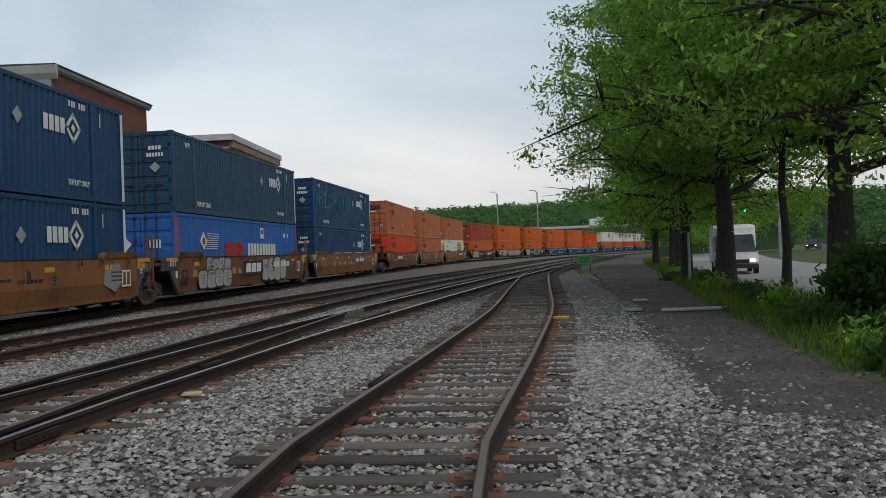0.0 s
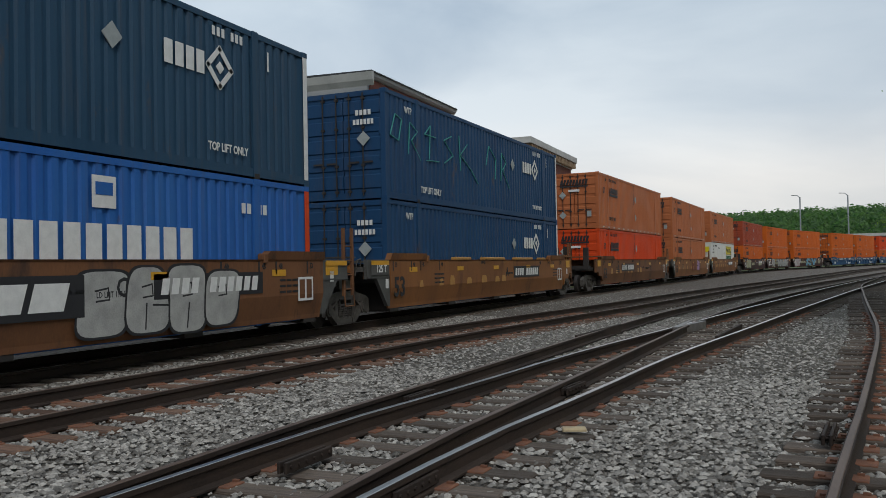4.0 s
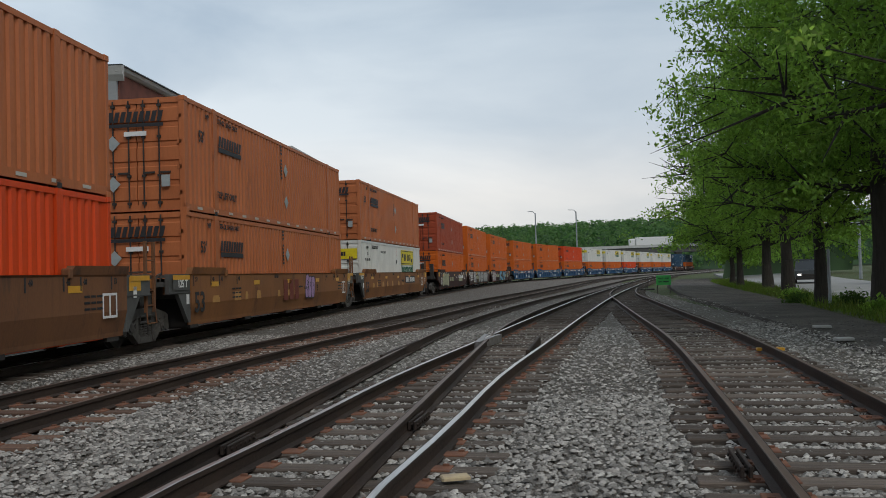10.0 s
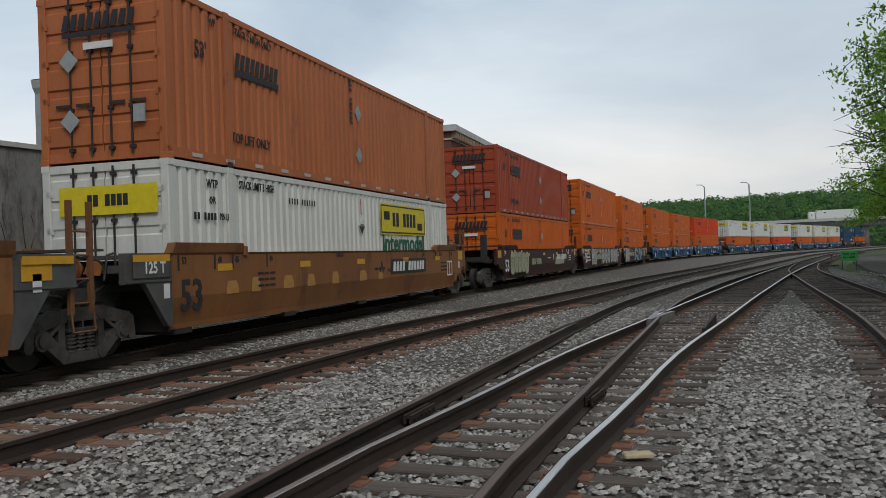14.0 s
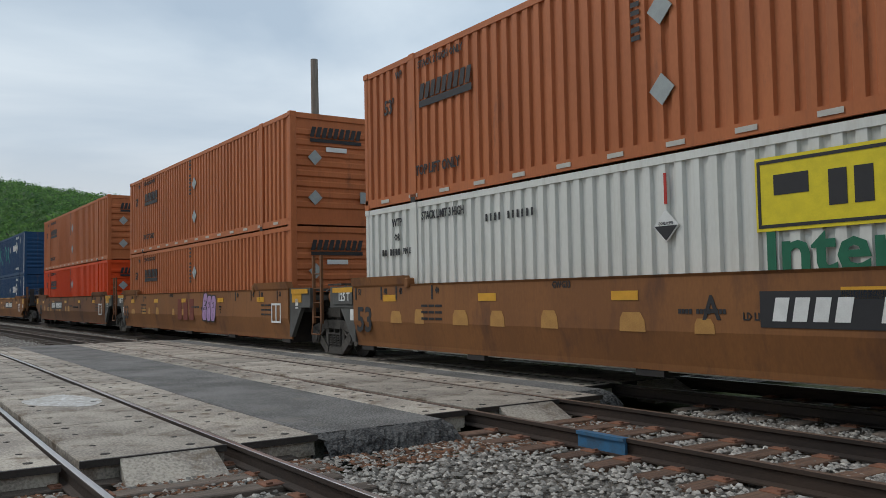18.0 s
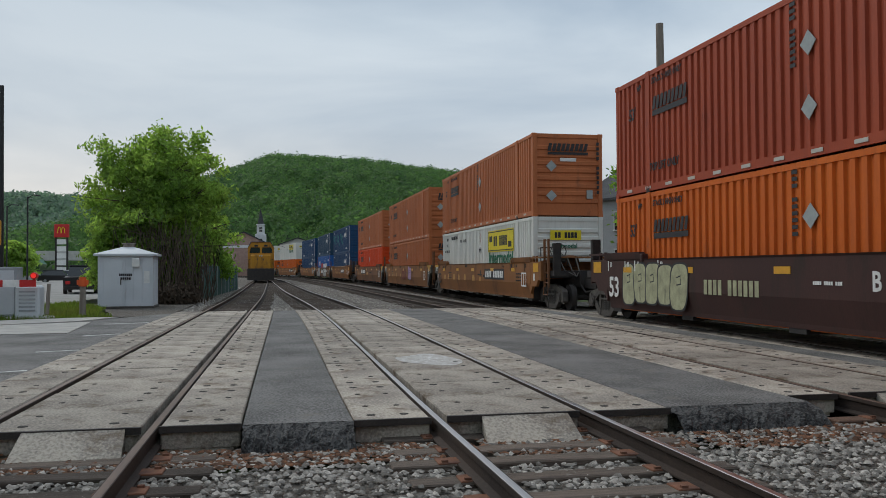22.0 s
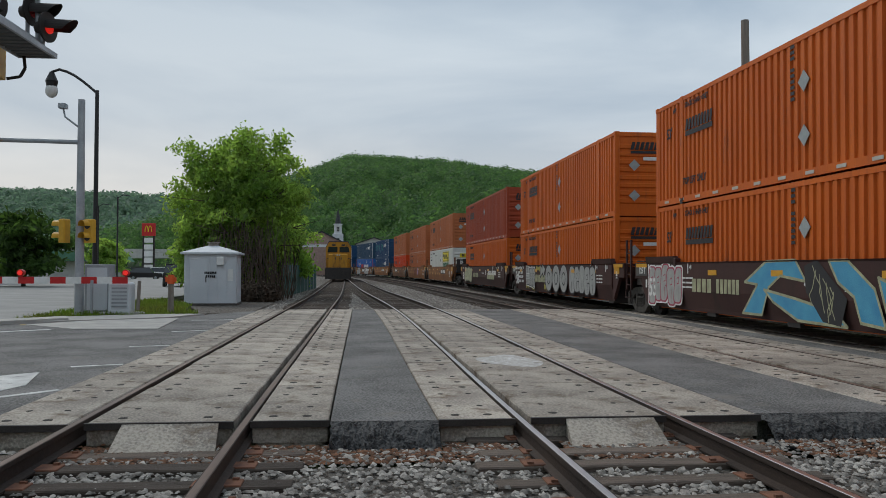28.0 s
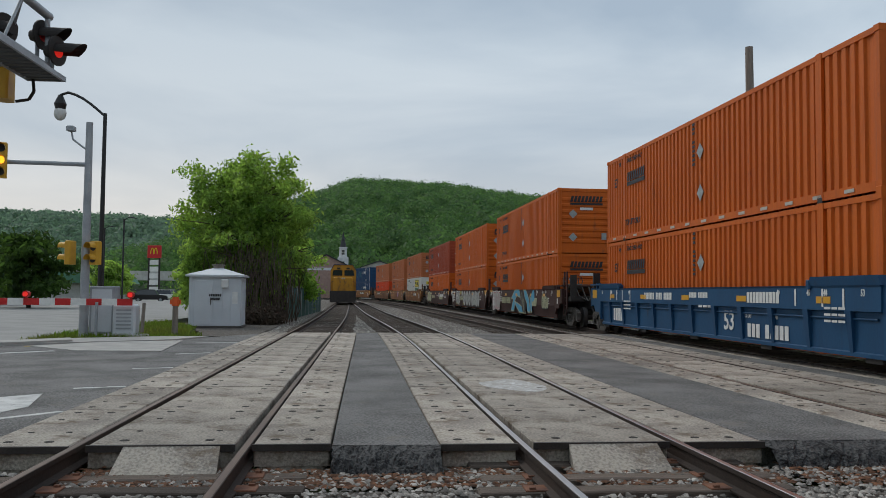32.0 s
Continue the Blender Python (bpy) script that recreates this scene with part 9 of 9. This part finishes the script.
blue = car("blue_suv", "dark blue sport utility vehicle", P_CARBLUE, 4.7, 1.9, 1.75, (-2.1, 1.2), 1.05)
sedan = car("silver_sedan", "silver grey sedan driving along the road", P_CARSILV, 4.7, 1.85, 1.45)
black = car("black_pickup", "black pickup driving past the hut", P_CARBLACK, 5.6, 1.95, 1.85, (-0.6, 1.5), 1.1)
jeep = car("black_jeep", "black jeep with a spare wheel behind", P_CARBLACK, 4.2, 1.85, 1.85, (-1.9, 0.9), 1.1)
part("spare_wheel", Build().tube((0, -2.1, 0.95), (0, -2.35, 0.95), 0.38, 16), M_BLACK, jeep)
for k, (cx, cy, turn, pt, lb) in enumerate(((32.6, -143.9, 70, K_WHITE, "white parked sport utility vehicle"), (36.8, -147.5, 80, P_CARSILV, "silver parked car by the shops"), (30.2, -122, 100, P_CARBLACK, "black parked car by the shops"), (46, -120, 95, K_WHITE, "white parked pickup by the shops"), (52, -128, 95, P_CARSILV, "silver parked car by the shops"), (58, -140, 95, K_WHITE, "white parked car by the shops"), (66, -150, 95, P_CARGREY, "grey parked car by the shops"))):
    car("parked_car", lb, pt, 4.7, 1.9, 1.7, (-2.0, 1.2), 1.0, m=Matrix.Translation((cx, cy, -0.3)) @ Matrix.Rotation(radians(turn), 4, "Z"))
car("parked_car", "white parked car before the hall", K_WHITE, 4.7, 1.9, 1.7, (-2.0, 1.2), 1.0, m=Matrix.Translation((-42.5, 8.5, -0.3)))

# lanes beside the trees: towards the camera, and away
LANE_IN = [(60, 150), (47, 125), (30.1, 95.4), (24.8, 78), (20.8, 62), (17.6, 50), (15.4, 40), (14.6, 32), (14.2, 20), (14.2, 0), (14.0, -20), (13.0, -45), (14.5, -66), (19, -100), (30, -190)]
LANE_OUT = [(20, -12), (18.4, 12), (18.6, 24), (19.5, 36), (22, 48), (25.5, 60), (29.5, 71), (38, 90), (55, 118), (75, 150)]
LANE_SOUTH = [(70, 6), (40, 4), (22, 0), (17, -5), (14.5, -20), (12.6, -38), (12.5, -47), (12.8, -53), (14, -63), (17, -80), (24, -120), (30, -190)]


def lane_rows(lane, keys):
    """keys: seconds and metres along the lane."""
    pts = curve_points(lane, 1.0)
    s = np.concatenate([[0], np.cumsum(np.linalg.norm(np.diff(pts, axis=0), axis=1))])
    rows = []
    for t, d in keys:
        a = np.array([np.interp(d - 1, s, pts[:, 0]), np.interp(d - 1, s, pts[:, 1])])
        b = np.array([np.interp(d + 1, s, pts[:, 0]), np.interp(d + 1, s, pts[:, 1])])
        rows.append((t, Matrix.Translation((*((a + b) / 2), -0.16)) @ Matrix.Rotation(math.atan2(-(b - a)[0], (b - a)[1]), 4, "Z")))
    return rows


def lane_at(lane, y):
    pts = curve_points(lane, 1.0)
    s = np.concatenate([[0], np.cumsum(np.linalg.norm(np.diff(pts, axis=0), axis=1))])
    return float(s[np.argmin(np.abs(pts[:, 1] - y))])


def motions():
    for u, (car_, low, top) in UNITS.items():
        rows = [(float(t), unit_pose(u, t)) for t in range(33)]
        walk(car_, rows)
        walk(low, [(t, m @ Matrix.Translation((0, 0, 0.30))) for t, m in rows])
        walk(top, [(t, m @ Matrix.Translation((0, 0, 0.30 + CH + 0.047))) for t, m in rows])
    for u in range(1, 11):
        for w in wheelsets:
            if w.parent.parent is UNITS[u][0] or w.parent.parent == UNITS[u][0]:
                at_ = w.matrix_basis.copy()
                walk(w, [(0.08 * k, at_ @ Matrix.Rotation(7.138 * 0.08 * k / 0.42, 4, "X")) for k in range(401)])
    s0 = lane_at(LANE_IN, 42)
    walk(van, lane_rows(LANE_IN, [(t, s0 + 10.8 * t) for t in (0, 1, 2, 3, 4, 6, 8, 10)] + [(16, s0 + 150), (32, s0 + 170)]))
    s1 = lane_at(LANE_IN, 72)
    walk(suv, lane_rows(LANE_IN, [(t, s1 + 10.0 * t) for t in (0, 1, 2, 3, 4, 6, 8, 10)] + [(18, s1 + 165), (32, s1 + 190)]))
    g = [lane_at(LANE_IN, y) for y in (150, 96, 80, 66, 60, 52, 42, 0, -60)]
    walk(pick, lane_rows(LANE_IN, list(zip((0, 7.6, 9, 10.5, 11, 11.6, 12.4, 15.5, 20), g)) + [(26, g[-1] + 40), (32, g[-1] + 60)]))
    o = [lane_at(LANE_OUT, y) for y in (-12, 10, 40, 70, 95, 118, 140)]
    walk(blue, lane_rows(LANE_OUT, list(zip((0, 6, 8.6, 10.5, 12.5, 15, 20), o)) + [(32, o[-1] + 8)]))
    walk(sedan, lane_rows(LANE_OUT, [(0, o[0] + 30), (0.3, o[0] + 34), (1.3, o[0] + 46), (3, o[0] + 68), (5, o[0] + 95), (9, o[0] + 140), (14, o[0] + 170), (32, o[0] + 176)]))
    b = [lane_at(LANE_SOUTH, y) for y in (-6, -18, -44, -51, -57, -63, -80, -120, -180)]
    walk(black, lane_rows(LANE_SOUTH, list(zip((0, 18.6, 20.5, 21.2, 21.6, 22.1, 23.2, 26, 32), b))))
    walk(jeep, lane_rows(LANE_SOUTH, list(zip((0, 24.4, 26.1, 26.6, 26.9, 27.3, 28.4, 30, 32), [b[0] - 25, b[1], b[2], b[3], b[4], b[5], b[6], b[7] - 12, b[7]]))))


motions()
